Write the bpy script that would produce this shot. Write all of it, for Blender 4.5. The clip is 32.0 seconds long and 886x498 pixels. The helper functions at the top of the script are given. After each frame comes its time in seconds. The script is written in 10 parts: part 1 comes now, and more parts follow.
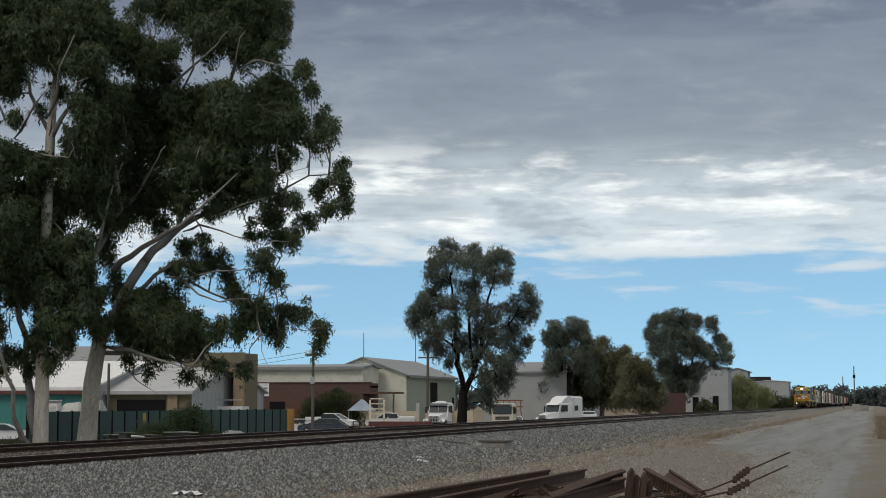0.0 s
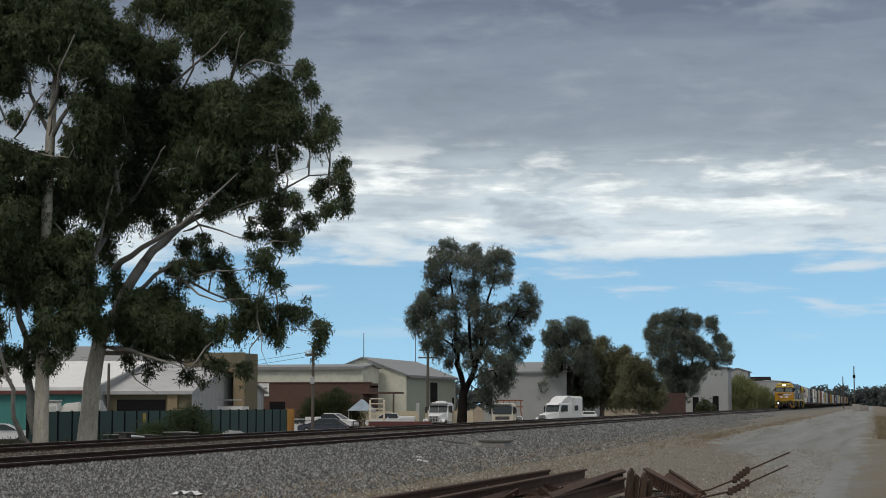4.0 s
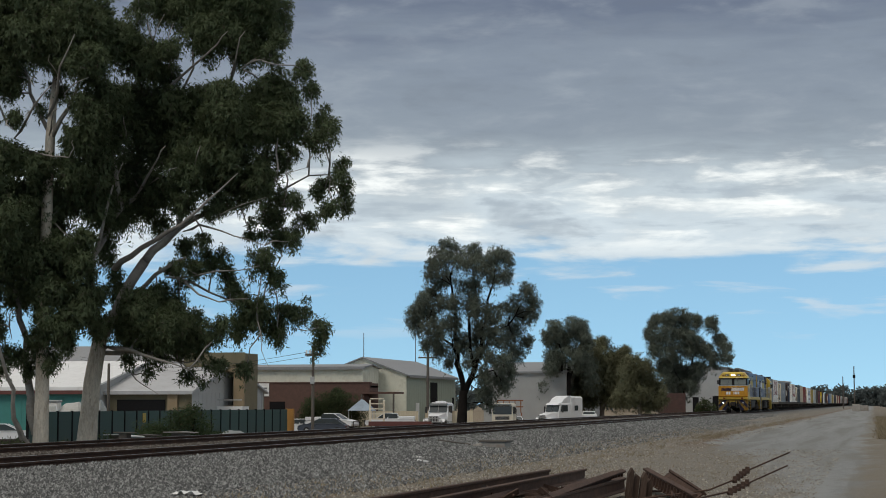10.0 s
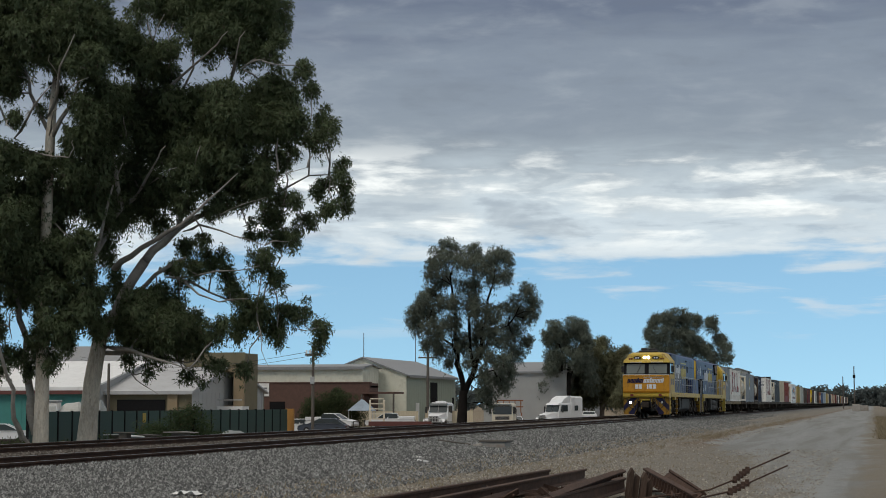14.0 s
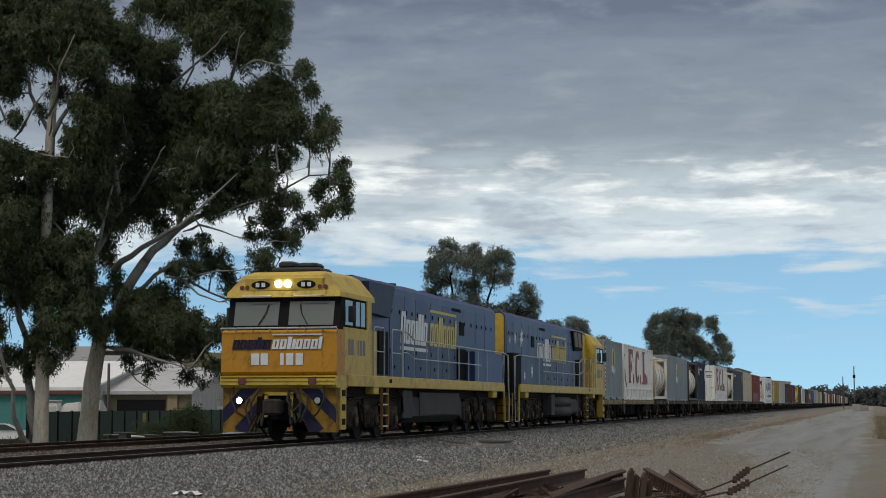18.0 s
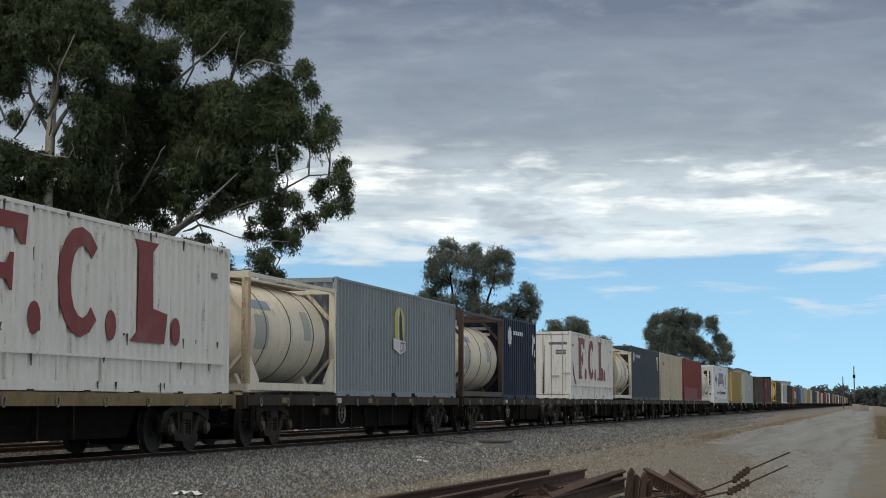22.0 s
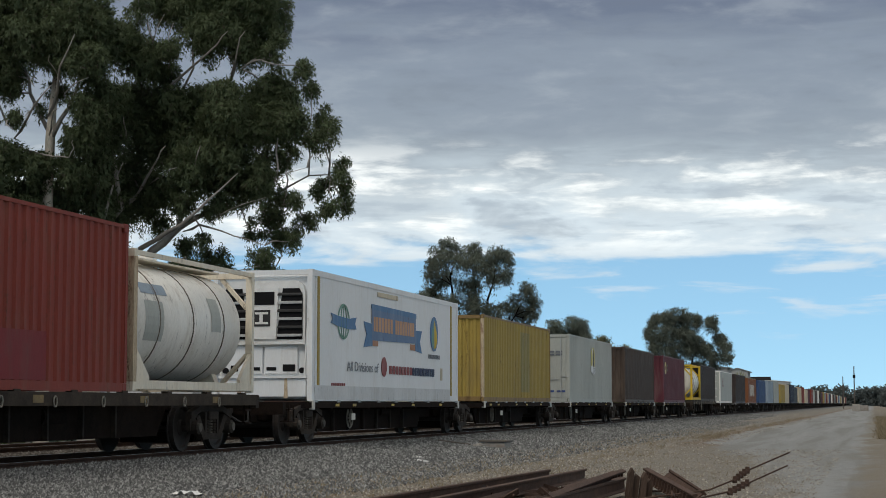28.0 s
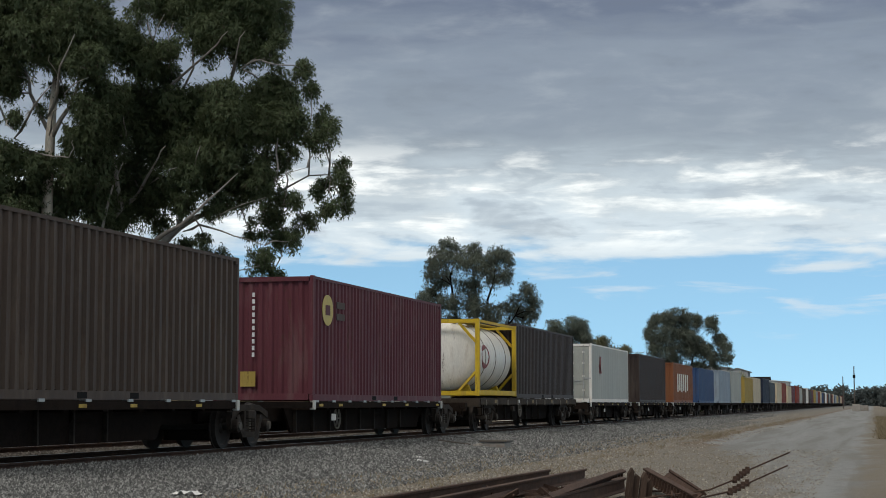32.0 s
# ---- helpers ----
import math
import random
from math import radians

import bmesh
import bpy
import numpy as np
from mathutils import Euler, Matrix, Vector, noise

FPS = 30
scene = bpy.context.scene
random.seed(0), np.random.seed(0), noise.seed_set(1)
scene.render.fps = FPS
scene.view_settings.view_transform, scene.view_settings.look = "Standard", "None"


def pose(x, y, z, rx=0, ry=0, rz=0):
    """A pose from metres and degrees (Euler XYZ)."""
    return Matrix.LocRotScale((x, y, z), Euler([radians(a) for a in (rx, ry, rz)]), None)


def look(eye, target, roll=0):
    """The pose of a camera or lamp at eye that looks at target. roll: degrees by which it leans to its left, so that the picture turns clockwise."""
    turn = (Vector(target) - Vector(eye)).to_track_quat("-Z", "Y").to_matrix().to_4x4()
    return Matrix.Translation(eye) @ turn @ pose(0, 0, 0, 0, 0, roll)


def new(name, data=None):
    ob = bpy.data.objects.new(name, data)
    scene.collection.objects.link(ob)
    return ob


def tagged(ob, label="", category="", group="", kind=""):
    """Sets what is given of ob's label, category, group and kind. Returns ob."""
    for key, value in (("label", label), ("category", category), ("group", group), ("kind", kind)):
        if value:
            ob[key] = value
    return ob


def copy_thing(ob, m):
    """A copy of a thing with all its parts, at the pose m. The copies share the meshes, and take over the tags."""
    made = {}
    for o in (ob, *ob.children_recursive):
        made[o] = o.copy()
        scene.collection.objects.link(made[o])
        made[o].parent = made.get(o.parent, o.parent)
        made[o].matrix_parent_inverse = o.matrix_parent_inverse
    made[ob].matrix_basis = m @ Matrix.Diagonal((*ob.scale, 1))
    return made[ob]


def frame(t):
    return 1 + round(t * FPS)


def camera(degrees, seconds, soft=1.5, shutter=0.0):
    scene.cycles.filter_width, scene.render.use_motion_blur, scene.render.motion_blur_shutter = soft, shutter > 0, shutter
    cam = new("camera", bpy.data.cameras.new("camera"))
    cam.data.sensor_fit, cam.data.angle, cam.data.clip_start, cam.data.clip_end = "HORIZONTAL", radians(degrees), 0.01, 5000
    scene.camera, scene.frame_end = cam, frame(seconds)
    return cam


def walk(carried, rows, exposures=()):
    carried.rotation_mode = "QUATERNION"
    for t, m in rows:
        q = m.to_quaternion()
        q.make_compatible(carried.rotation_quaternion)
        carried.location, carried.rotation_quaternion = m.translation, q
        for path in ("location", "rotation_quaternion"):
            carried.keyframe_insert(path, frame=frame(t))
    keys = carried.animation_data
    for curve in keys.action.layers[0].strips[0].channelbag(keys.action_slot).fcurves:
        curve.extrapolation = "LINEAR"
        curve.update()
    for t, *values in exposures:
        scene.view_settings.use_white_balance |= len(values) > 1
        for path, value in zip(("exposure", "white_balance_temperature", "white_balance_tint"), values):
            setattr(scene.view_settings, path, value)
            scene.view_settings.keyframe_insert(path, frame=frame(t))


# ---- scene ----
# ------------------------------------------------------------------ camera
# x points from the track to the camera's side, y runs along the track away
# from the camera; the rail heads lie at RAIL_Z.
EYE = (0.0, 0.0, 0.821)
TRACK_X = -13.74
RAIL_Z = -0.09
cam = camera(28.83, 32.0, 0.9)
_yaw, _pit = radians(13.978), radians(5.13)
_aim = (-math.sin(_yaw) * math.cos(_pit), math.cos(_yaw) * math.cos(_pit), EYE[2] + math.sin(_pit))
CAM_POSE = look(EYE, _aim, -0.03)
walk(cam, [(0.0, CAM_POSE), (32.0, CAM_POSE)], exposures=[(0.0, 0.14), (15.0, 0.14), (18.3, 0.10), (19.3, 0.27), (22.0, 0.27), (32.0, 0.25)])


# ------------------------------------------------------------------ node helpers
def mth(nt, op, a, b=None, c=None, clamp=False):
    n = nt.nodes.new("ShaderNodeMath")
    n.operation, n.use_clamp = op, clamp
    for i, v in enumerate((a, b, c)):
        if v is None:
            continue
        if isinstance(v, (int, float)):
            n.inputs[i].default_value = v
        else:
            nt.links.new(v, n.inputs[i])
    return n.outputs[0]


def xyz(nt, x, y, z):
    n = nt.nodes.new("ShaderNodeCombineXYZ")
    for i, v in enumerate((x, y, z)):
        if isinstance(v, (int, float)):
            n.inputs[i].default_value = v
        else:
            nt.links.new(v, n.inputs[i])
    return n.outputs[0]


def tex_noise(nt, vec, scale, detail=4.0, rough=0.55, dist=0.0):
    n = nt.nodes.new("ShaderNodeTexNoise")
    n.inputs["Scale"].default_value, n.inputs["Detail"].default_value = scale, detail
    n.inputs["Roughness"].default_value, n.inputs["Distortion"].default_value = rough, dist
    if vec is not None:
        nt.links.new(vec, n.inputs["Vector"])
    return n.outputs["Fac"]


def ramp(nt, fac, stops):
    n = nt.nodes.new("ShaderNodeValToRGB")
    els = n.color_ramp.elements
    while len(els) < len(stops):
        els.new(0.5)
    for e, (p, c) in zip(els, stops):
        e.position = p
        e.color = (*c, 1) if len(c) == 3 else c
    nt.links.new(fac, n.inputs[0])
    return n.outputs[0]


def mixc(nt, fac, a, b, blend="MIX"):
    n = nt.nodes.new("ShaderNodeMix")
    n.data_type, n.blend_type = "RGBA", blend
    for sock, v in ((n.inputs[0], fac), (n.inputs[6], a), (n.inputs[7], b)):
        if isinstance(v, (int, float)):
            sock.default_value = v
        elif isinstance(v, tuple):
            sock.default_value = (*v, 1)
        else:
            nt.links.new(v, sock)
    return n.outputs[2]


def smooth(nt, v, a, b):
    n = nt.nodes.new("ShaderNodeMapRange")
    n.interpolation_type = "SMOOTHSTEP"
    nt.links.new(v, n.inputs[0])
    n.inputs[1].default_value, n.inputs[2].default_value = a, b
    return n.outputs[0]


# ------------------------------------------------------------------ sky
SUN_EL, SUN_AZ = radians(52), radians(205)


def sky_colour(nt, direction):
    """Broken stratus over a clear strip along the horizon, as a radiance by direction."""
    sep = nt.nodes.new("ShaderNodeSeparateXYZ")
    nt.links.new(direction, sep.inputs[0])
    az = mth(nt, "ARCTAN2", sep.outputs[0], sep.outputs[1])
    el = mth(nt, "MULTIPLY", mth(nt, "ARCSINE", sep.outputs[2]), 57.29578)
    azd = mth(nt, "MULTIPLY", az, 57.29578)
    v1 = xyz(nt, mth(nt, "MULTIPLY", azd, 0.22), mth(nt, "MULTIPLY", el, 1.45), 3.1)
    v2 = xyz(nt, mth(nt, "MULTIPLY", azd, 0.06), mth(nt, "MULTIPLY", el, 0.35), 7.7)
    v3 = xyz(nt, mth(nt, "MULTIPLY", azd, 0.48), mth(nt, "MULTIPLY", el, 1.5), 11.3)
    v4 = xyz(nt, mth(nt, "MULTIPLY", azd, 0.20), mth(nt, "MULTIPLY", el, 0.55), 1.9)
    fine = tex_noise(nt, v1, 1.0, 7.0, 0.52, 0.35)
    big = tex_noise(nt, v2, 1.0, 3.0, 0.5, 0.3)
    puff = tex_noise(nt, v3, 1.0, 8.0, 0.56, 0.25)
    lump = tex_noise(nt, v4, 1.0, 6.0, 0.55, 0.4)
    warped = mth(nt, "ADD", el, mth(nt, "MULTIPLY", mth(nt, "SUBTRACT", big, 0.5), 2.0))
    warped = mth(nt, "ADD", warped, mth(nt, "MULTIPLY", mth(nt, "SUBTRACT", lump, 0.5), 3.0))
    warped = mth(nt, "ADD", warped, mth(nt, "MULTIPLY", mth(nt, "SUBTRACT", fine, 0.5), 3.0))
    warped = mth(nt, "ADD", warped, mth(nt, "MULTIPLY", mth(nt, "SUBTRACT", puff, 0.5), 1.2))
    deck = ramp(nt, mth(nt, "DIVIDE", warped, 20.0), [
        (0.0, (0.58, 0.68, 0.75)), (0.29, (0.57, 0.67, 0.74)), (0.325, (0.53, 0.62, 0.68)), (0.358, (0.43, 0.51, 0.57)),
        (0.392, (0.315, 0.38, 0.44)), (0.44, (0.25, 0.305, 0.368)), (0.56, (0.215, 0.265, 0.335)), (0.65, (0.138, 0.175, 0.247)), (1.0, (0.15, 0.185, 0.25))])
    mottle = mth(nt, "ADD", mth(nt, "MULTIPLY", lump, 0.6), mth(nt, "MULTIPLY", puff, 0.4))
    deck = mixc(nt, mth(nt, "MULTIPLY", smooth(nt, mottle, 0.46, 0.66), 0.34), deck, (0.42, 0.48, 0.53))
    deck = mixc(nt, mth(nt, "MULTIPLY", mth(nt, "SUBTRACT", 1.0, smooth(nt, mottle, 0.34, 0.48)), 0.30), deck, (0.14, 0.17, 0.22))
    lit = mth(nt, "ADD", mth(nt, "MULTIPLY", fine, 0.62), mth(nt, "MULTIPLY", puff, 0.38))
    band = mth(nt, "MULTIPLY", smooth(nt, el, 4.7, 5.7), mth(nt, "SUBTRACT", 1.0, smooth(nt, mth(nt, "ADD", el, mth(nt, "MULTIPLY", mth(nt, "SUBTRACT", big, 0.5), 3.0)), 6.9, 9.0)))
    streak = mth(nt, "MULTIPLY", smooth(nt, lit, 0.475, 0.64), band)
    deck = mixc(nt, streak, deck, (0.90, 0.96, 0.965))
    shade = mth(nt, "MULTIPLY", mth(nt, "SUBTRACT", 1.0, smooth(nt, lit, 0.36, 0.48)), band)
    deck = mixc(nt, mth(nt, "MULTIPLY", shade, 0.75), deck, (0.36, 0.435, 0.505))
    # the part of the deck overhead is thinner and brighter
    over = smooth(nt, el, 16.0, 40.0)
    deck = mixc(nt, over, deck, mixc(nt, smooth(nt, big, 0.35, 0.65), (0.50, 0.51, 0.51), (0.76, 0.76, 0.74)))
    sky = nt.nodes.new("ShaderNodeTexSky")
    sky.sky_type, sky.sun_disc = "NISHITA", False
    sky.sun_elevation, sky.sun_rotation = SUN_EL, SUN_AZ
    sky.altitude, sky.air_density, sky.dust_density, sky.ozone_density = 10, 1.0, 0.6, 1.6
    lift = xyz(nt, sep.outputs[0], sep.outputs[1], mth(nt, "ADD", sep.outputs[2], 0.16))
    nt.links.new(lift, sky.inputs[0])
    clear = mixc(nt, 1.0, sky.outputs[0], (SKY_GAIN * 1.17, SKY_GAIN * 1.42, SKY_GAIN * 1.36), "MULTIPLY")
    edge = mth(nt, "ADD", el, mth(nt, "MULTIPLY", mth(nt, "SUBTRACT", fine, 0.5), 3.4))
    edge = mth(nt, "ADD", edge, mth(nt, "MULTIPLY", mth(nt, "SUBTRACT", puff, 0.5), 1.6))
    cover = smooth(nt, edge, 4.35, 5.35)
    wisp = mth(nt, "MULTIPLY", smooth(nt, fine, 0.55, 0.70), mth(nt, "MULTIPLY", smooth(nt, el, 1.6, 3.4), 0.65))
    col = mixc(nt, wisp, clear, (0.56, 0.65, 0.73))
    return mixc(nt, 1.0, mixc(nt, cover, col, deck), (1.025, 1.0, 0.978), "MULTIPLY")


SKY_GAIN = 0.10
world = bpy.data.worlds.new("world")
scene.world = world
world.use_nodes = True
wnt = world.node_tree
wco = wnt.nodes.new("ShaderNodeTexCoord")
wbg = wnt.nodes["Background"]
wnt.links.new(sky_colour(wnt, wco.outputs["Generated"]), wbg.inputs[0])
wbg.inputs[1].default_value = 1.0

# the part of the sky in view, on a far shell that drifts with the clouds
SHELL_R = 4600.0


def sky_shell():
    m = bpy.data.materials.new("drifting_sky")
    m.use_nodes = True
    nt = m.node_tree
    nt.nodes.remove(nt.nodes["Principled BSDF"])
    co = nt.nodes.new("ShaderNodeTexCoord")
    nm = nt.nodes.new("ShaderNodeVectorMath")
    nm.operation = "NORMALIZE"
    nt.links.new(co.outputs["Object"], nm.inputs[0])
    em = nt.nodes.new("ShaderNodeEmission")
    nt.links.new(sky_colour(nt, nm.outputs[0]), em.inputs[0])
    nt.links.new(em.outputs[0], nt.nodes["Material Output"].inputs[0])
    m.cycles.emission_sampling = "NONE"
    az = [radians(-14 + 2.0 * i) for i in range(-20, 21)]
    el = [radians(-0.6 + 2.0 * j) for j in range(18)]
    v = [(SHELL_R * math.sin(a) * math.cos(e), SHELL_R * math.cos(a) * math.cos(e), SHELL_R * math.sin(e)) for e in el for a in az]
    n = len(az)
    me = bpy.data.meshes.new("backdrop")
    me.from_pydata(v, [], [(j * n + i, j * n + i + 1, (j + 1) * n + i + 1, (j + 1) * n + i) for j in range(len(el) - 1) for i in range(n - 1)])
    me.polygons.foreach_set("use_smooth", [True] * len(me.polygons))
    me.materials.append(m)
    ob = new("backdrop", me)
    ob.location = (0, 0, EYE[2])
    return tagged(ob, "grey and white stratus clouds over a clear blue strip", "sky", kind="structure")


SKY_SHELL = sky_shell()

sun = new("sun", bpy.data.lights.new("sun", "SUN"))
sun.data.energy, sun.data.angle, sun.data.color = 0.9, radians(18), (1.0, 0.92, 0.82)
_sd = Vector((math.sin(SUN_AZ) * math.cos(SUN_EL), math.cos(SUN_AZ) * math.cos(SUN_EL), math.sin(SUN_EL)))
sun.matrix_world = look(_sd * 50, (0, 0, 0))


# ------------------------------------------------------------------ materials
def mat(name, colour, rough=0.6, metal=0.0, var=0.25, scale=6.0, grain=60.0, bump=0.15, dirt=None, dirt_amt=0.5,
        rnd=0.0, spec=0.5, stretch=(1, 1, 1), dirt_scale=1.3, rust=None, rust_amt=0.6):
    """Painted, rusted or mineral surface: colour with variation at two scales, optional stains and fine relief."""
    m = bpy.data.materials.new(name)
    m.use_nodes = True
    nt = m.node_tree
    b = nt.nodes["Principled BSDF"]
    co = nt.nodes.new("ShaderNodeTexCoord")
    mp = nt.nodes.new("ShaderNodeMapping")
    mp.inputs["Scale"].default_value = stretch
    nt.links.new(co.outputs["Object"], mp.inputs[0])
    v = mp.outputs[0]
    n1 = tex_noise(nt, v, scale, 5.0, 0.6)
    n2 = tex_noise(nt, v, grain, 3.0, 0.6)
    f = mth(nt, "ADD", mth(nt, "MULTIPLY", n1, 0.6), mth(nt, "MULTIPLY", n2, 0.4))
    lo = tuple(c * (1 - var) for c in colour)
    hi = tuple(min(1.0, c * (1 + var)) for c in colour)
    col = mixc(nt, smooth(nt, f, 0.3, 0.7), lo, hi)
    if rnd:
        oi = nt.nodes.new("ShaderNodeObjectInfo")
        hsv = nt.nodes.new("ShaderNodeHueSaturation")
        nt.links.new(col, hsv.inputs["Color"])
        nt.links.new(mth(nt, "ADD", mth(nt, "MULTIPLY", oi.outputs["Random"], rnd * 2), 1 - rnd), hsv.inputs["Value"])
        col = hsv.outputs[0]
    if dirt:
        n3 = tex_noise(nt, v, dirt_scale, 6.0, 0.65, 0.4)
        col = mixc(nt, mth(nt, "MULTIPLY", smooth(nt, n3, 0.48, 0.72), dirt_amt), col, dirt)
    if rust:
        mr = nt.nodes.new("ShaderNodeMapping")
        mr.inputs["Scale"].default_value = (1, 1, 0.13)
        nt.links.new(co.outputs["Object"], mr.inputs[0])
        n4 = tex_noise(nt, mr.outputs[0], 7.5, 5.0, 0.62, 0.2)
        n5 = tex_noise(nt, co.outputs["Object"], 14.0, 4.0, 0.7)
        spot = mth(nt, "MULTIPLY", smooth(nt, n4, 0.57, 0.70), smooth(nt, n5, 0.38, 0.58))
        col = mixc(nt, mth(nt, "MULTIPLY", spot, rust_amt), col, rust)
    nt.links.new(col, b.inputs["Base Color"])
    b.inputs["Metallic"].default_value = metal
    b.inputs["Specular IOR Level"].default_value = spec
    nt.links.new(mth(nt, "ADD", mth(nt, "MULTIPLY", n1, 0.2), rough - 0.1, clamp=True), b.inputs["Roughness"])
    if bump:
        bp = nt.nodes.new("ShaderNodeBump")
        bp.inputs["Strength"].default_value, bp.inputs["Distance"].default_value = bump, 0.02
        nt.links.new(f, bp.inputs["Height"])
        nt.links.new(bp.outputs[0], b.inputs["Normal"])
    return m


def glow(name, colour, strength):
    m = bpy.data.materials.new(name)
    m.use_nodes = True
    b = m.node_tree.nodes["Principled BSDF"]
    b.inputs["Base Color"].default_value = (*colour, 1)
    b.inputs["Emission Color"].default_value = (*colour, 1)
    b.inputs["Emission Strength"].default_value = strength
    return m


# ------------------------------------------------------------------ mesh helpers
class M:
    """Collects the corners and faces of one part."""

    def __init__(self):
        self.v, self.f = [], []

    def add(self, verts, faces):
        o = len(self.v)
        self.v.extend(tuple(p) for p in verts)
        self.f.extend(tuple(i + o for i in f) for f in faces)
        return self

    def box(self, x0, x1, y0, y1, z0, z1, c=0.0):
        if c <= 0:
            p = [(x, y, z) for z in (z0, z1) for y in (y0, y1) for x in (x0, x1)]
            return self.add(p, [(0, 2, 3, 1), (4, 5, 7, 6), (0, 1, 5, 4), (2, 6, 7, 3), (0, 4, 6, 2), (1, 3, 7, 5)])
        # chamfered upright edges and top edge
        def ring(i, z):
            return [(x0 + i + c, y0 + i, z), (x1 - i - c, y0 + i, z), (x1 - i, y0 + i + c, z), (x1 - i, y1 - i - c, z),
                    (x1 - i - c, y1 - i, z), (x0 + i + c, y1 - i, z), (x0 + i, y1 - i - c, z), (x0 + i, y0 + i + c, z)]
        rings = [ring(c, z0), ring(0, z0 + c), ring(0, z1 - c), ring(c, z1)]
        return self.loft(rings)

    def loft(self, rings, caps=True, closed=True):
        n = len(rings[0])
        v = [p for r in rings for p in r]
        f = []
        for k in range(len(rings) - 1):
            for i in range(n if closed else n - 1):
                j = (i + 1) % n
                f.append((k * n + i, k * n + j, (k + 1) * n + j, (k + 1) * n + i))
        if caps:
            f.append(tuple(range(n - 1, -1, -1)))
            f.append(tuple((len(rings) - 1) * n + i for i in range(n)))
        return self.add(v, f)

    def cyl(self, a, b, r, n=8, r2=None, caps=True):
        a, b = Vector(a), Vector(b)
        d = (b - a).normalized()
        u = d.orthogonal().normalized()
        w = d.cross(u)
        r2 = r if r2 is None else r2
        rings = [[tuple(p + (u * math.cos(t) + w * math.sin(t)) * q) for t in [2 * math.pi * i / n for i in range(n)]]
                 for p, q in ((a, r), (b, r2))]
        return self.loft(rings, caps)

    def tube(self, pts, radii, n=7):
        """A bent, tapering tube through pts."""
        pts = [Vector(p) for p in pts]
        if isinstance(radii, (int, float)):
            radii = [radii] * len(pts)
        rings = []
        u = None
        for i, p in enumerate(pts):
            d = (pts[min(i + 1, len(pts) - 1)] - pts[max(i - 1, 0)]).normalized()
            u = d.orthogonal().normalized() if u is None else (u - d * u.dot(d)).normalized()
            w = d.cross(u)
            rings.append([tuple(p + (u * math.cos(t) + w * math.sin(t)) * radii[i]) for t in
                          [2 * math.pi * k / n for k in range(n)]])
        return self.loft(rings)

    def lathe(self, prof, axis="y", n=24, centre=(0, 0, 0)):
        """Profile (along, radius) turned about an axis."""
        rings = []
        for a, r in prof:
            ring = []
            for k in range(n):
                t = 2 * math.pi * k / n
                p, q2 = math.cos(t) * r, math.sin(t) * r
                c = {"y": (q2, a, p), "x": (a, p, q2), "z": (p, q2, a)}[axis]
                ring.append((c[0] + centre[0], c[1] + centre[1], c[2] + centre[2]))
            rings.append(ring)
        return self.loft(rings)

    def prism(self, poly, axis, a, b):
        """Polygon in the two other axes (in order x, y, z) pushed along axis from a to b."""
        def at(p, t):
            return {"x": (t, p[0], p[1]), "y": (p[0], t, p[1]), "z": (p[0], p[1], t)}[axis]
        return self.loft([[at(p, a) for p in poly], [at(p, b) for p in poly]])


def part(name, m, material, parent=None, label="", flat=True):
    me = bpy.data.meshes.new(name)
    me.from_pydata(m.v, [], m.f)
    if not flat:
        me.polygons.foreach_set("use_smooth", [True] * len(me.polygons))
    me.update()
    bm = bmesh.new()
    bm.from_mesh(me)
    bmesh.ops.recalc_face_normals(bm, faces=bm.faces)
    bm.to_mesh(me)
    bm.free()
    me.materials.append(material)
    ob = new(name, me)
    if parent is not None:
        ob.parent = parent
    if label:
        tagged(ob, label)
    return ob


def dup(ob, parent, x=0.0, y=0.0, z=0.0, rz=0.0):
    """Another piece on the same mesh."""
    o = ob.copy()
    scene.collection.objects.link(o)
    o.parent = parent
    o.matrix_basis = pose(x, y, z, 0, 0, rz)
    return o


def thing(name, label, category, m=None, group="", kind=""):
    ob = new(name)
    ob.empty_display_size = 0.2
    if m is not None:
        ob.matrix_basis = m
    return tagged(ob, label, category, group, kind)


YARD = 1.35


def drawn_back(p, k=YARD):
    """A place of the yard plan, k times as far from the eye point as drawn."""
    return tuple(e + k * (q - e) for e, q in zip(EYE, p))


def enlarge(ob, k=YARD):
    """Brings a thing of the yard, drawn at a reduced size, to its true size and distance."""
    done = set()
    ob.location = drawn_back(ob.location, k)
    for c in ob.children_recursive:
        c.location = c.location * k
        if c.data.name not in done:
            done.add(c.data.name)
            c.data.transform(Matrix.Scale(k, 4))
    return ob


# ------------------------------------------------------------------ palette
steel_rust = mat("rusty_rail_steel", (0.050, 0.030, 0.022), 0.8, 0.0, 0.35, 9, 70, 0.3, (0.11, 0.055, 0.03), 0.5, spec=0.15)
rail_top_m = mat("worn_rail_head", (0.30, 0.29, 0.28), 0.38, 0.9, 0.2, 9, 60, 0.05)
concrete_m = mat("sleeper_concrete", (0.30, 0.28, 0.25), 0.85, 0, 0.25, 7, 60, 0.3, (0.15, 0.10, 0.07), 0.6, rnd=0.12)
# near-black base carries the shade beneath the vehicles; grime varies over it
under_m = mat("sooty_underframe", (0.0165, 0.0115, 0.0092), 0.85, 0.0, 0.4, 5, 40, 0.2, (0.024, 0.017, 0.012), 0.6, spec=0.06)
bogie_m = mat("grimy_bogie_iron", (0.038, 0.031, 0.026), 0.8, 0.0, 0.45, 6, 50, 0.25, (0.07, 0.05, 0.035), 0.6, spec=0.12)
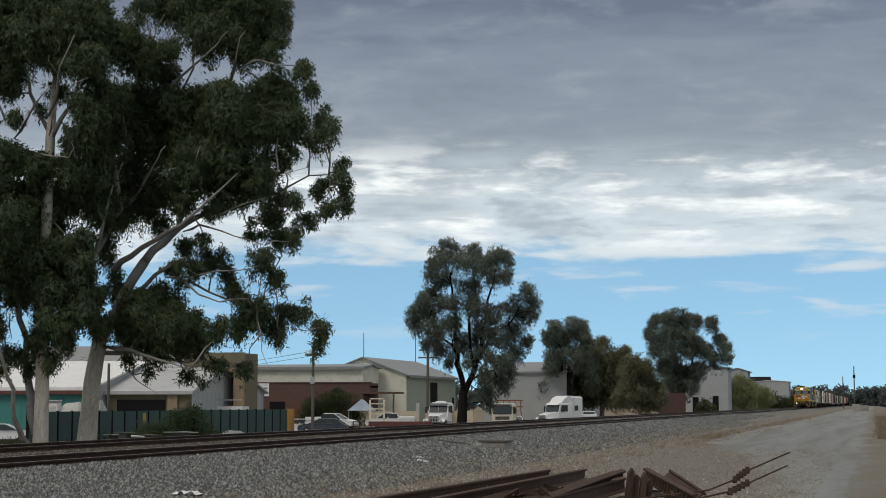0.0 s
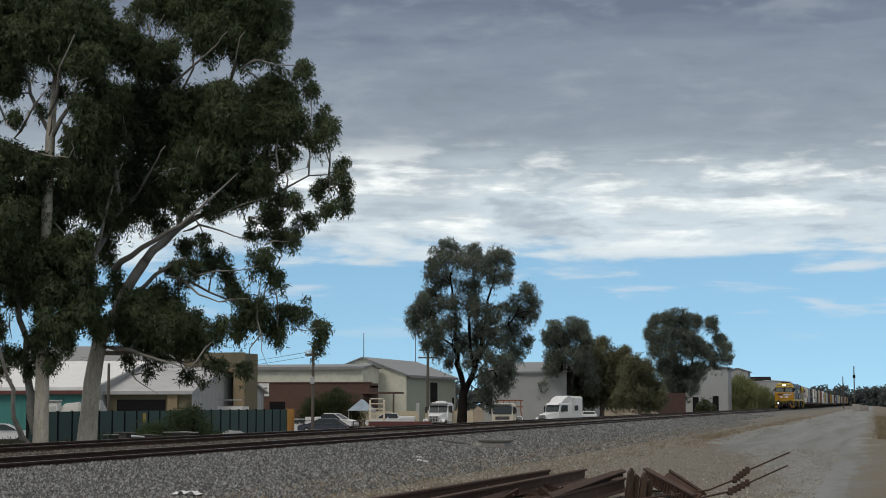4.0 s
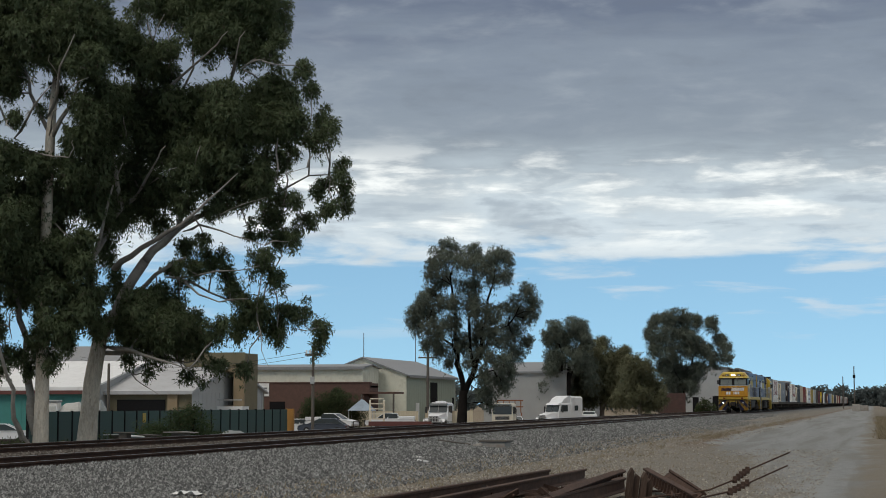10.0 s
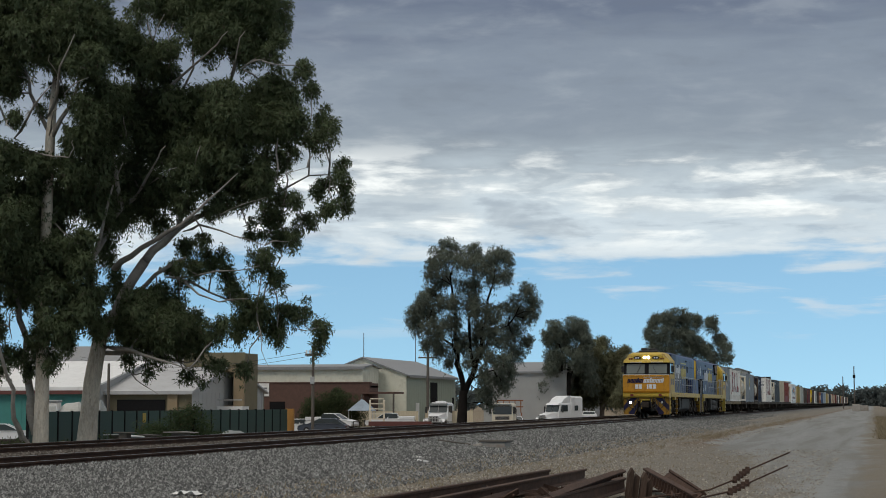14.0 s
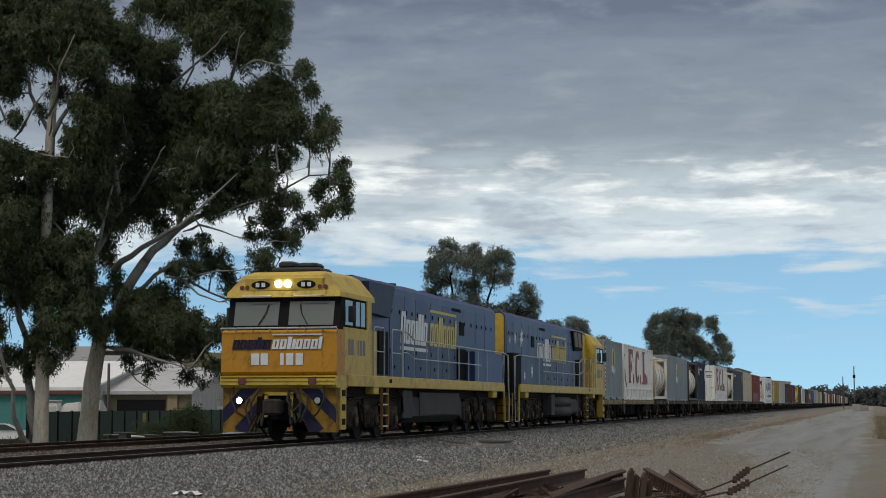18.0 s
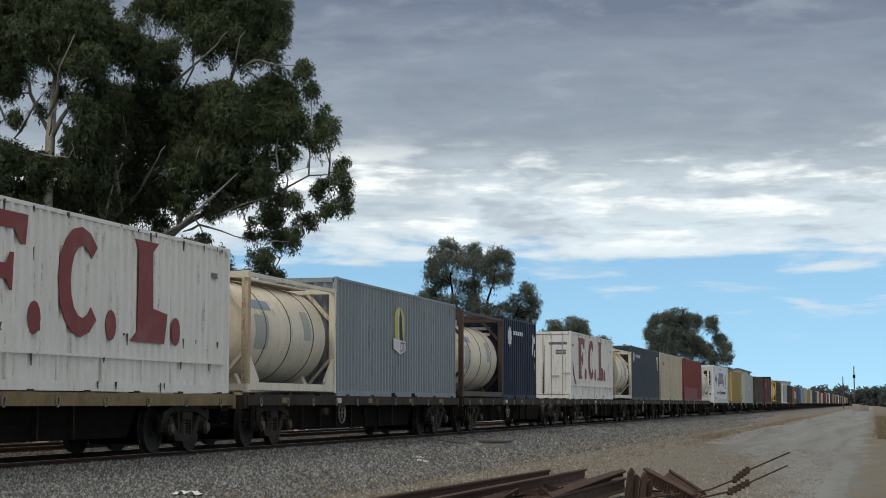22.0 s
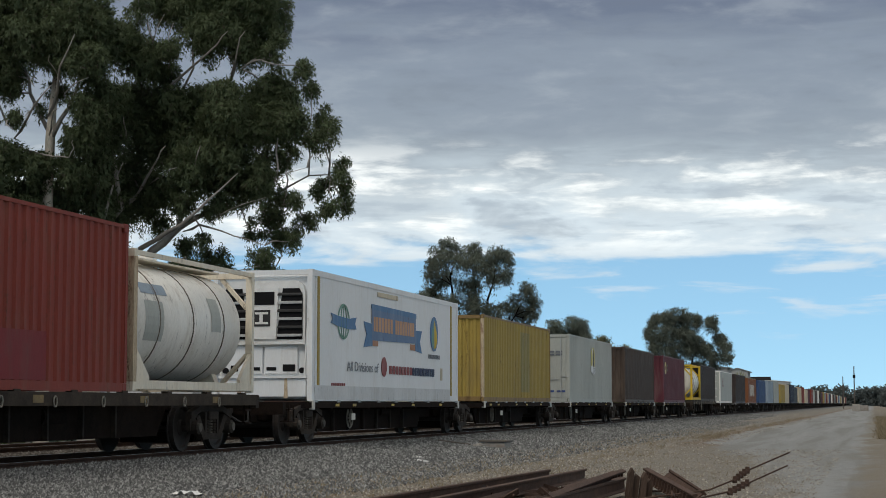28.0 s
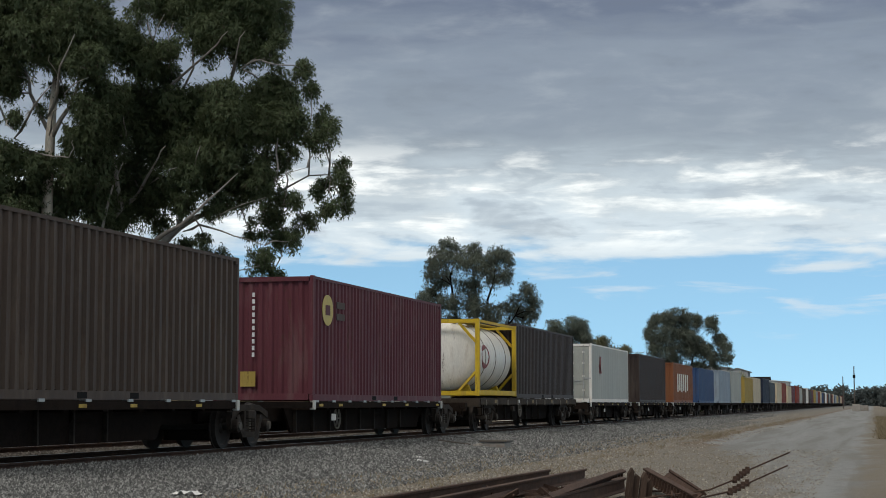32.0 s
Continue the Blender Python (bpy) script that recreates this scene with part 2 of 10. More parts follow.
wheel_m = mat("wheel_steel", (0.045, 0.038, 0.034), 0.65, 0.2, 0.3, 8, 50, 0.1, spec=0.15)
sill_m = mat("wagon_sill_paint", (0.048, 0.037, 0.028), 0.8, 0.0, 0.35, 4, 40, 0.2, (0.020, 0.015, 0.011), 0.7, spec=0.15)
white_m = mat("white_paint", (0.72, 0.72, 0.70), 0.5, 0, 0.08, 3, 60, 0.05, (0.34, 0.28, 0.21), 0.35)
plate_m = mat("white_data_panel", (0.55, 0.54, 0.50), 0.6, 0, 0.15, 5, 60, 0.05)
black_m = mat("black_rubber", (0.02, 0.02, 0.02), 0.7, 0, 0.3, 5, 60, 0.1)
# black for fittings, and the painted shade of holes and openings
dark_m = mat("dark_recess", (0.012, 0.012, 0.013), 0.85, 0, 0.2, 5, 60, 0.05, spec=0.1)
galv_m = mat("galvanised_steel", (0.42, 0.43, 0.43), 0.5, 0.4, 0.15, 5, 60, 0.05)
yellow_m = mat("locomotive_yellow", (0.51, 0.355, 0.048), 0.5, 0, 0.14, 2, 50, 0.04, (0.17, 0.095, 0.030), 0.6, spec=0.35, dirt_scale=2.2, rust=(0.10, 0.06, 0.03), rust_amt=0.5)
lblue_m = mat("locomotive_blue", (0.022, 0.038, 0.120), 0.42, 0, 0.30, 1.6, 50, 0.05, (0.038, 0.052, 0.096), 0.75, spec=0.24, rnd=0.24, stretch=(1, 1, 0.35), dirt_scale=1.8, rust=(0.010, 0.012, 0.022), rust_amt=0.8)
ldark_m = mat("locomotive_dark_blue", (0.014, 0.020, 0.060), 0.5, 0, 0.2, 1.5, 50, 0.05, spec=0.2)
tank_grey = mat("fuel_tank_grey", (0.056, 0.055, 0.052), 0.7, 0, 0.3, 2, 40, 0.1, (0.034, 0.028, 0.024), 0.6, spec=0.15)
nose_m = mat("locomotive_amber_front", (0.46, 0.215, 0.014), 0.5, 0, 0.14, 2, 50, 0.04, (0.13, 0.07, 0.025), 0.65, spec=0.3, dirt_scale=2.0, rust=(0.06, 0.04, 0.025), rust_amt=0.6)
plough_m = mat("grimy_plough_yellow", (0.25, 0.135, 0.018), 0.65, 0, 0.25, 2, 50, 0.1, (0.035, 0.026, 0.018), 0.95, spec=0.2, dirt_scale=2.6, rust=(0.03, 0.02, 0.014), rust_amt=0.9)
stripe_m = mat("navy_stripe_paint", (0.016, 0.015, 0.048), 0.6, 0, 0.25, 3, 50, 0.05, (0.04, 0.03, 0.02), 0.5, spec=0.2)
letter_grey = mat("grey_lettering", (0.14, 0.15, 0.17), 0.6, 0, 0.1, 5, 50, 0.0)
letter_white = mat("white_lettering", (0.66, 0.67, 0.68), 0.55, 0, 0.1, 5, 50, 0.0, (0.35, 0.36, 0.38), 0.3)
letter_gold = mat("gold_lettering", (0.52, 0.42, 0.12), 0.55, 0, 0.12, 5, 50, 0.0, (0.3, 0.26, 0.12), 0.3)
letter_red = mat("dark_red_lettering", (0.22, 0.032, 0.030), 0.6, 0, 0.15, 5, 50, 0.0, (0.35, 0.2, 0.18), 0.25)
lamp_m = glow("headlamp_lens", (1.0, 0.99, 0.97), 5.0)
red_lens = mat("red_marker_lens", (0.13, 0.02, 0.015), 0.25, 0, 0.1, 5, 50, 0.0)

rust_m = mat("rust_streaked_paint", (0.50, 0.40, 0.27), 0.8, 0, 0.3, 5, 50, 0.2, (0.17, 0.075, 0.035), 1.0, stretch=(1, 1, 0.3), dirt_scale=5.0, rust=(0.12, 0.05, 0.025), rust_amt=1.0)
# grey-green base holds a painted pale reflection and lighter cab interior
glass_m = bpy.data.materials.new("cab_window_glass")
glass_m.use_nodes = True
_g = glass_m.node_tree.nodes["Principled BSDF"]
_g.inputs["Base Color"].default_value = (0.115, 0.135, 0.125, 1)
_g.inputs["Roughness"].default_value = 0.06
_g.inputs["Specular IOR Level"].default_value = 0.9
vglass_m = mat("dark_vehicle_glass", (0.045, 0.055, 0.058), 0.12, 0, 0.1, 2, 20, 0.0, spec=0.5)


def ground_material():
    """Ballast stones, tan gravel with dry straw, the compacted grey road and brown yard dirt, by their place across the line."""
    m = bpy.data.materials.new("ground_gravel")
    m.use_nodes = True
    nt = m.node_tree
    b = nt.nodes["Principled BSDF"]
    co = nt.nodes.new("ShaderNodeTexCoord")
    v = co.outputs["Object"]
    sep = nt.nodes.new("ShaderNodeSeparateXYZ")
    nt.links.new(v, sep.inputs[0])
    mp = nt.nodes.new("ShaderNodeMapping")
    mp.inputs["Scale"].default_value = (1, 0.35, 1)
    nt.links.new(v, mp.inputs[0])
    wob = tex_noise(nt, mp.outputs[0], 0.9, 5, 0.6)
    wob2 = tex_noise(nt, v, 3.5, 4, 0.6)
    x = mth(nt, "ADD", sep.outputs[0], mth(nt, "MULTIPLY", mth(nt, "SUBTRACT", wob, 0.5), 2.4))
    x = mth(nt, "ADD", x, mth(nt, "MULTIPLY", mth(nt, "SUBTRACT", wob2, 0.5), 0.8))
    vor = nt.nodes.new("ShaderNodeTexVoronoi")
    vor.inputs["Scale"].default_value = 26
    nt.links.new(v, vor.inputs["Vector"])
    bw = nt.nodes.new("ShaderNodeSeparateColor")
    nt.links.new(vor.outputs["Color"], bw.inputs[0])
    stone = ramp(nt, bw.outputs[0], [(0.0, (0.060, 0.061, 0.059)), (0.45, (0.115, 0.117, 0.113)), (0.8, (0.172, 0.174, 0.168)), (1.0, (0.25, 0.251, 0.240))])
    fine = tex_noise(nt, v, 42, 4, 0.7)
    mid = tex_noise(nt, v, 5, 6, 0.65)
    tan = mixc(nt, smooth(nt, fine, 0.3, 0.7), (0.112, 0.105, 0.090), (0.246, 0.230, 0.200))
    straw = mixc(nt, smooth(nt, fine, 0.35, 0.7), (0.125, 0.110, 0.086), (0.256, 0.228, 0.182))
    tan = mixc(nt, smooth(nt, mid, 0.48, 0.62), tan, straw)
    road = mixc(nt, smooth(nt, mid, 0.35, 0.65), (0.164, 0.170, 0.166), (0.228, 0.234, 0.230))
    road = mixc(nt, mth(nt, "MULTIPLY", smooth(nt, fine, 0.42, 0.66), 0.7), road, (0.298, 0.305, 0.296))
    mr = nt.nodes.new("ShaderNodeMapping")
    mr.inputs["Scale"].default_value = (0.9, 0.035, 1)
    nt.links.new(v, mr.inputs[0])
    ruts = tex_noise(nt, mr.outputs[0], 1.0, 5, 0.55, 0.6)
    road = mixc(nt, mth(nt, "MULTIPLY", smooth(nt, ruts, 0.50, 0.62), 0.5), road, (0.270, 0.278, 0.270))
    road = mixc(nt, mth(nt, "MULTIPLY", mth(nt, "SUBTRACT", 1.0, smooth(nt, ruts, 0.36, 0.48)), 0.45), road, (0.145, 0.140, 0.126))
    dirt = mixc(nt, smooth(nt, mid, 0.35, 0.65), (0.13, 0.105, 0.075), (0.28, 0.23, 0.16))
    red = mixc(nt, smooth(nt, fine, 0.35, 0.7), (0.11, 0.075, 0.052), (0.20, 0.142, 0.10))
    col = mixc(nt, smooth(nt, x, -23.0, -21.5), dirt, stone)
    # dark brown band along both tracks
    for tx in (TRACK_X, TRACK_X - 4.0):
        off = mth(nt, "ABSOLUTE", mth(nt, "SUBTRACT", sep.outputs[0], tx))
        track_band = mth(nt, "MULTIPLY", mth(nt, "SUBTRACT", 1.0, smooth(nt, mth(nt, "ADD", off, mth(nt, "MULTIPLY", mth(nt, "SUBTRACT", wob2, 0.5), 0.6)), 0.95, 1.45)), 0.75)
        col = mixc(nt, track_band, col, (0.050, 0.036, 0.028))
    verge = mixc(nt, smooth(nt, wob2, 0.40, 0.62), tan, stone)
    xf = mth(nt, "ADD", x, mth(nt, "MULTIPLY", smooth(nt, sep.outputs[1], 45, 110), 2.0))
    col = mixc(nt, smooth(nt, xf, -9.8, -8.2), col, verge)
    col = mixc(nt, smooth(nt, xf, -8.2, -6.7), col, tan)
    col = mixc(nt, mth(nt, "MULTIPLY", smooth(nt, x, -6.0, -5.8), smooth(nt, sep.outputs[1], 45, 60)), col, red)
    # the tan verge spreads over the road's edge close to the scrap pile
    near = mth(nt, "MULTIPLY", mth(nt, "SUBTRACT", 1.0, smooth(nt, sep.outputs[1], 22, 64)), -4.2)
    col = mixc(nt, smooth(nt, mth(nt, "ADD", x, near), -5.7, -5.1), col, road)
    col = mixc(nt, smooth(nt, x, -0.6, 0.1), col, straw)
    nt.links.new(col, b.inputs["Base Color"])
    b.inputs["Roughness"].default_value = 0.92
    b.inputs["Specular IOR Level"].default_value = 0.2
    bp = nt.nodes.new("ShaderNodeBump")
    bp.inputs["Strength"].default_value, bp.inputs["Distance"].default_value = 0.8, 0.03
    h = mth(nt, "ADD", mth(nt, "MULTIPLY", vor.outputs["Distance"], -1.0), mth(nt, "MULTIPLY", fine, 0.5))
    nt.links.new(h, bp.inputs["Height"])
    nt.links.new(bp.outputs[0], b.inputs["Normal"])
    return m


ground_m = ground_material()

# ------------------------------------------------------------------ ground and track
PROFILE = [(-3000, -1.3), (-60, -1.35), (-30, -1.3), (-23.5, -1.1), (-20.3, -0.48), (-19.5, -0.24), (-16.6, -0.22), (-16.2, -0.155), (-15.7, -0.125), (-15.3, -0.15), (-15.0, -0.23), (-12.75, -0.23), (-12.5, -0.165),
           (-12.0, -0.19), (-11.2, -0.27), (-9.5, -0.36), (-8.0, -0.41), (-5.4, -0.40), (-4.6, -0.43), (-1.0, -0.43), (0.0, -0.38), (4, -0.4), (60, -0.6), (3000, -1.0)]


def ground_z(x, y):
    for (x0, z0), (x1, z1) in zip(PROFILE, PROFILE[1:]):
        if x <= x1:
            z = z0 + (z1 - z0) * (x - x0) / (x1 - x0)
            break
    # the yard lies lower than the line
    u, v = min(1.0, max(0.0, (y - 95) / 23)), min(1.0, max(0.0, (-27 - x) / 9))
    z += (-1.98 - z) * (u * u * (3 - 2 * u)) * (v * v * (3 - 2 * v))
    amp = 0.03 if -8.6 < x < 3 else (0.012 if x > -20 else 0.08)
    return z + amp * (noise.noise(Vector((x * 0.9, y * 0.5, 0))) + 0.5 * noise.noise(Vector((x * 3, y * 2, 4))))


def build_ground():
    xs = [-3000, -1200, -500, -200, -120, -80, -60, -45, -40, -36, -33, -30, -27, -25, -23.5, -22, -21, -20.3, -19.6, -18.5, -17, -16.55, -16.2, -15.95, -15.7, -15.5, -15.3, -15.0, -14.5, -13.4]
    xs += [-12.9 + 0.3 * i for i in range(44)] + [0.6, 1.5, 3, 6, 12, 25, 60, 200, 800, 3000]
    ys = [-400, -120, -40, -10, 0, 6, 10] + [13 + 0.4 * i for i in range(90)] + [50 + 2 * i for i in range(40)] + [132 * 1.09 ** i for i in range(1, 40)]
    ys = [y for y in ys if y < 4200] + [4300]
    v = [(x, y, ground_z(x, y)) for y in ys for x in xs]
    n = len(xs)
    f = [(j * n + i, j * n + i + 1, (j + 1) * n + i + 1, (j + 1) * n + i) for j in range(len(ys) - 1) for i in range(n - 1)]
    g = part("ground", M().add(v, f), ground_m, None, "gravel ground with ballast, tan stones and a grey dirt road", flat=False)
    return tagged(g, category="ground", kind="structure")


build_ground()

RAIL = [(-0.075, -0.17), (0.075, -0.17), (0.075, -0.158), (0.012, -0.142), (0.009, -0.04), (0.035, -0.03), (0.037, -0.004), (0.030, 0.0),
        (-0.030, 0.0), (-0.037, -0.004), (-0.035, -0.03), (-0.009, -0.04), (-0.012, -0.142), (-0.075, -0.158)]


def build_track(x, label, y0, z=0.0):
    t = thing("railway_track", label, "railway track", pose(x, 0, z), "railway tracks", "structure")
    for sx in (-0.7525, 0.7525):
        part("rail", M().prism([(px + sx, pz) for px, pz in RAIL], "y", -60, 1900), steel_rust, t, "rust-brown steel rail")
        part("rail_head", M().box(sx - 0.026, sx + 0.026, -60, 1900, 0.0, 0.003), rail_top_m, t, "worn bright running surface")
    s = part("sleeper", M().prism([(-0.12, -0.40), (0.12, -0.40), (0.10, -0.178), (-0.10, -0.178)], "x", -1.25, 1.25), concrete_m, t)
    s.location.y = y0
    clip = part("rail_clip", M().box(-0.86, -0.64, -0.05, 0.05, -0.178, -0.14).box(0.64, 0.86, -0.05, 0.05, -0.178, -0.14), steel_rust, t)
    clip.location.y = y0
    for i in range(1, 145):
        dup(s, t, 0, y0 + 0.67 * i)
        if i < 60:
            dup(clip, t, 0, y0 + 0.67 * i)
    return t


build_track(TRACK_X, "rust-brown railway track on grey ballast", 14.0, RAIL_Z)
build_track(TRACK_X - 4.0, "second rust-brown railway track behind the first", 16.0, -0.06)


# ------------------------------------------------------------------ the train
SPEED = 17.148
FRONT0 = 38.944 + SPEED * 18.0          # place of the leading coupler at the start
MOVING = []                             # (thing, offset behind the front, base height, turn)


def train_thing(name, label, category, u, z, group="", rz=0.0):
    t = thing(name, label, category, pose(TRACK_X, FRONT0 + u, z, 0, 0, rz), group)
    MOVING.append((t, u, z, rz))
    return t


def corrugated(x, y0, y1, z0, z1, pitch=0.28, depth=0.036, out=1):
    """A wall of upright trapezoid ribs in the plane x, from y0 to y1."""
    n = max(1, int(round((y1 - y0) / pitch)))
    p = (y1 - y0) / n
    prof = []
    for i in range(n):
        a = y0 + i * p
        prof += [(a, 0.0), (a + 0.32 * p, 0.0), (a + 0.5 * p, -depth), (a + 0.82 * p, -depth)]
    prof.append((y1, 0.0))
    v = [(x + out * d, a, z) for z in (z0, z1) for a, d in prof]
    k = len(prof)
    return M().add(v, [(i, i + 1, k + i + 1, k + i) for i in range(k - 1)])


def corr_end(y, x0, x1, z0, z1, out=-1, n=9, depth=0.04):
    p = (x1 - x0) / n
    prof = []
    for i in range(n):
        a = x0 + i * p
        prof += [(a, 0.0), (a + 0.32 * p, 0.0), (a + 0.5 * p, -depth), (a + 0.82 * p, -depth)]
    prof.append((x1, 0.0))
    v = [(a, y + out * d, z) for z in (z0, z1) for a, d in prof]
    k = len(prof)
    return M().add(v, [(i, i + 1, k + i + 1, k + i) for i in range(k - 1)])


W2 = 1.219


def container(u, zb, L, H, paint, frame_paint, label, ends="plain", ribs=0.28, depth=0.036, group="freight containers", far=False):
    c = train_thing("shipping_container", label, "shipping container", u, zb, group)
    c["len"] = L
    post = None
    for x0 in (-W2, W2 - 0.11):
        for y0 in (0.0, L - 0.10):
            if post is None:
                post = part("corner_post", M().box(0.0, 0.11, 0.0, 0.10, 0.15, H - 0.13), frame_paint, c)
                post.location = (x0, y0, 0)
            else:
                dup(post, c, x0, y0)
    for y0 in (0.012, L - 0.09):
        part("end_sill", M().box(-W2 + 0.11, W2 - 0.11, y0, y0 + 0.078, 0.02, 0.17), frame_paint, c)
        part("end_header", M().box(-W2 + 0.11, W2 - 0.11, y0, y0 + 0.078, H - 0.13, H - 0.02), frame_paint, c)
    for s in (-1, 1):
        part("bottom_rail", M().box(min(s * W2, s * (W2 - 0.06)), max(s * W2, s * (W2 - 0.06)), 0.16, L - 0.16, 0.0, 0.15), frame_paint, c)
        part("top_rail", M().box(min(s * (W2 - 0.004), s * (W2 - 0.06)), max(s * (W2 - 0.004), s * (W2 - 0.06)), 0.16, L - 0.16, H - 0.075, H - 0.012), frame_paint, c)
        part("side_panel", corrugated(s * (W2 - 0.012), 0.10, L - 0.10, 0.15, H - 0.075, ribs, depth, s), paint, c)
    rf = M()
    n = int(L / 0.55)
    for i in range(n):
        a, b = 0.1 + (L - 0.2) * i / n, 0.1 + (L - 0.2) * (i + 1) / n
        rf.box(-W2 + 0.06, W2 - 0.06, a, b - 0.10, H - 0.05, H - 0.014)
    rf.box(-W2 + 0.06, W2 - 0.06, 0.1, L - 0.1, H - 0.06, H - 0.03)
    part("roof", rf, paint, c)
    part("floor", M().box(-W2 + 0.06, W2 - 0.06, 0.09, L - 0.09, 0.05, 0.16), under_m, c)
    if far:
        for yy, o in ((0.045, -1), (L - 0.045, 1)):
            part("end_panel", corr_end(yy, -W2 + 0.11, W2 - 0.11, 0.17, H - 0.13, o), paint, c)
        return c
    cc = part("corner_casting", M().box(-0.089, 0.0, 0.0, 0.178, 0.0, 0.15, 0.012), frame_paint, c)
    cc.location = (W2 + 0.004, -0.004, -0.004)
    for x, y, z, r in ((W2 + 0.004, -0.004, H - 0.146, 0), (-W2 - 0.004, L + 0.004, -0.004, 180), (-W2 - 0.004, L + 0.004, H - 0.146, 180)):
        dup(cc, c, x, y, z, r)
    cb = part("corner_casting", M().box(0.0, 0.089, 0.0, 0.178, 0.0, 0.15, 0.012), frame_paint, c)
    cb.location = (-W2 - 0.004, -0.004, -0.004)
    for x, y, z, r in ((-W2 - 0.004, -0.004, H - 0.146, 0), (W2 + 0.004, L + 0.004, -0.004, 180), (W2 + 0.004, L + 0.004, H - 0.146, 180)):
        dup(cb, c, x, y, z, r)
    if ends == "doors":
        for s in (-1, 1):
            x0, x1 = sorted((s * 0.012, s * (W2 - 0.12)))
            d = M().box(x0, x1, 0.03, 0.075, 0.19, H - 0.15)
            nn = 4
            for k in range(nn):
                za = 0.26 + (H - 0.5) * k / nn
                d.box(x0 + 0.06, x1 - 0.06, 0.018, 0.03, za, za + (H - 0.5) / nn - 0.07)
            door = part("door", d, paint, c)
            for fx in (0.30, 0.78):
                px = s * (0.05 + fx * (W2 - 0.2))
                part("locking_rod", M().cyl((px, -0.002, 0.10), (px, -0.002, H - 0.06), 0.020, 6), galv_m if frame_paint is not white_m else white_m, door)
                hz = 0.95 + 0.12 * (fx > 0.5)
                part("door_handle", M().box(px - 0.02 if s > 0 else px - 0.34, px + 0.34 if s > 0 else px + 0.02, -0.014, 0.0, hz, hz + 0.045), galv_m, door)
                for zc in (0.5, 1.15, 1.75, H - 0.45):
                    part("rod_bracket", M().box(px - 0.045, px + 0.045, -0.012, 0.02, zc, zc + 0.09), frame_paint, door)
        part("door_seal", M().box(-0.014, 0.014, 0.022, 0.028, 0.19, H - 0.15), black_m, c)
    else:
        part("end_panel", corr_end(0.045, -W2 + 0.11, W2 - 0.11, 0.17, H - 0.13), paint, c)
    part("end_panel", corr_end(L - 0.045, -W2 + 0.11, W2 - 0.11, 0.17, H - 0.13, 1), paint, c)
    if L < 13 and paint not in POCKETLESS:
        for fy in (L / 2 - 1.03, L / 2 + 1.03):
            part("forklift_pocket", M().box(W2 - 0.01, W2 + 0.003, fy - 0.18, fy + 0.18, 0.02, 0.125), dark_m, c)
    return c


band_m = mat("tank_band", (0.13, 0.105, 0.08), 0.7, 0, 0.3, 6, 50, 0.1, (0.05, 0.04, 0.03), 0.5, spec=0.2)


def tank_container(u, zb, H, frame_paint, shell, label):
    L = 6.058
    c = train_thing("tank_container", label, "tank container", u, zb, "tank containers")
    for y in (0.0, L - 0.14):
        f = M()
        for s in (-1, 1):
            f.box(min(s * W2, s * (W2 - 0.14)), max(s * W2, s * (W2 - 0.14)), y, y + 0.14, 0.0, H)
        f.box(-W2 + 0.14, W2 - 0.14, y + 0.01, y + 0.13, 0.02, 0.16)
        f.box(-W2 + 0.14, W2 - 0.14, y + 0.01, y + 0.13, H - 0.13, H - 0.01)
        for s in (-1, 1):
            for z0, dz in ((0.16, 1), (H - 0.13, -1)):
                a, b = Vector((s * (W2 - 0.14), y + 0.07, z0 + dz * 0.62)), Vector((s * (W2 - 0.70), y + 0.07, z0))
                f.cyl(a, b, 0.055, 4)
        part("end_frame", f, frame_paint, c)
    for s in (-1, 1):
        part("top_rail", M().box(min(s * (W2 - 0.01), s * (W2 - 0.09)), max(s * (W2 - 0.01), s * (W2 - 0.09)), 0.14, L - 0.14, H - 0.10, H - 0.02), frame_paint, c)
        part("bottom_rail", M().box(min(s * (W2 - 0.01), s * (W2 - 0.10)), max(s * (W2 - 0.01), s * (W2 - 0.10)), 0.14, L - 0.14, 0.03, 0.19), frame_paint, c)
    R = min(1.13, H / 2 - 0.12)
    zc = 0.17 + R
    prof = [(0.22, 0.02), (0.24, 0.35), (0.31, 0.70), (0.42, 0.93), (0.58, 1.0)]
    shellp = [(a, r * R) for a, r in prof] + [(L - a, r * R) for a, r in reversed(prof)]
    part("tank_shell", M().lathe(shellp, "y", 40, (0, 0, zc)), shell, c, flat=False)
    for y in (1.35, 2.95, 4.55):
        part("band", M().lathe([(y, R + 0.002), (y, R + 0.010), (y + 0.04, R + 0.010), (y + 0.04, R + 0.002)], "y", 40, (0, 0, zc)), band_m, c, "brown clamping band")
    part("manway", M().cyl((0, L / 2, zc + R - 0.04), (0, L / 2, zc + R + 0.14), 0.30, 16).cyl((0, L / 2, zc + R + 0.14), (0, L / 2, zc + R + 0.19), 0.22, 16), shell, c)
    part("walkway", M().box(0.15, 0.62, 0.5, L - 0.5, H - 0.07, H - 0.035), frame_paint, c)
    for y in (0.7, L - 0.95):
        part("saddle", M().prism([(-0.8, 0.05), (0.8, 0.05), (0.62, 0.45), (-0.62, 0.45)], "y", y, y + 0.22), frame_paint, c)
    return c


sill2_m = mat("wagon_sill_ochre", (0.20, 0.145, 0.065), 0.75, 0, 0.3, 4, 40, 0.15, (0.07, 0.05, 0.035), 0.7)


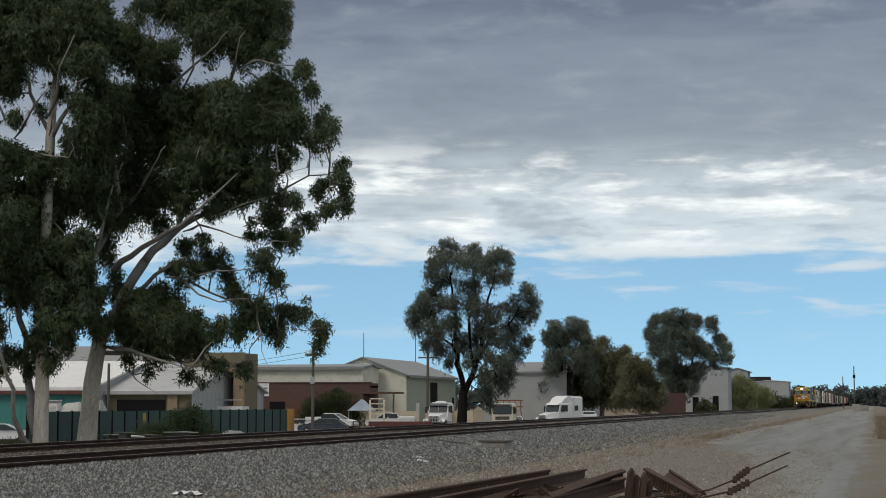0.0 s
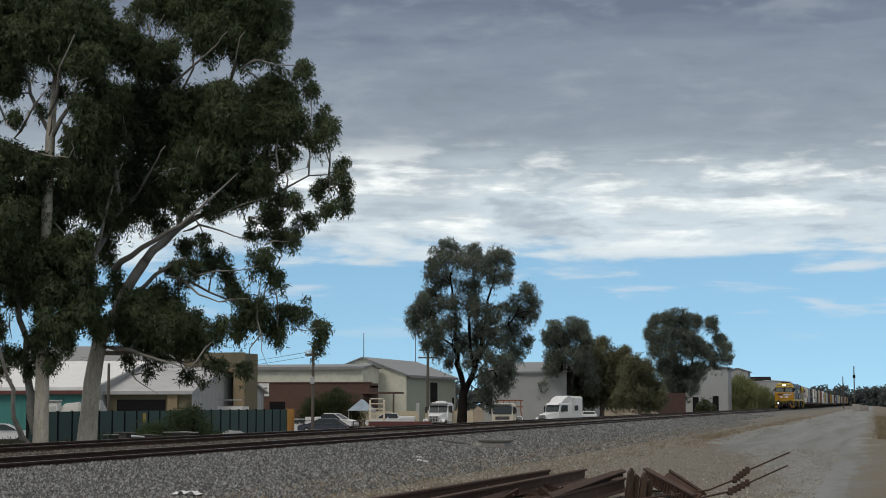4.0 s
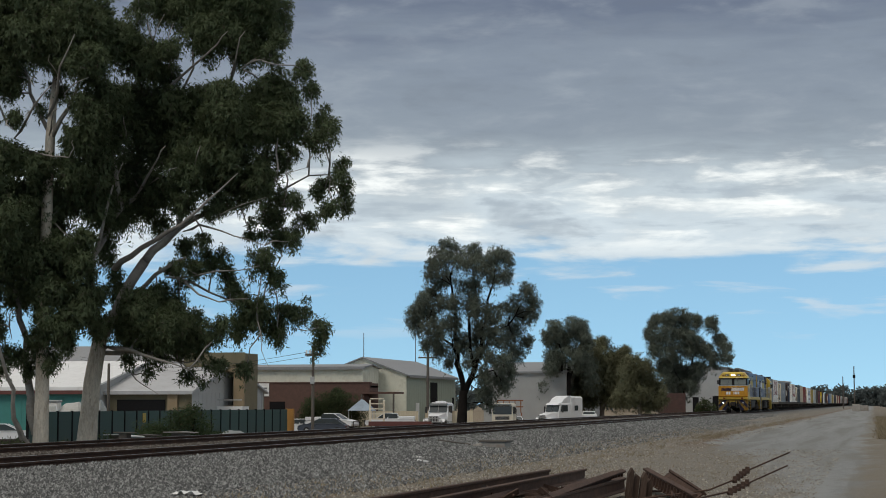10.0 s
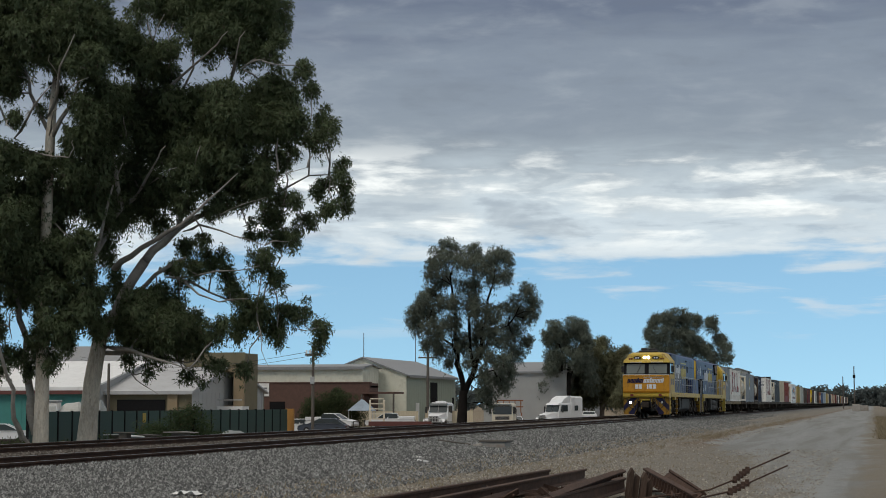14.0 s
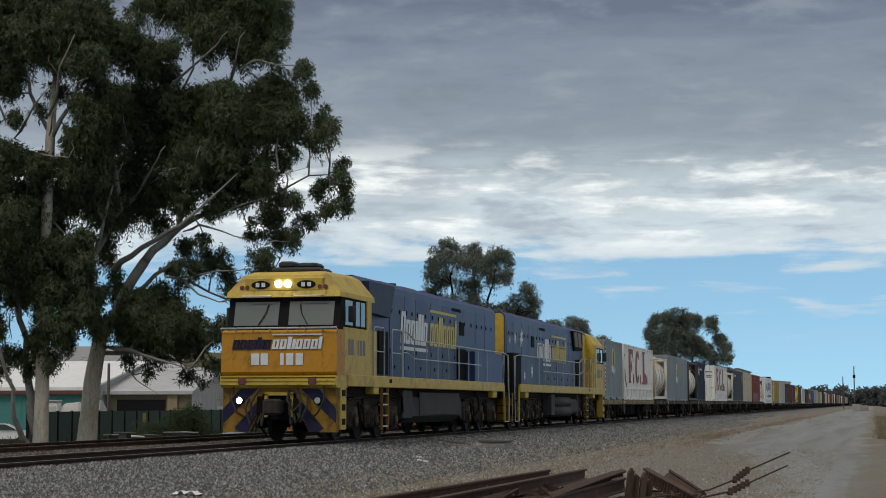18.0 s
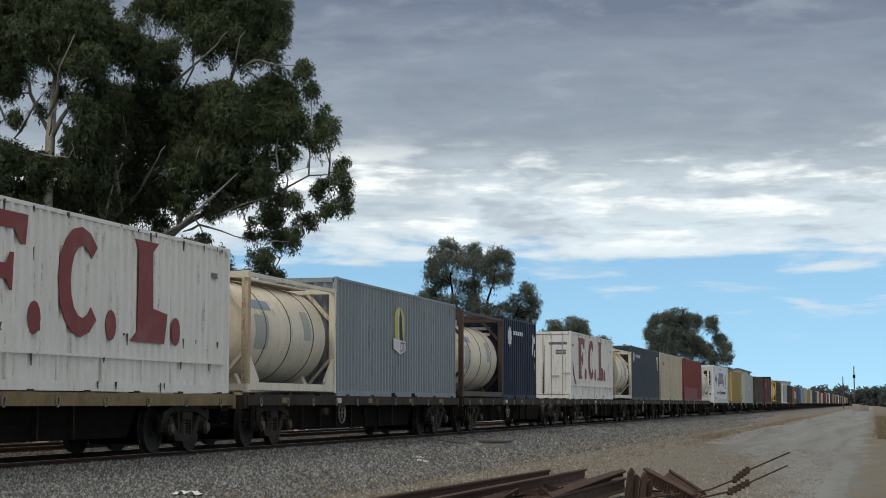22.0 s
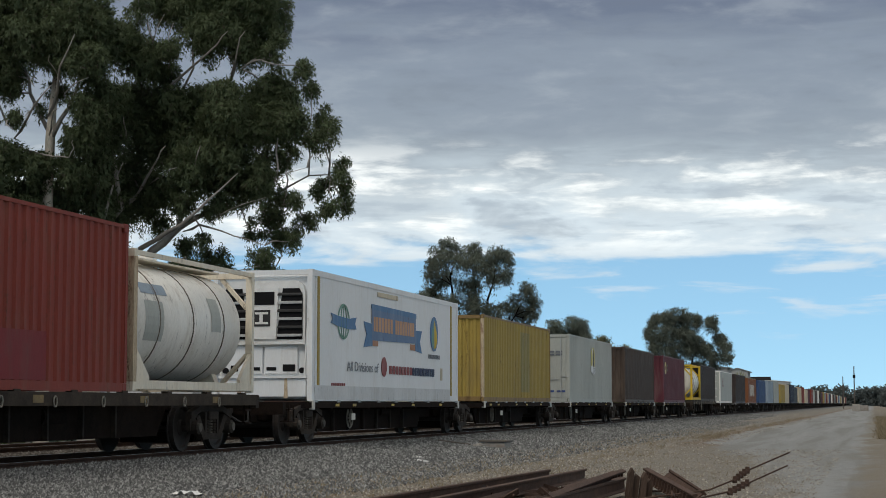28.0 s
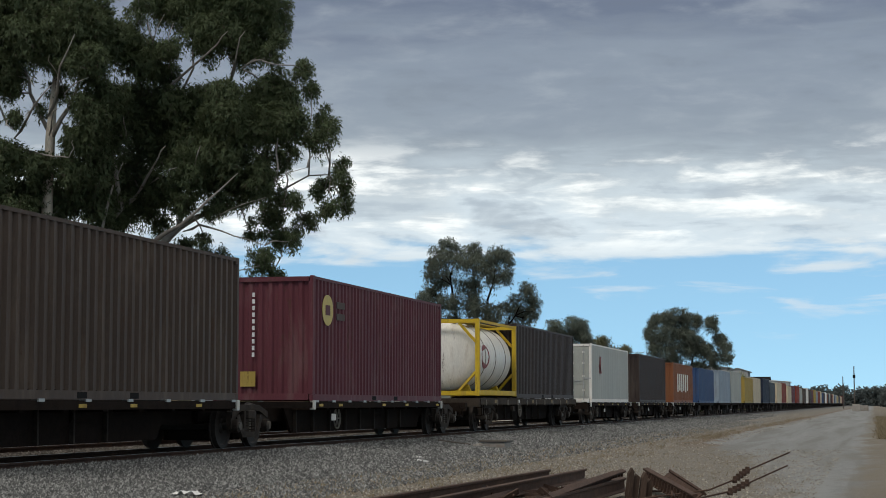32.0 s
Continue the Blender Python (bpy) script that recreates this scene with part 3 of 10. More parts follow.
cap_m = mat("worn_axle_cap", (0.095, 0.085, 0.072), 0.7, 0, 0.35, 9, 50, 0.1, (0.05, 0.04, 0.03), 0.6, spec=0.2)
wheel_pale = mat("worn_pale_iron", (0.24, 0.22, 0.185), 0.7, 0, 0.3, 9, 50, 0.1, (0.08, 0.06, 0.045), 0.7, spec=0.2)
WHEELS = []


def wheelset(parent, y, r=0.46):
    w = M()
    for s in (-1, 1):
        w.lathe([(s * 0.685, 0.10), (s * 0.69, r + 0.028), (s * 0.712, r + 0.028), (s * 0.722, r + 0.002), (s * 0.815, r - 0.003),
                 (s * 0.815, r - 0.07), (s * 0.78, r - 0.10), (s * 0.775, 0.16), (s * 0.83, 0.14), (s * 0.83, 0.10)], "x", 28)
    w.cyl((-1.02, 0, 0), (1.02, 0, 0), 0.085, 10)
    o = part("wheelset", w, wheel_m, parent)
    o.location = (0, y, r)
    WHEELS.append((o, y, r))
    return o


def freight_bogie(parent, y, top):
    b = part("bogie", M().box(-0.92, 0.92, y - 0.17, y + 0.17, 0.44, top - RAIL_Z, 0.03), bogie_m, parent)
    b.location.z = RAIL_Z
    for s in (-1, 1):
        xa, xb = s * 0.95, s * 1.08
        f = M().prism([(y - 1.06, 0.62), (y - 0.56, 0.76), (y + 0.56, 0.76), (y + 1.06, 0.62), (y + 1.06, 0.75), (y + 0.52, 0.89), (y - 0.52, 0.89), (y - 1.06, 0.75)], "x", xa, xb)
        f.prism([(y - 0.46, 0.22), (y + 0.46, 0.22), (y + 0.40, 0.33), (y - 0.40, 0.33)], "x", xa, xb)
        for q in (-1, 1):
            f.prism([(y + q * 0.46, 0.22), (y + q * 0.78, 0.64), (y + q * 0.64, 0.70), (y + q * 0.34, 0.33)], "x", xa, xb)
            f.prism([(y + q * 0.27, 0.33), (y + q * 0.35, 0.33), (y + q * 0.35, 0.78), (y + q * 0.27, 0.78)], "x", xa, xb)
            f.prism([(y + q * 0.70, 0.40), (y + q * 1.05, 0.40), (y + q * 1.08, 0.70), (y + q * 0.68, 0.70)], "x", s * 0.96, s * 1.05)
        part("side_frame", f, bogie_m, b)
        part("bolster_end", M().box(min(s * 0.92, s * 1.12), max(s * 0.92, s * 1.12), y - 0.21, y + 0.21, 0.60, 0.78, 0.02), bogie_m, b)
        for a in (-0.875, 0.875):
            box = part("axle_box", M().cyl((s * 0.98, y + a, 0.46), (s * 1.16, y + a, 0.46), 0.135, 14), bogie_m, b)
            part("axle_cap", M().cyl((s * 1.16, y + a, 0.46), (s * 1.20, y + a, 0.46), 0.085, 12), cap_m, box, "pale worn axle cap")
        for a in (-0.17, 0.0, 0.17):
            sp = M()
            for k in range(5):
                sp.cyl((s * 1.02, y + a, 0.335 + 0.055 * k), (s * 1.02, y + a, 0.37 + 0.055 * k), 0.072, 8)
            part("spring", sp, cap_m if a == 0 else bogie_m, b)
    # brake beams as solid boxes, added as dark fill between the wheels
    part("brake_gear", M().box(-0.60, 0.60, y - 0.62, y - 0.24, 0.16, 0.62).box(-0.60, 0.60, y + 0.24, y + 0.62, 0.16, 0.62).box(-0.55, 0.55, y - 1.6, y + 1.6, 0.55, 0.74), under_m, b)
    for a in (-0.875, 0.875):
        wheelset(b, y + a)
    return b


def wagon(u, L, top, low, label, far=False, edge=None, load=None, bogies=None, joints=(False, False)):
    """A container flat: spine, side sills, cross members, end steps, couplers and two bogies."""
    edge = edge or sill_m
    w = train_thing("container_wagon", label, "railway wagon", u, 0.0, "container wagons")
    if low:
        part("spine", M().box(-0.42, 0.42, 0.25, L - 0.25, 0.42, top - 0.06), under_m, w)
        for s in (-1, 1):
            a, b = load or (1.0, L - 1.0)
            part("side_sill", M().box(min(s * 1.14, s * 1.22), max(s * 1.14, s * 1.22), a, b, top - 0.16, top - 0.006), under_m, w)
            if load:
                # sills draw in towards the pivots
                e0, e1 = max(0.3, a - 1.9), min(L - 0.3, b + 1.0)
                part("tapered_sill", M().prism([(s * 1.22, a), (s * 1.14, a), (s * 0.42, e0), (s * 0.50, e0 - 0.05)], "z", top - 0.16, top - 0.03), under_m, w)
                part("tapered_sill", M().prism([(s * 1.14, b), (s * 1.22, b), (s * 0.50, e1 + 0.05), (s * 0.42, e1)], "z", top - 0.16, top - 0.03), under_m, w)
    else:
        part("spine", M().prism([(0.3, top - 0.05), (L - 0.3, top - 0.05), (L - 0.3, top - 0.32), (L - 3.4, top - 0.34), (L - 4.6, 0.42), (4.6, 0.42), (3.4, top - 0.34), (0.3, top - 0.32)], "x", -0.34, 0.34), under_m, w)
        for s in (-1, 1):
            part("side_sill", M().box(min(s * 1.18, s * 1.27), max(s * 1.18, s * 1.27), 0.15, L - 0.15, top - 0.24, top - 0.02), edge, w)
    if far:
        for y, s in ((0.0, -1), (L, 1)):
            part("coupler", M().box(-0.12, 0.12, min(y - s * 0.2, y + s * 0.4), max(y - s * 0.2, y + s * 0.4), 0.58, 0.84), bogie_m, w)
        for y in (2.2, L - 2.2):
            b = part("bogie", M().box(-0.95, 0.95, y - 0.17, y + 0.17, 0.38, top - 0.26 - RAIL_Z), bogie_m, w)
            b.location.z = RAIL_Z
            for s in (-1, 1):
                part("side_frame", M().prism([(y - 1.05, 0.40), (y + 1.05, 0.40), (y + 0.6, 0.80), (y - 0.6, 0.80)], "x", s * 0.93, s * 1.07), bogie_m, b)
            for a in (-0.875, 0.875):
                wheelset(b, y + a)
        return w
    for s in (-1, 1):
        # added dark sheets stand for the deep shade below the deck
        lowest = 0.15 if low else 0.22
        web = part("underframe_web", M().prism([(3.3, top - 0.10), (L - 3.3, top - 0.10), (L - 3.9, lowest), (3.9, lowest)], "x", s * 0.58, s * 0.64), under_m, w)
        for k in range(int((L - 8.0) / 1.3)):
            part("web_rib", M().box(min(s * 0.64, s * 0.72), max(s * 0.64, s * 0.72), 4.0 + 1.3 * k, 4.06 + 1.3 * k, lowest, top - 0.12), bogie_m, web)
    n = int(L / 1.9)
    cm = None
    for i in range(n + 1):
        y = 0.5 + (L - 1.0) * i / n if not load else load[0] + 0.2 + (load[1] - load[0] - 0.4) * i / n
        if cm is None:
            cm = part("cross_member", M().box(-1.15, 1.15, -0.07, 0.07, top - 0.20, top - 0.04), under_m, w)
            cm.location = (0, y, 0)
        else:
            dup(cm, w, 0, y)
    tl = None
    for i in range(n):
        y = 0.75 + (L - 1.6) * i / max(1, n - 1) if not load else load[0] + 0.3 + (load[1] - load[0] - 0.6) * i / max(1, n - 1)
        if tl is None:
            tl = part("twist_lock", M().box(1.12, 1.245, -0.10, 0.10, top - 0.03, top + 0.02), galv_m if low else sill_m, w)
            tl.location = (0, y, 0)
        else:
            dup(tl, w, 0, y)
    if joints[1]:
        part("pivot_joint", M().box(-0.26, 0.26, L - 0.4, L + 0.22, 0.50, top - 0.10, 0.03), bogie_m, w)
    for y, s, joint in ((0.0, -1, joints[0]), (L, 1, joints[1])):
        if joint:
            continue
        part("headstock", M().box(-1.25, 1.25, min(y, y - s * 0.16), max(y, y - s * 0.16), top - 0.30, top - 0.03), edge if not low else under_m, w)
        cp = M().box(-0.09, 0.09, min(y - s * 0.2, y + s * 0.36), max(y - s * 0.2, y + s * 0.36), 0.62, 0.82)
        cp.box(-0.17, 0.17, min(y + s * 0.26, y + s * 0.44), max(y + s * 0.26, y + s * 0.44), 0.56, 0.88, 0.03)
        part("coupler", cp, bogie_m, w)
        part("air_hose", M().tube([(0.45, y, 0.7), (0.5, y + s * 0.15, 0.45), (0.42, y + s * 0.32, 0.40), (0.2, y + s * 0.42, 0.55)], 0.028, 6), black_m, w)
        st = M()
        for zz in (0.42, 0.68):
            st.box(1.02, 1.25, y - s * 0.62 - 0.17, y - s * 0.62 + 0.17, zz, zz + 0.03)
        for a in (-0.17, 0.15):
            st.box(1.20, 1.23, y - s * 0.62 + a, y - s * 0.62 + a + 0.02, 0.42, top - 0.1)
        part("step", st, under_m, w)
    for y in bogies or (2.2, L - 2.2):
        freight_bogie(w, y, top - 0.26)
    hx = 1.20 if not low else 0.80
    hw = M().tube([(hx + 0.015, L * 0.36 + 0.25 * math.cos(2 * math.pi * k / 18), top - 0.42 + 0.25 * math.sin(2 * math.pi * k / 18)) for k in range(19)], 0.020, 5)
    for k in range(3):
        t = math.pi * k / 3
        hw.cyl((hx + 0.015, L * 0.36 - 0.24 * math.cos(t), top - 0.42 - 0.24 * math.sin(t)), (hx + 0.015, L * 0.36 + 0.24 * math.cos(t), top - 0.42 + 0.24 * math.sin(t)), 0.016, 5)
    part("brake_wheel", hw, wheel_pale, w, "worn pale hand brake wheel")
    part("data_plate", M().box(1.19, 1.20 + (0.076 if not low else 0.0) + 0.02, 5.2, 5.5, top - 0.46, top - 0.30), plate_m if low else sill_m, w, "pale data panel")
    if low:
        for fy in (0.22, 0.30, 0.50, 0.62, 0.80):
            part("reflector", M().box(1.218, 1.228, L * fy, L * fy + 0.28, top - 0.125, top - 0.065), yellow_m, w, "small yellow reflector")
        for y in (load[0], load[1] - 0.14) if load else (1.0, L - 1.2):
            part("end_casting", M().box(1.15, 1.26, y, y + 0.14, top - 0.2, top + 0.015, 0.01), plate_m, w)
    else:
        ring = None
        for k in range(int(L / 1.75)):
            y = 0.9 + 1.75 * k
            if ring is None:
                ring = part("lashing_ring", M().tube([(1.285, 0.055 * math.cos(2 * math.pi * q / 10), top - 0.17 + 0.085 * math.sin(2 * math.pi * q / 10)) for q in range(11)], 0.015, 5), wheel_pale, w, "pale lashing ring on the sill")
                ring.location = (0, y, 0)
            else:
                dup(ring, w, 0, y)
        for fy in (0.12, 0.33, 0.47, 0.68, 0.86):
            part("sill_patch", M().box(1.268, 1.276, L * fy, L * fy + 0.34, top - 0.19, top - 0.07), plate_m if fy in (0.33,) else sill2_m, w, "worn pale patch on the sill")
    part("brake_cylinder", M().cyl((0.55, L * 0.55, 0.62), (0.55, L * 0.55 + 0.8, 0.62), 0.16, 12), under_m, w)
    return w


def paint(name, col, dirt=(0.12, 0.10, 0.085), amt=0.35, var=0.14, rough=0.55, rust=(0.075, 0.042, 0.026), rust_amt=0.65):
    return mat(name, col, rough, 0, var, 1.2, 40, 0.04, dirt, amt, stretch=(1, 1, 0.22), dirt_scale=2.4, spec=0.14, rust=rust, rust_amt=rust_amt)


PAINT = {
    "grey": paint("container_grey", (0.265, 0.295, 0.315)),
    "white": paint("container_white", (0.80, 0.78, 0.73), (0.56, 0.49, 0.39), 0.3, var=0.07, rust_amt=0.42),
    "cream": paint("container_cream", (0.56, 0.49, 0.36), (0.25, 0.19, 0.13), 0.5),
    "navy": paint("container_navy", (0.022, 0.030, 0.055)),
    "slate": paint("container_slate", (0.062, 0.074, 0.088)),
    "red": paint("container_red", (0.225, 0.048, 0.034), (0.20, 0.085, 0.06), 0.6),
    "maroon": paint("container_maroon", (0.116, 0.036, 0.046), (0.19, 0.12, 0.115), 0.5),
    "brown": paint("container_brown", (0.076, 0.056, 0.045), (0.16, 0.125, 0.095), 0.45),
    "dkbrown": paint("container_dark_brown", (0.050, 0.038, 0.034)),
    "yellow": paint("container_yellow", (0.37, 0.27, 0.070), (0.24, 0.18, 0.08), 0.6, rust=(0.060, 0.030, 0.016), rust_amt=0.55),
    "yellowrail": paint("rusty_yellow_rail", (0.25, 0.165, 0.07), (0.10, 0.055, 0.03), 0.8, rust=(0.06, 0.03, 0.016), rust_amt=1.0),
    "lgrey": paint("container_light_grey", (0.405, 0.42, 0.385), (0.30, 0.295, 0.26), 0.4, rust=(0.22, 0.20, 0.17), rust_amt=0.25),
    "orange": paint("container_orange", (0.23, 0.092, 0.045), (0.2, 0.1, 0.05), 0.5),
    "blue": paint("container_blue", (0.045, 0.085, 0.185)),
    "paleblue": paint("container_pale_blue", (0.28, 0.34, 0.40)),
    "tankcream": paint("tank_cream", (0.72, 0.65, 0.52), (0.42, 0.32, 0.21), 0.45, rough=0.4),
    "tankwhite": paint("tank_white", (0.76, 0.74, 0.68), (0.40, 0.33, 0.25), 0.5, rough=0.4),
    "rustframe": paint("frame_brown", (0.085, 0.058, 0.045)),
    "yframe": paint("frame_yellow", (0.60, 0.41, 0.035)),
    "reefer": paint("reefer_white", (0.76, 0.775, 0.78), (0.55, 0.53, 0.49), 0.3, var=0.06, rust=(0.52, 0.48, 0.42), rust_amt=0.25),
}


def panel(parent, name, material, y0, y1, z0, z1, label="", x=W2 + 0.006, t=0.006):
    """A flat plate of paint or decal on the side."""
    return part(name, M().box(x - t, x, y0, y1, z0, z1), material, parent, label)


def shape(parent, name, material, pts, label="", x=W2 + 0.006, t=0.008):
    return part(name, M().prism(pts, "x", x - t, x), material, parent, label)


POCKETLESS = (PAINT["yellow"], PAINT["lgrey"], PAINT["white"])
HC, STD = 2.896, 2.591
Z60, Z40 = 1.03, 0.89
c_grey1 = container(43.45, Z60, 6.058, HC, PAINT["grey"], PAINT["grey"], "grey corrugated steel container with a yellow emblem")
c_fcl1 = container(50.0, Z60, 12.192, HC, PAINT["white"], PAINT["white"], "white steel container with large dark red letter shapes", "doors", 0.30, 0.040)
t1 = tank_container(63.25, Z60 + 0.05, 2.50, PAINT["tankcream"], PAINT["tankcream"], "cream tank container in a cream steel frame")
c_grey2 = container(69.35, Z60 - 0.04, 12.192, HC, PAINT["grey"], PAINT["grey"], "long grey corrugated container with a yellow tower emblem")
t2 = tank_container(82.5, Z60, 2.75, PAINT["rustframe"], PAINT["tankcream"], "cream tank container in a dark brown frame")
c_navy = container(88.65, Z60 - 0.04, 6.058, HC, PAINT["navy"], PAINT["navy"], "short navy blue corrugated steel container", "plain", 0.34, 0.055)
c_fcl2 = container(102.6, Z60, 12.192, HC, PAINT["white"], PAINT["white"], "weathered white container with doors and dark red letter shapes", "doors", 0.30, 0.040)
t3 = tank_container(115.55, Z60 + 0.05, 2.50, PAINT["tankcream"], PAINT["tankcream"], "cream tank container with dark bands")
c_slate = container(121.7, Z60, 12.192, HC, PAINT["slate"], PAINT["slate"], "dark slate grey corrugated container")
c_cream = container(134.6, Z60, 12.192, HC, PAINT["cream"], PAINT["cream"], "faded cream corrugated steel container")
c_red = container(148.0, Z60, 12.192, HC, PAINT["red"], PAINT["red"], "faded red container with patched darker paint")
t4 = tank_container(160.45, Z60 + 0.02, 2.50, PAINT["tankcream"], PAINT["tankwhite"], "white tank container in a cream frame")
c_yel = container(188.4, Z40, 12.192, HC, PAINT["yellow"], PAINT["yellowrail"], "mustard yellow container with a greyed patch", "plain", 0.28, 0.028)
c_lgrey = container(205.1, Z40, 12.192, HC, PAINT["lgrey"], PAINT["lgrey"], "pale grey container with doors and a small emblem", "doors", 0.28, 0.016)
c_brown = container(222.0, Z40, 12.192, HC, PAINT["brown"], PAINT["brown"], "weathered brown ribbed steel container", "plain", 0.30, 0.056)
c_maroon = container(239.0, Z40, 12.192, HC, PAINT["maroon"], PAINT["maroon"], "maroon corrugated container with a cream oval emblem")
t5 = tank_container(256.35, Z60 + 0.05, 2.53, PAINT["yframe"], PAINT["tankwhite"], "white tank container in a bright yellow frame")
c_dkb = container(262.45, Z60, 12.192, HC - 0.2, PAINT["dkbrown"], PAINT["dkbrown"], "very dark brown corrugated container")
c_white3 = container(279.6, Z40, 12.192, STD + 0.1, PAINT["lgrey"], PAINT["white"], "off-white container with a small red mark", "doors", 0.6, 0.012)
c_dark = container(296.3, Z40, 12.192, STD + 0.1, PAINT["dkbrown"], PAINT["dkbrown"], "dark brown corrugated steel container")
c_org = container(313.0, Z40, 12.192, STD, PAINT["orange"], PAINT["orange"], "rust orange container with pale writing bars")

# the rest of the train, far back
FAR = "blue paleblue lgrey yellow cream navy slate cream red cream maroon red lgrey brown white dkbrown maroon yellow grey red cream blue brown white orange slate lgrey dkbrown red cream".split()
far_u = 329.8
FAR_ROWS = []
for i in range(44):
    key = FAR[i % len(FAR)]
    FAR_ROWS.append((far_u, key))
    container(far_u, Z40, 12.192, STD + 0.15 * (i % 3), PAINT[key], PAINT[key], key.replace("lgrey", "pale grey").replace("dkbrown", "dark brown").replace("paleblue", "pale blue") + " corrugated container far back in the train", "plain", 0.45, far=True)
    far_u += 13.0 if i % 2 else 16.8

# wagons under the load
WAG = "grimy container flat wagon with rusty bogies"
for u, L in ((43.2, 19.3), (63.0, 18.9), (82.3, 19.6), (102.4, 19.4), (121.75, 12.4), (134.5, 12.8), (147.75, 19.0), (256.2, 18.9)):
    wagon(u, L, Z60, False, WAG, edge=sill2_m if u == 43.2 else None)
LOWW = "low black skeletal container wagon with small bogies"
# five units of one articulated wagon, a shared bogie under each joint
for u, v, a, b, first, last in ((168.3, 185.9, 170.35, 184.75, True, False), (185.9, 201.5, 188.4, 200.59, False, False), (201.5, 218.6, 205.1, 217.3, False, False),
                                (218.6, 235.3, 222.0, 234.2, False, False), (235.3, 254.4, 239.0, 251.2, False, True)):
    rear = v - u - 2.2 if last else v - u
    wagon(u, v - u, Z40 - 0.005, True, "low black articulated container wagon unit with a shared bogie", load=(a - u, b - u), bogies=(2.2, rear) if first else (rear,), joints=(not first, not last))
for u, L in ((278.2, 15.5), (294.9, 15.5), (311.5, 15.5)):
    wagon(u, L, Z40 - 0.005, True, LOWW)
far_w = wagon(FAR_ROWS[0][0] - 0.4, 13.2, Z40 - 0.005, True, LOWW, True)
for u, key in FAR_ROWS[1:]:
    w = copy_thing(far_w, pose(TRACK_X, FRONT0 + u - 0.4, 0.0))
    MOVING.append((w, u - 0.4, 0.0, 0.0))


def lettering(parent, name, words, size, y, z, material, label, width=None, x=W2 + 0.006):
    """Painted words in the built-in font on the side that faces +x, reading along +y."""
    cu = bpy.data.curves.new(name, "FONT")
    cu.body, cu.size, cu.extrude = words, size, 0.002
    tmp = bpy.data.objects.new(name, cu)
    me = bpy.data.meshes.new_from_object(tmp)
    bpy.data.objects.remove(tmp)
    n = len(me.vertices)
    co = np.empty(3 * n)
    me.vertices.foreach_get("co", co)
    co = co.reshape(-1, 3)
    k = 1.0 if width is None else width / (co[:, 0].max() - co[:, 0].min())
    me.vertices.foreach_set("co", np.stack([x + co[:, 2], y + co[:, 0] * k, z + co[:, 1]], 1).reshape(-1))
    me.materials.clear()
    me.materials.append(material)
    me.update()
    ob = new(name, me)
    ob.parent = parent
    return tagged(ob, label)


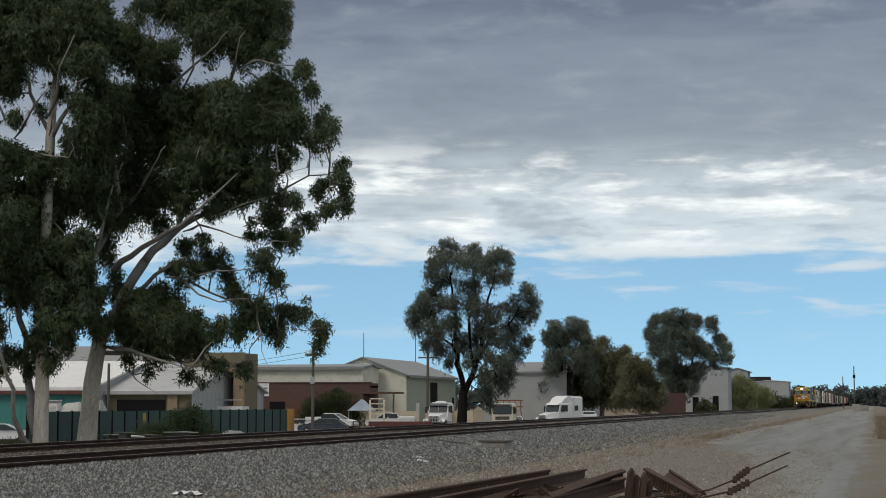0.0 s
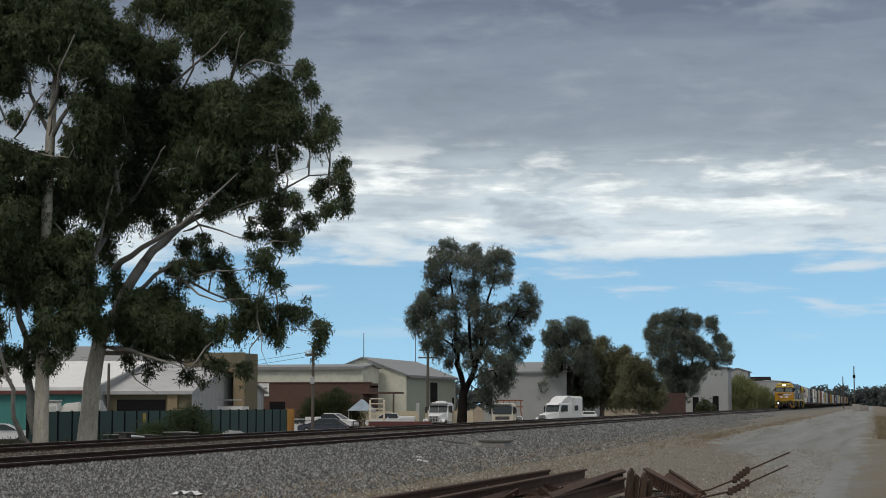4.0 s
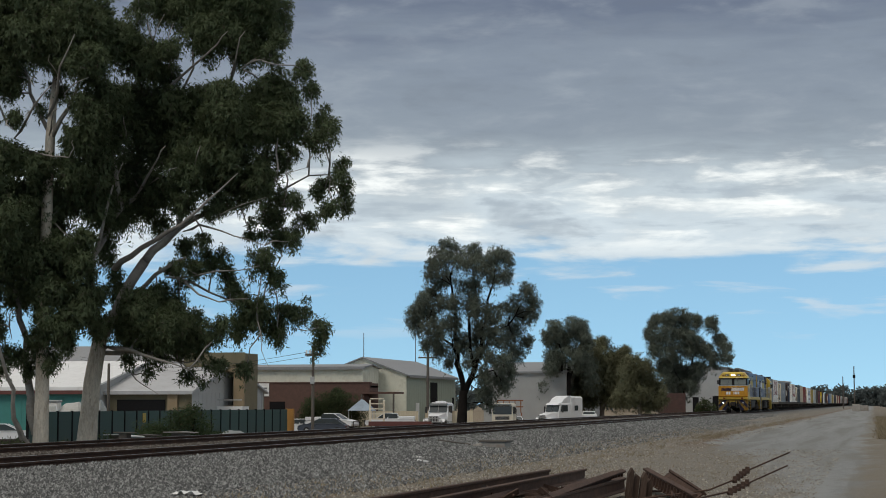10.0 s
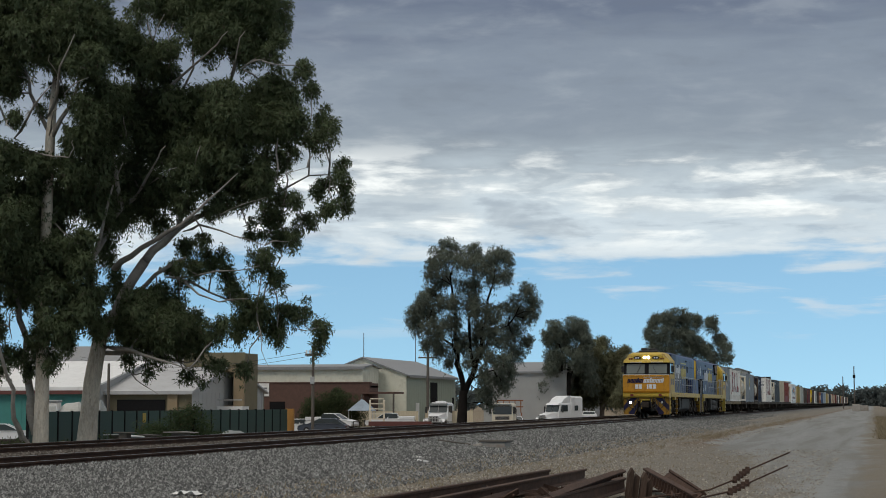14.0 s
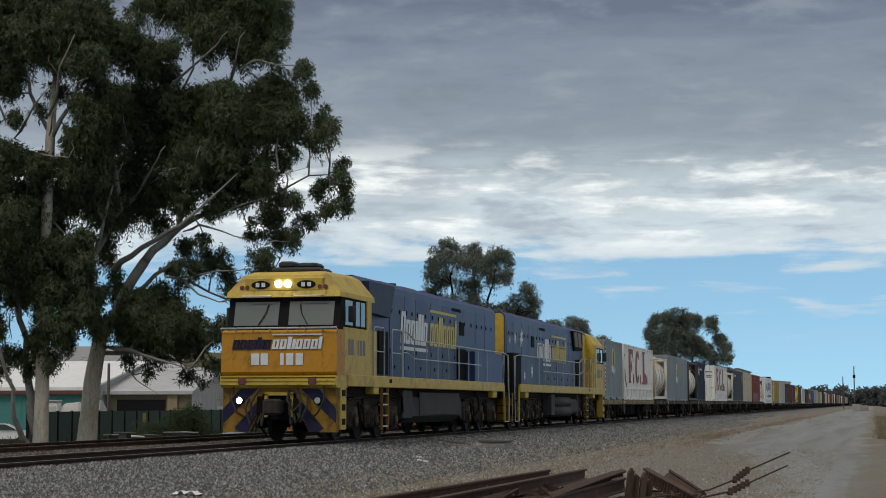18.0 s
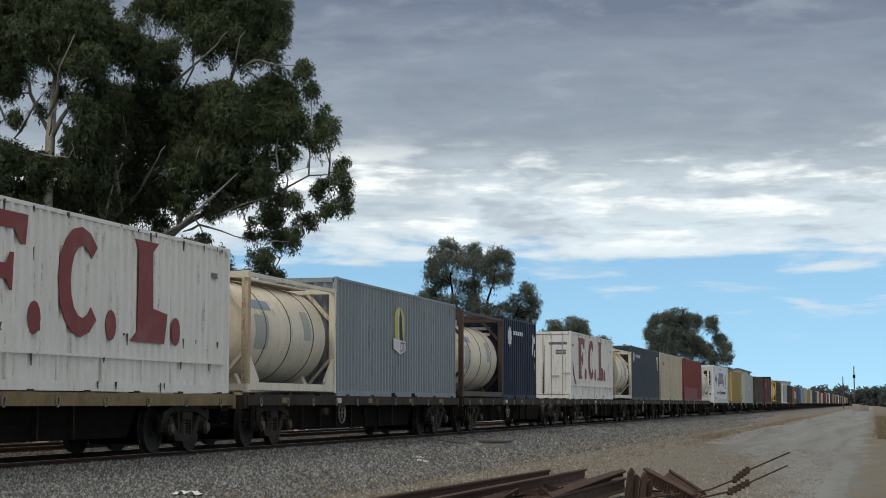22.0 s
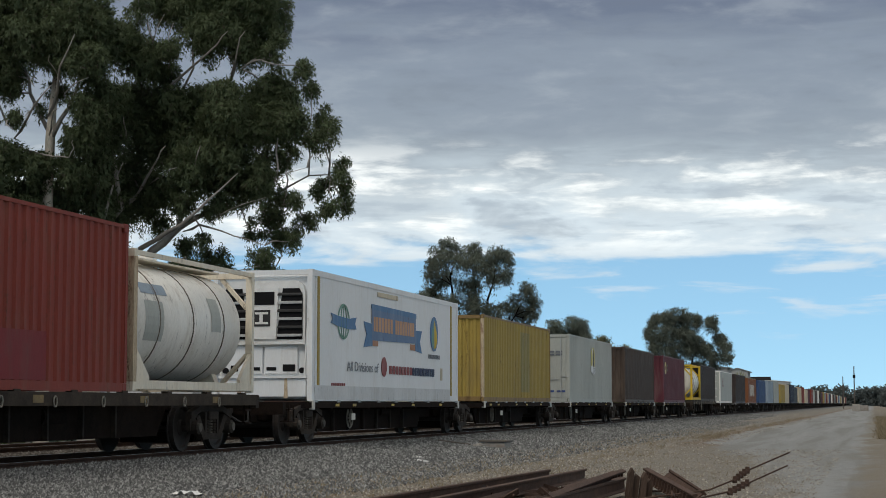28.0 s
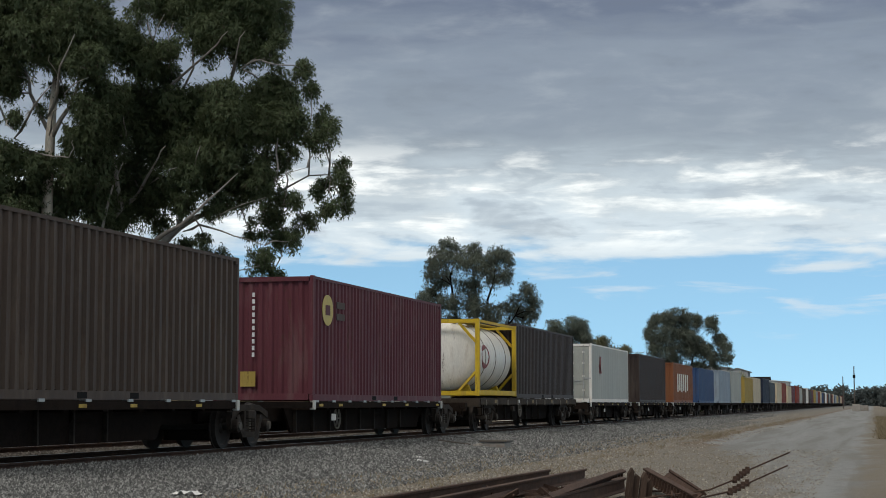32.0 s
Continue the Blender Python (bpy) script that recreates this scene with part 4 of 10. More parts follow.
def reefer(u, zb):
    L, H = 14.4, 3.04
    c = train_thing("refrigerated_container", "white refrigerated container with cooling unit and faded signwriting", "refrigerated container", u, zb)
    P = PAINT["reefer"]
    part("body", M().box(-W2 + 0.01, W2 - 0.015, 0.35, L - 0.01, 0.10, H - 0.02, 0.02), P, c)
    fr = M()
    for s in (-1, 1):
        for y0, y1 in ((0.0, 0.16), (L - 0.16, L)):
            fr.box(min(s * W2, s * (W2 - 0.12)), max(s * W2, s * (W2 - 0.12)), y0, y1, 0.0, H)
        fr.box(min(s * W2, s * (W2 - 0.10)), max(s * W2, s * (W2 - 0.10)), 0.16, L - 0.16, 0.0, 0.17)
        fr.box(min(s * W2, s * (W2 - 0.08)), max(s * W2, s * (W2 - 0.08)), 0.16, L - 0.16, H - 0.14, H - 0.005)
    fr.box(-W2 + 0.12, W2 - 0.12, 0.02, 0.14, H - 0.12, H - 0.01)
    part("frame", fr, P, c)
    for y in (0.42, L - 0.95):
        part("edge_trim", M().box(W2 - 0.02, W2 + 0.004, y, y + 0.14, 0.17, H - 0.14), PAINT["yellow"], c, "faded yellow edge trim")
    unit = part("cooling_unit", M().box(-1.08, 1.08, 0.16, 0.36, 0.05, H - 0.14, 0.03), P, c, "white cooling unit housing")
    # rounded upper cowl with a bank of louvres on either side of the middle panel
    cowl = [(-1.04, 1.30), (1.04, 1.30), (1.04, 2.50), (0.98, 2.68), (0.84, 2.78), (-0.84, 2.78), (-0.98, 2.68), (-1.04, 2.50)]
    part("cowl", M().prism(cowl, "y", 0.02, 0.17), white_m, unit, "white rounded cowl")
    for s in (-1, 1):
        m = [(s * 0.36, 1.42), (s * 0.98, 1.42), (s * 0.98, 2.45), (s * 0.90, 2.60), (s * 0.50, 2.60), (s * 0.42, 2.10)]
        part("vent_opening", M().prism(m, "y", 0.004, 0.022), dark_m, unit)
        for k in range(6):
            z = 1.46 + 0.19 * k
            part("louvre", M().prism([(-0.035, z + 0.02), (0.012, z + 0.05), (0.012, z + 0.09), (-0.035, z + 0.055)], "x", s * 0.38, s * 0.97), black_m if k % 2 else galv_m, unit)
    part("unit_panel", M().prism([(-0.34, 1.42), (0.34, 1.42), (0.40, 2.62), (-0.40, 2.62)], "y", -0.012, 0.022), white_m, unit)
    part("control_window", M().box(-0.30, 0.30, -0.022, -0.012, 2.22, 2.52), dark_m, unit)
    part("sign", M().box(-0.22, 0.20, -0.022, -0.012, 1.72, 2.10), black_m, unit, "black square sign with a white mark")
    part("sign_mark", M().box(-0.17, 0.15, -0.026, -0.022, 2.00, 2.05).box(-0.17, 0.15, -0.026, -0.022, 1.77, 1.82).box(-0.06, 0.02, -0.026, -0.022, 1.82, 2.0), white_m, unit)
    # lower doors, latches, skirt and side brackets
    for s in (-1, 1):
        part("lower_door", M().box(min(s * 0.02, s * 0.84), max(s * 0.02, s * 0.84), 0.10, 0.165, 0.62, 1.26, 0.015), P, unit)
        part("latch", M().box(s * 0.20 - 0.12, s * 0.20 + 0.12, 0.085, 0.10, 0.70, 0.78, 0.01), dark_m, unit)
        part("round_latch", M().cyl((s * 0.94, 0.10, 0.70), (s * 0.94, 0.165, 0.70), 0.07, 12), dark_m, unit)
        part("bracket", M().cyl((s * 1.02, 0.06, 0.55), (s * 1.12, 0.02, 1.9), 0.03, 6), white_m, unit)
    part("vent_pair", M().box(0.48, 0.78, 0.085, 0.10, 0.68, 0.84).box(-0.80, -0.62, 0.085, 0.10, 0.68, 0.82), dark_m, unit)
    part("skirt", M().box(-1.06, 1.06, 0.06, 0.17, 0.08, 0.52, 0.02).box(-1.08, 1.08, 0.02, 0.17, 0.52, 0.57), P, unit)
    for sx in (0.52, -0.62):
        part("rust_streak", M().prism([(sx, 0.06), (sx + 0.10, 0.06), (sx + 0.08, 0.52), (sx + 0.02, 0.55)], "y", 0.052, 0.06), rust_m, unit, "brown rust streak")
    # faded signwriting on the side
    blue = paint("faded_blue_sign", (0.10, 0.20, 0.36), (0.3, 0.36, 0.42), 0.4)
    green = paint("faded_green_sign", (0.16, 0.30, 0.24))
    tanp = paint("faded_tan_sign", (0.42, 0.22, 0.13), (0.3, 0.3, 0.3), 0.4)
    x = W2 + 0.004
    peach = paint("faded_peach_sign", (0.52, 0.30, 0.17), (0.4, 0.3, 0.25), 0.3)
    field = paint("dull_blue_sign", (0.13, 0.20, 0.33), (0.3, 0.32, 0.36), 0.5)
    shape(c, "banner", field, [(4.89, 1.56), (9.30, 1.62), (9.30, 2.38), (4.89, 2.42)], "dull blue banner field", x)
    shape(c, "banner_edge", blue, [(4.85, 2.36), (9.34, 2.32), (9.34, 2.46), (4.85, 2.50)], "blue upper banner edge", x + 0.002)
    shape(c, "ribbon_tail", blue, [(4.15, 1.36), (4.95, 1.42), (4.95, 1.98), (4.15, 2.02), (4.42, 1.70)], "blue ribbon tail", x - 0.002)
    shape(c, "ribbon_tail", blue, [(9.25, 1.42), (9.98, 1.36), (9.76, 1.68), (9.98, 2.00), (9.25, 1.98)], "blue ribbon tail", x - 0.002)
    for y0 in (4.95, 8.70):
        shape(c, "ribbon_fold", tanp, [(y0, 1.42), (y0 + 0.52, 1.42), (y0 + 0.52, 1.58), (y0, 1.58)], "dull orange ribbon fold", x - 0.001)
    yy = 5.05
    for w in (0.18, 0.28, 0.28, 0.28, 0.28, 0.30, 0.28, 0.20, 0.26, 0.26, 0.28, 0.26, 0.24, 0.26, 0.26):
        shape(c, "banner_block", peach, [(yy, 1.80), (yy + w * 0.8, 1.80), (yy + w * 0.8, 2.18), (yy, 2.18)], "peach block of writing", x + 0.003)
        yy += w if abs(yy - 6.75) > 0.15 else w + 0.2
    shape(c, "ribbon_emblem", blue, [(1.4, 2.10), (2.0, 2.05), (2.9, 2.02), (3.52, 2.08), (3.4, 1.92), (3.52, 1.78), (2.9, 1.76), (2.0, 1.80), (1.4, 1.86), (1.55, 1.98)], "small blue ribbon emblem", x)
    ring = M()
    for k in range(20):
        t0, t1 = 2 * math.pi * k / 20, 2 * math.pi * (k + 1) / 20
        ring.prism([(2.45 + 0.5 * math.cos(t0), 1.93 + 0.44 * math.sin(t0)), (2.45 + 0.5 * math.cos(t1), 1.93 + 0.44 * math.sin(t1)),
                    (2.45 + 0.42 * math.cos(t1), 1.93 + 0.38 * math.sin(t1)), (2.45 + 0.42 * math.cos(t0), 1.93 + 0.38 * math.sin(t0))], "x", x - 0.006, x - 0.003)
    part("emblem_ring", ring, green, c, "green ring of a globe emblem")
    for f in (-0.5, 0.0, 0.5):
        part("emblem_ring", M().tube([(x - 0.004, 2.45 + 0.46 * f * math.cos(a), 1.93 + 0.41 * math.sin(a)) for a in [math.pi * (k / 8 - 0.5) for k in range(9)]], 0.012, 4), green, c)
    shape(c, "oval_emblem", blue, [(11.40 + 0.46 * math.cos(2 * math.pi * k / 22), 1.97 + 0.51 * math.sin(2 * math.pi * k / 22)) for k in range(22)], "dark blue oval emblem", x)
    shape(c, "leaf_emblem", green, [(11.40, 2.38), (11.15, 2.05), (11.08, 1.80), (11.22, 1.58), (11.40, 1.52)], "green half leaf", x + 0.003)
    shape(c, "leaf_emblem", PAINT["yframe"], [(11.40, 2.38), (11.40, 1.52), (11.60, 1.58), (11.74, 1.80), (11.66, 2.05)], "yellow half leaf", x + 0.003)
    rnd = random.Random(5)
    for y0, y1, z0, h, material, lab, gap in ((10.75, 12.05, 1.24, 0.12, letter_grey, "small grey writing bar", 0.05), 
                                             (6.55, 8.75, 0.72, 0.22, letter_red, "dark red writing bar", 0.09), (8.95, 11.25, 0.72, 0.22, ldark_m, "navy writing bar", 0.08), (1.48, 2.6, 0.33, 0.10, letter_red, "red code bar", 0.05)):
        y = y0
        while y < y1:
            w = rnd.uniform(0.8, 1.2) * h * 0.95
            shape(c, "writing_bar", material, [(y, z0), (y + w, z0), (y + w, z0 + h), (y, z0 + h)], lab, x)
            y += w + gap
    shape(c, "round_mark", letter_red, [(6.05 + 0.26 * math.cos(2 * math.pi * k / 16), 0.90 + 0.26 * math.sin(2 * math.pi * k / 16)) for k in range(16)], "dark red round mark", x)
    lettering(c, "lettering", "All Divisions of", 0.34, 2.73, 0.74, letter_grey, "dark grey words All Divisions of", 2.78)
    panel(c, "skirt_strip", paint("scuffed_white", (0.60, 0.61, 0.61), (0.42, 0.40, 0.36), 0.5), 0.2, 13.3, 0.03, 0.36, "scuffed grey strip along the foot", x + 0.006)
    panel(c, "side_plate", PAINT["cream"], 12.15, 12.40, 0.62, 0.98, "tan plate", x)
    panel(c, "top_tape", PAINT["cream"], 5.4, 7.4, 2.72, 2.84, "tan strip along the top", x)
    return c


c_reefer = reefer(170.35, Z40)


# ------------------------------------------------------------------ decals
def letter_block(parent, y, z, w, h, kind):
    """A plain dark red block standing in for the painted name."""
    x = W2 + 0.006
    pts = {"dot": [(0.5 + 0.5 * math.cos(a), 0.5 + 0.5 * math.sin(a)) for a in [radians(30 * k) for k in range(12)]],
           "wide_top": [(0.06, 0.0), (0.56, 0.0), (0.47, 0.09), (0.47, 0.43), (0.62, 0.43), (0.68, 0.34), (0.72, 0.34), (0.74, 0.66), (0.68, 0.66), (0.62, 0.56), (0.47, 0.56), (0.47, 0.86), (0.74, 0.86), (0.86, 0.74), (0.94, 0.74), (0.98, 1.0), (0.04, 1.0), (0.15, 0.90), (0.15, 0.09)],
           "round": [(0.52 + 0.50 * math.cos(a), 0.5 + 0.5 * math.sin(a)) for a in [radians(42 + 23 * k) for k in range(13)]] + [(0.56 + 0.27 * math.cos(a), 0.5 + 0.33 * math.sin(a)) for a in [radians(318 - 23 * k) for k in range(13)]],
           "wide_base": [(0.0, 0.0), (0.92, 0.0), (1.0, 0.30), (0.60, 0.34), (0.58, 0.90), (0.74, 1.0), (0.10, 1.0), (0.20, 0.88), (0.18, 0.10)]}[kind]
    part("letter_shape", M().prism([(y + w * p, z + h * q) for p, q in pts], "x", x - 0.012, x), letter_red, parent, "dark red block shape")


def fcl_decals(c):
    for y, w, k in ((1.85, 1.80, "wide_top"), (4.62, 1.62, "round"), (7.42, 1.62, "wide_base")):
        letter_block(c, y, 0.88, w, 1.80, k)
    for y in (3.66, 6.42, 9.22):
        letter_block(c, y, 0.86, 0.42, 0.52, "dot")
    shape(c, "slash", letter_red, [(0.42, 1.62), (0.62, 1.42), (0.85, 1.02), (1.38, 0.62), (1.05, 0.64), (0.66, 0.98), (0.46, 1.20)], "dark red slash")
    for y in (1.35, 3.0, 4.65, 6.3, 7.9, 9.2, 10.4):
        panel(c, "lower_strut", PAINT["white"], y, y + 0.05, 0.16, 0.56, "", W2 + 0.02, 0.03)
    panel(c, "lower_rail", PAINT["white"], 0.2, 11.9, 0.56, 0.60, "", W2 + 0.02, 0.03)
    for y in (0.35, 11.2):
        panel(c, "code_bar", letter_grey, y, y + 0.3, 2.25, 2.35)
    # rust bleeding from dents along the rails and struts
    rr = random.Random(17)
    for k in range(34):
        y, w = rr.uniform(0.15, 12.0), rr.uniform(0.015, 0.05)
        z1 = rr.choice((2.86, 2.84, 0.56, 0.16, 1.0, 2.2))
        h = rr.uniform(0.04, 0.22) if z1 != 2.86 else rr.uniform(0.02, 0.09)
        shape(c, "rust_streak", PAINT["brown"], [(y - w, z1), (y + w * rr.uniform(0.5, 1.4), z1 + 0.01), (y + w * 0.3, z1 - h), (y - w * 0.2, z1 - h * 0.9)], "brown rust streak", W2 + 0.024 if z1 < 0.6 else W2 + 0.005)


fcl_decals(c_fcl1)
fcl_decals(c_fcl2)
# red corner stripe, plate and code bars on the doors
part("corner_stripe", M().prism([(-1.10, 2.20), (-0.62, 2.68), (-0.80, 2.68), (-1.10, 2.38)], "y", 0.010, 0.018), letter_red, c_fcl2, "red corner stripe")
part("hazard_plate", M().box(-1.02, -0.72, 0.008, 0.018, 1.55, 1.85), PAINT["yellow"], c_fcl2, "yellow warning plate")
part("code_bar", M().box(0.25, 1.05, 0.008, 0.018, 2.32, 2.42).box(0.55, 1.0, 0.008, 0.018, 2.02, 2.10).box(0.55, 1.0, 0.008, 0.018, 1.90, 1.98), letter_grey, c_fcl2)


for x0, w, z0, z1 in ((0.06, 0.022, 0.3, 2.2), (0.02, 0.018, 0.2, 1.5), (-0.06, 0.02, 0.25, 1.1), (0.98, 0.015, 0.3, 1.7), (0.55, 0.012, 0.4, 1.3), (-0.5, 0.014, 0.25, 1.0)):
    part("rust_streak", M().prism([(x0, z0), (x0 + w, z0 + 0.05), (x0 + w * 0.7, z1), (x0 + w * 0.3, z1 + 0.1)], "y", 0.012, 0.0205), PAINT["brown"], c_fcl2, "brown rust streak")

blue_tag = paint("blue_tag_paint", (0.05, 0.09, 0.25))


emblem_yellow = paint("emblem_yellow", (0.56, 0.50, 0.13), (0.45, 0.42, 0.25), 0.4)


def tower_emblem(c, y, z, s):
    x = W2 + 0.006
    arch = [(y + s * 0.62 * math.cos(t), z + s * (0.95 + 0.45 * math.sin(t))) for t in [math.pi * k / 10 for k in range(11)]] + [(y - s * 0.55, z + 0.20 * s), (y + s * 0.55, z + 0.20 * s)]
    shape(c, "emblem_arch", emblem_yellow, arch, "faded yellow arch emblem", x + 0.003)
    shape(c, "emblem_tower", letter_white, [(y - 0.20 * s, z + 0.05 * s), (y + 0.06 * s, z + 0.05 * s), (y + 0.02 * s, z + 1.05 * s), (y - 0.08 * s, z + 1.36 * s), (y - 0.24 * s, z + 1.28 * s), (y - 0.14 * s, z + 1.0 * s)], "white lit face of the tower shape", x + 0.005)
    shape(c, "emblem_tower", black_m, [(y - 0.02 * s, z + 0.05 * s), (y + 0.52 * s, z + 0.05 * s), (y + 0.36 * s, z + 0.55 * s), (y + 0.26 * s, z + 1.10 * s), (y + 0.06 * s, z + 1.36 * s), (y - 0.04 * s, z + 1.05 * s)], "black shaded face of the tower shape", x + 0.007)
    shape(c, "emblem_tag", letter_white, [(y - 0.76 * s, z + 0.02 * s), (y + 0.06 * s, z - 0.16 * s), (y + 0.76 * s, z - 0.02 * s), (y + 0.76 * s, z + 0.28 * s), (y - 0.76 * s, z + 0.36 * s)], "white block under the tower", x + 0.009)
    shape(c, "emblem_tag", letter_grey, [(y + 0.10 * s, z - 0.10 * s), (y + 0.70 * s, z + 0.02 * s), (y + 0.70 * s, z + 0.24 * s), (y + 0.10 * s, z + 0.27 * s)], "dark end of the block", x + 0.011)
    for q in range(3):
        a = y + (0.16 + 0.18 * q) * s
        shape(c, "emblem_bar", letter_white, [(a, z - 0.02 * s), (a + 0.10 * s, z), (a + 0.10 * s, z + 0.20 * s), (a, z + 0.20 * s)], "", x + 0.013)


panel(c_grey1, "code_strip", ldark_m, 0.16, 0.40, 0.30, 2.72, "dark strip with a column of pale code bars", W2 + 0.004)
for k in range(11):
    panel(c_grey1, "code_bar", letter_white, 0.20, 0.36, 0.42 + 0.205 * k, 0.54 + 0.205 * k, "", W2 + 0.008)
tower_emblem(c_grey1, 2.86, 1.38, 0.82)
tower_emblem(c_grey2, 5.65, 1.30, 0.82)
tower_emblem(c_lgrey, 6.3, 1.38, 0.80)
for k in range(10):
    part("code_bar", M().box(-0.27, -0.21, 0.0, 0.012, 1.02 + 0.155 * k, 1.02 + 0.155 * k + 0.10), letter_white, c_maroon, "small white code bar")
part("hazard_plate", M().box(-0.55, -0.18, 0.0, 0.012, 0.33, 0.68), PAINT["yellow"], c_maroon, "yellow warning plate")
shape(c_maroon, "oval_emblem", letter_gold, [(1.10 + 0.42 * math.cos(2 * math.pi * k / 18), 2.14 + 0.37 * math.sin(2 * math.pi * k / 18)) for k in range(18)], "gold oval emblem")
shape(c_maroon, "emblem_bar", PAINT["maroon"], [(0.92, 2.02), (1.28, 2.02), (1.28, 2.26), (0.92, 2.26)], "", W2 + 0.010)
for k in range(2):
    panel(c_maroon, "code_bar", PAINT["brown"], 1.8, 2.45, 2.22 - 0.28 * k, 2.38 - 0.28 * k)
part("code_bar", M().box(-0.2, 0.75, 0.0, 0.012, 2.40, 2.50).box(0.2, 0.75, 0.0, 0.012, 2.20, 2.30), letter_white, c_navy, "white code bars")
shape(c_navy, "emblem", letter_white, [(1.12 + (0.32 + 0.07 * math.sin(15 * math.pi * k / 12)) * math.cos(math.pi * k / 12), 2.22 + (0.32 + 0.07 * math.sin(15 * math.pi * k / 12)) * math.sin(math.pi * k / 12)) for k in range(24)], "white ragged emblem shape")
shape(c_navy, "emblem", letter_white, [(5.25, 1.70), (5.42, 1.62), (5.50, 1.95), (5.62, 2.22), (5.46, 2.46), (5.30, 2.40), (5.36, 2.15), (5.22, 2.0)], "white curled emblem shape")
for k in range(3):
    panel(c_navy, "code_bar", PAINT["yellow"] if k == 2 else letter_white, 5.66, 5.80, 2.10 - 0.5 * k, 2.36 - 0.5 * k)
for k in range(5):
    panel(c_navy, "letter_bar", letter_white, 1.76 + k * 0.37, 2.0 + k * 0.37, 2.30, 2.44)
shape(c_slate, "round_mark", letter_white, [(0.9 + 0.22 * math.cos(2 * math.pi * k / 10), 2.3 + 0.28 * math.sin(2 * math.pi * k / 10)) for k in range(10)])
for k in range(5):
    panel(c_slate, "letter_bar", letter_white, 1.6 + k * 0.4, 1.85 + k * 0.4, 2.30, 2.45)
for k in range(6):
    panel(c_org, "letter_bar", PAINT["tankcream"], 2.2 + 1.2 * k, 2.9 + 1.2 * k, 0.7 + 0.1 * (k % 2), 1.9)
shape(c_white3, "red_mark", letter_red, [(2.2, 1.75), (2.6, 1.75), (3.1, 1.35), (2.7, 1.35)])
shape(c_white3, "red_mark", letter_red, [(2.3, 1.35), (2.7, 1.35), (2.9, 2.15), (2.5, 2.15)])
panel(c_red, "patch", paint("repainted_red", (0.20, 0.028, 0.030)), 0.25, 9.2, 0.16, 0.92, "darker repainted lower strip", W2 - 0.008, 0.004)
pit = 11.992 / 43
greyed = paint("greyed_yellow", (0.29, 0.25, 0.105), rust_amt=0.85)
part("patch", corrugated(W2 - 0.008, 0.10 + 22 * pit, 0.10 + 28 * pit, 0.35, 2.55, pit, 0.028), greyed, c_yel, "greyed rectangular patch of old paint")
# plates and placards on the tanks, rust on the corner posts
for tk, lab in ((t1, 1), (t2, 0), (t3, 1), (t4, 1)):
    if lab:
        part("rusty_post", M().box(W2 - 0.141, W2 + 0.004, -0.004, 0.145, 0.16, 2.36), rust_m, tk, "rust-streaked corner post")
    for y0, y1, a0, a1, material, nm in ((0.72, 1.55, -0.35, 0.30, PAINT["lgrey"], "placard"), (0.70, 1.9, 0.42, 0.62, PAINT["paleblue"], "name_bar"), (3.9, 4.4, -0.1, 0.5, PAINT["lgrey"], "data_bar")):
        m = M()
        zc = 0.17 + min(1.13, (2.75 if tk is t2 else 2.50) / 2 - 0.12)
        rr = zc - 0.17 + 0.006
        n = 5
        vv = []
        for k in range(n + 1):
            t = a0 + (a1 - a0) * k / n
            vv.append([(rr * math.cos(t), y0, zc + rr * math.sin(t)), (rr * math.cos(t), y1, zc + rr * math.sin(t))])
        m.loft(vv, caps=False, closed=False)
        part(nm, m, material, tk, "pale placard plate" if nm == "placard" else "faded bars of writing")
for tk in (t1, t4):
    for y0, y1 in ((0.14, 0.75), (5.92, 5.30)):
        part("gusset", M().prism([(y0, 0.19), (y1, 0.19), (y1, 0.26), (y0, 0.80), (y0, 0.66)], "x", W2 - 0.09, W2 - 0.02), PAINT["tankcream"], tk)
part("round_sign", M().loft([[(1.012 * 1.115 * math.cos(a) * 1.0, 1.35 + 0.55 * math.cos(b), 1.29 + 1.13 * math.sin(a)) for a, b in [(0.36 * math.sin(2 * math.pi * k / 18) + 0.02, 2 * math.pi * k / 18) for k in range(18)]],
                             [(1.02 * 1.125 * math.cos(a), 1.35 + 0.55 * math.cos(b), 1.29 + 1.14 * math.sin(a)) for a, b in [(0.36 * math.sin(2 * math.pi * k / 18) + 0.02, 2 * math.pi * k / 18) for k in range(18)]]]), letter_red, t5, "red round sign")
part("ladder_guard", M().box(-0.95, -0.55, -0.05, 0.0, 0.0, 0.95, 0.02), under_m, t5)
part("rusty_post", M().box(W2 - 0.10, W2 + 0.003, -0.003, 0.10, 0.15, HC - 0.13), rust_m, c_yel, "rust-streaked corner post")
for k in range(3):
    shape(c_cream, "red_mark", letter_red, [(1.2 + k * 0.28, 2.15), (1.36 + k * 0.28, 2.15), (1.36 + k * 0.28, 2.32), (1.2 + k * 0.28, 2.32)])
for x0 in (-0.62, -0.28):
    part("blue_plate", M().box(x0, x0 + 0.28, -0.004, 0.016, 2.02, 2.22), blue_tag, c_lgrey, "blue door plate")
for x0 in (0.18, 0.66):
    part("blue_plate", M().box(x0, x0 + 0.36, -0.004, 0.016, 0.42, 0.50), blue_tag, c_lgrey, "blue door strip")
for k in range(4):
    part("code_bar", M().box(0.28 + (k % 2) * 0.34, 0.56 + (k % 2) * 0.34, -0.004, 0.016, 2.10 - 0.12 * (k // 2), 2.18 - 0.12 * (k // 2)), letter_grey, c_lgrey)
shape(c_slate, "white_mark", letter_white, [(10.9, 2.55), (11.5, 2.55), (11.35, 1.75), (11.25, 1.75)])


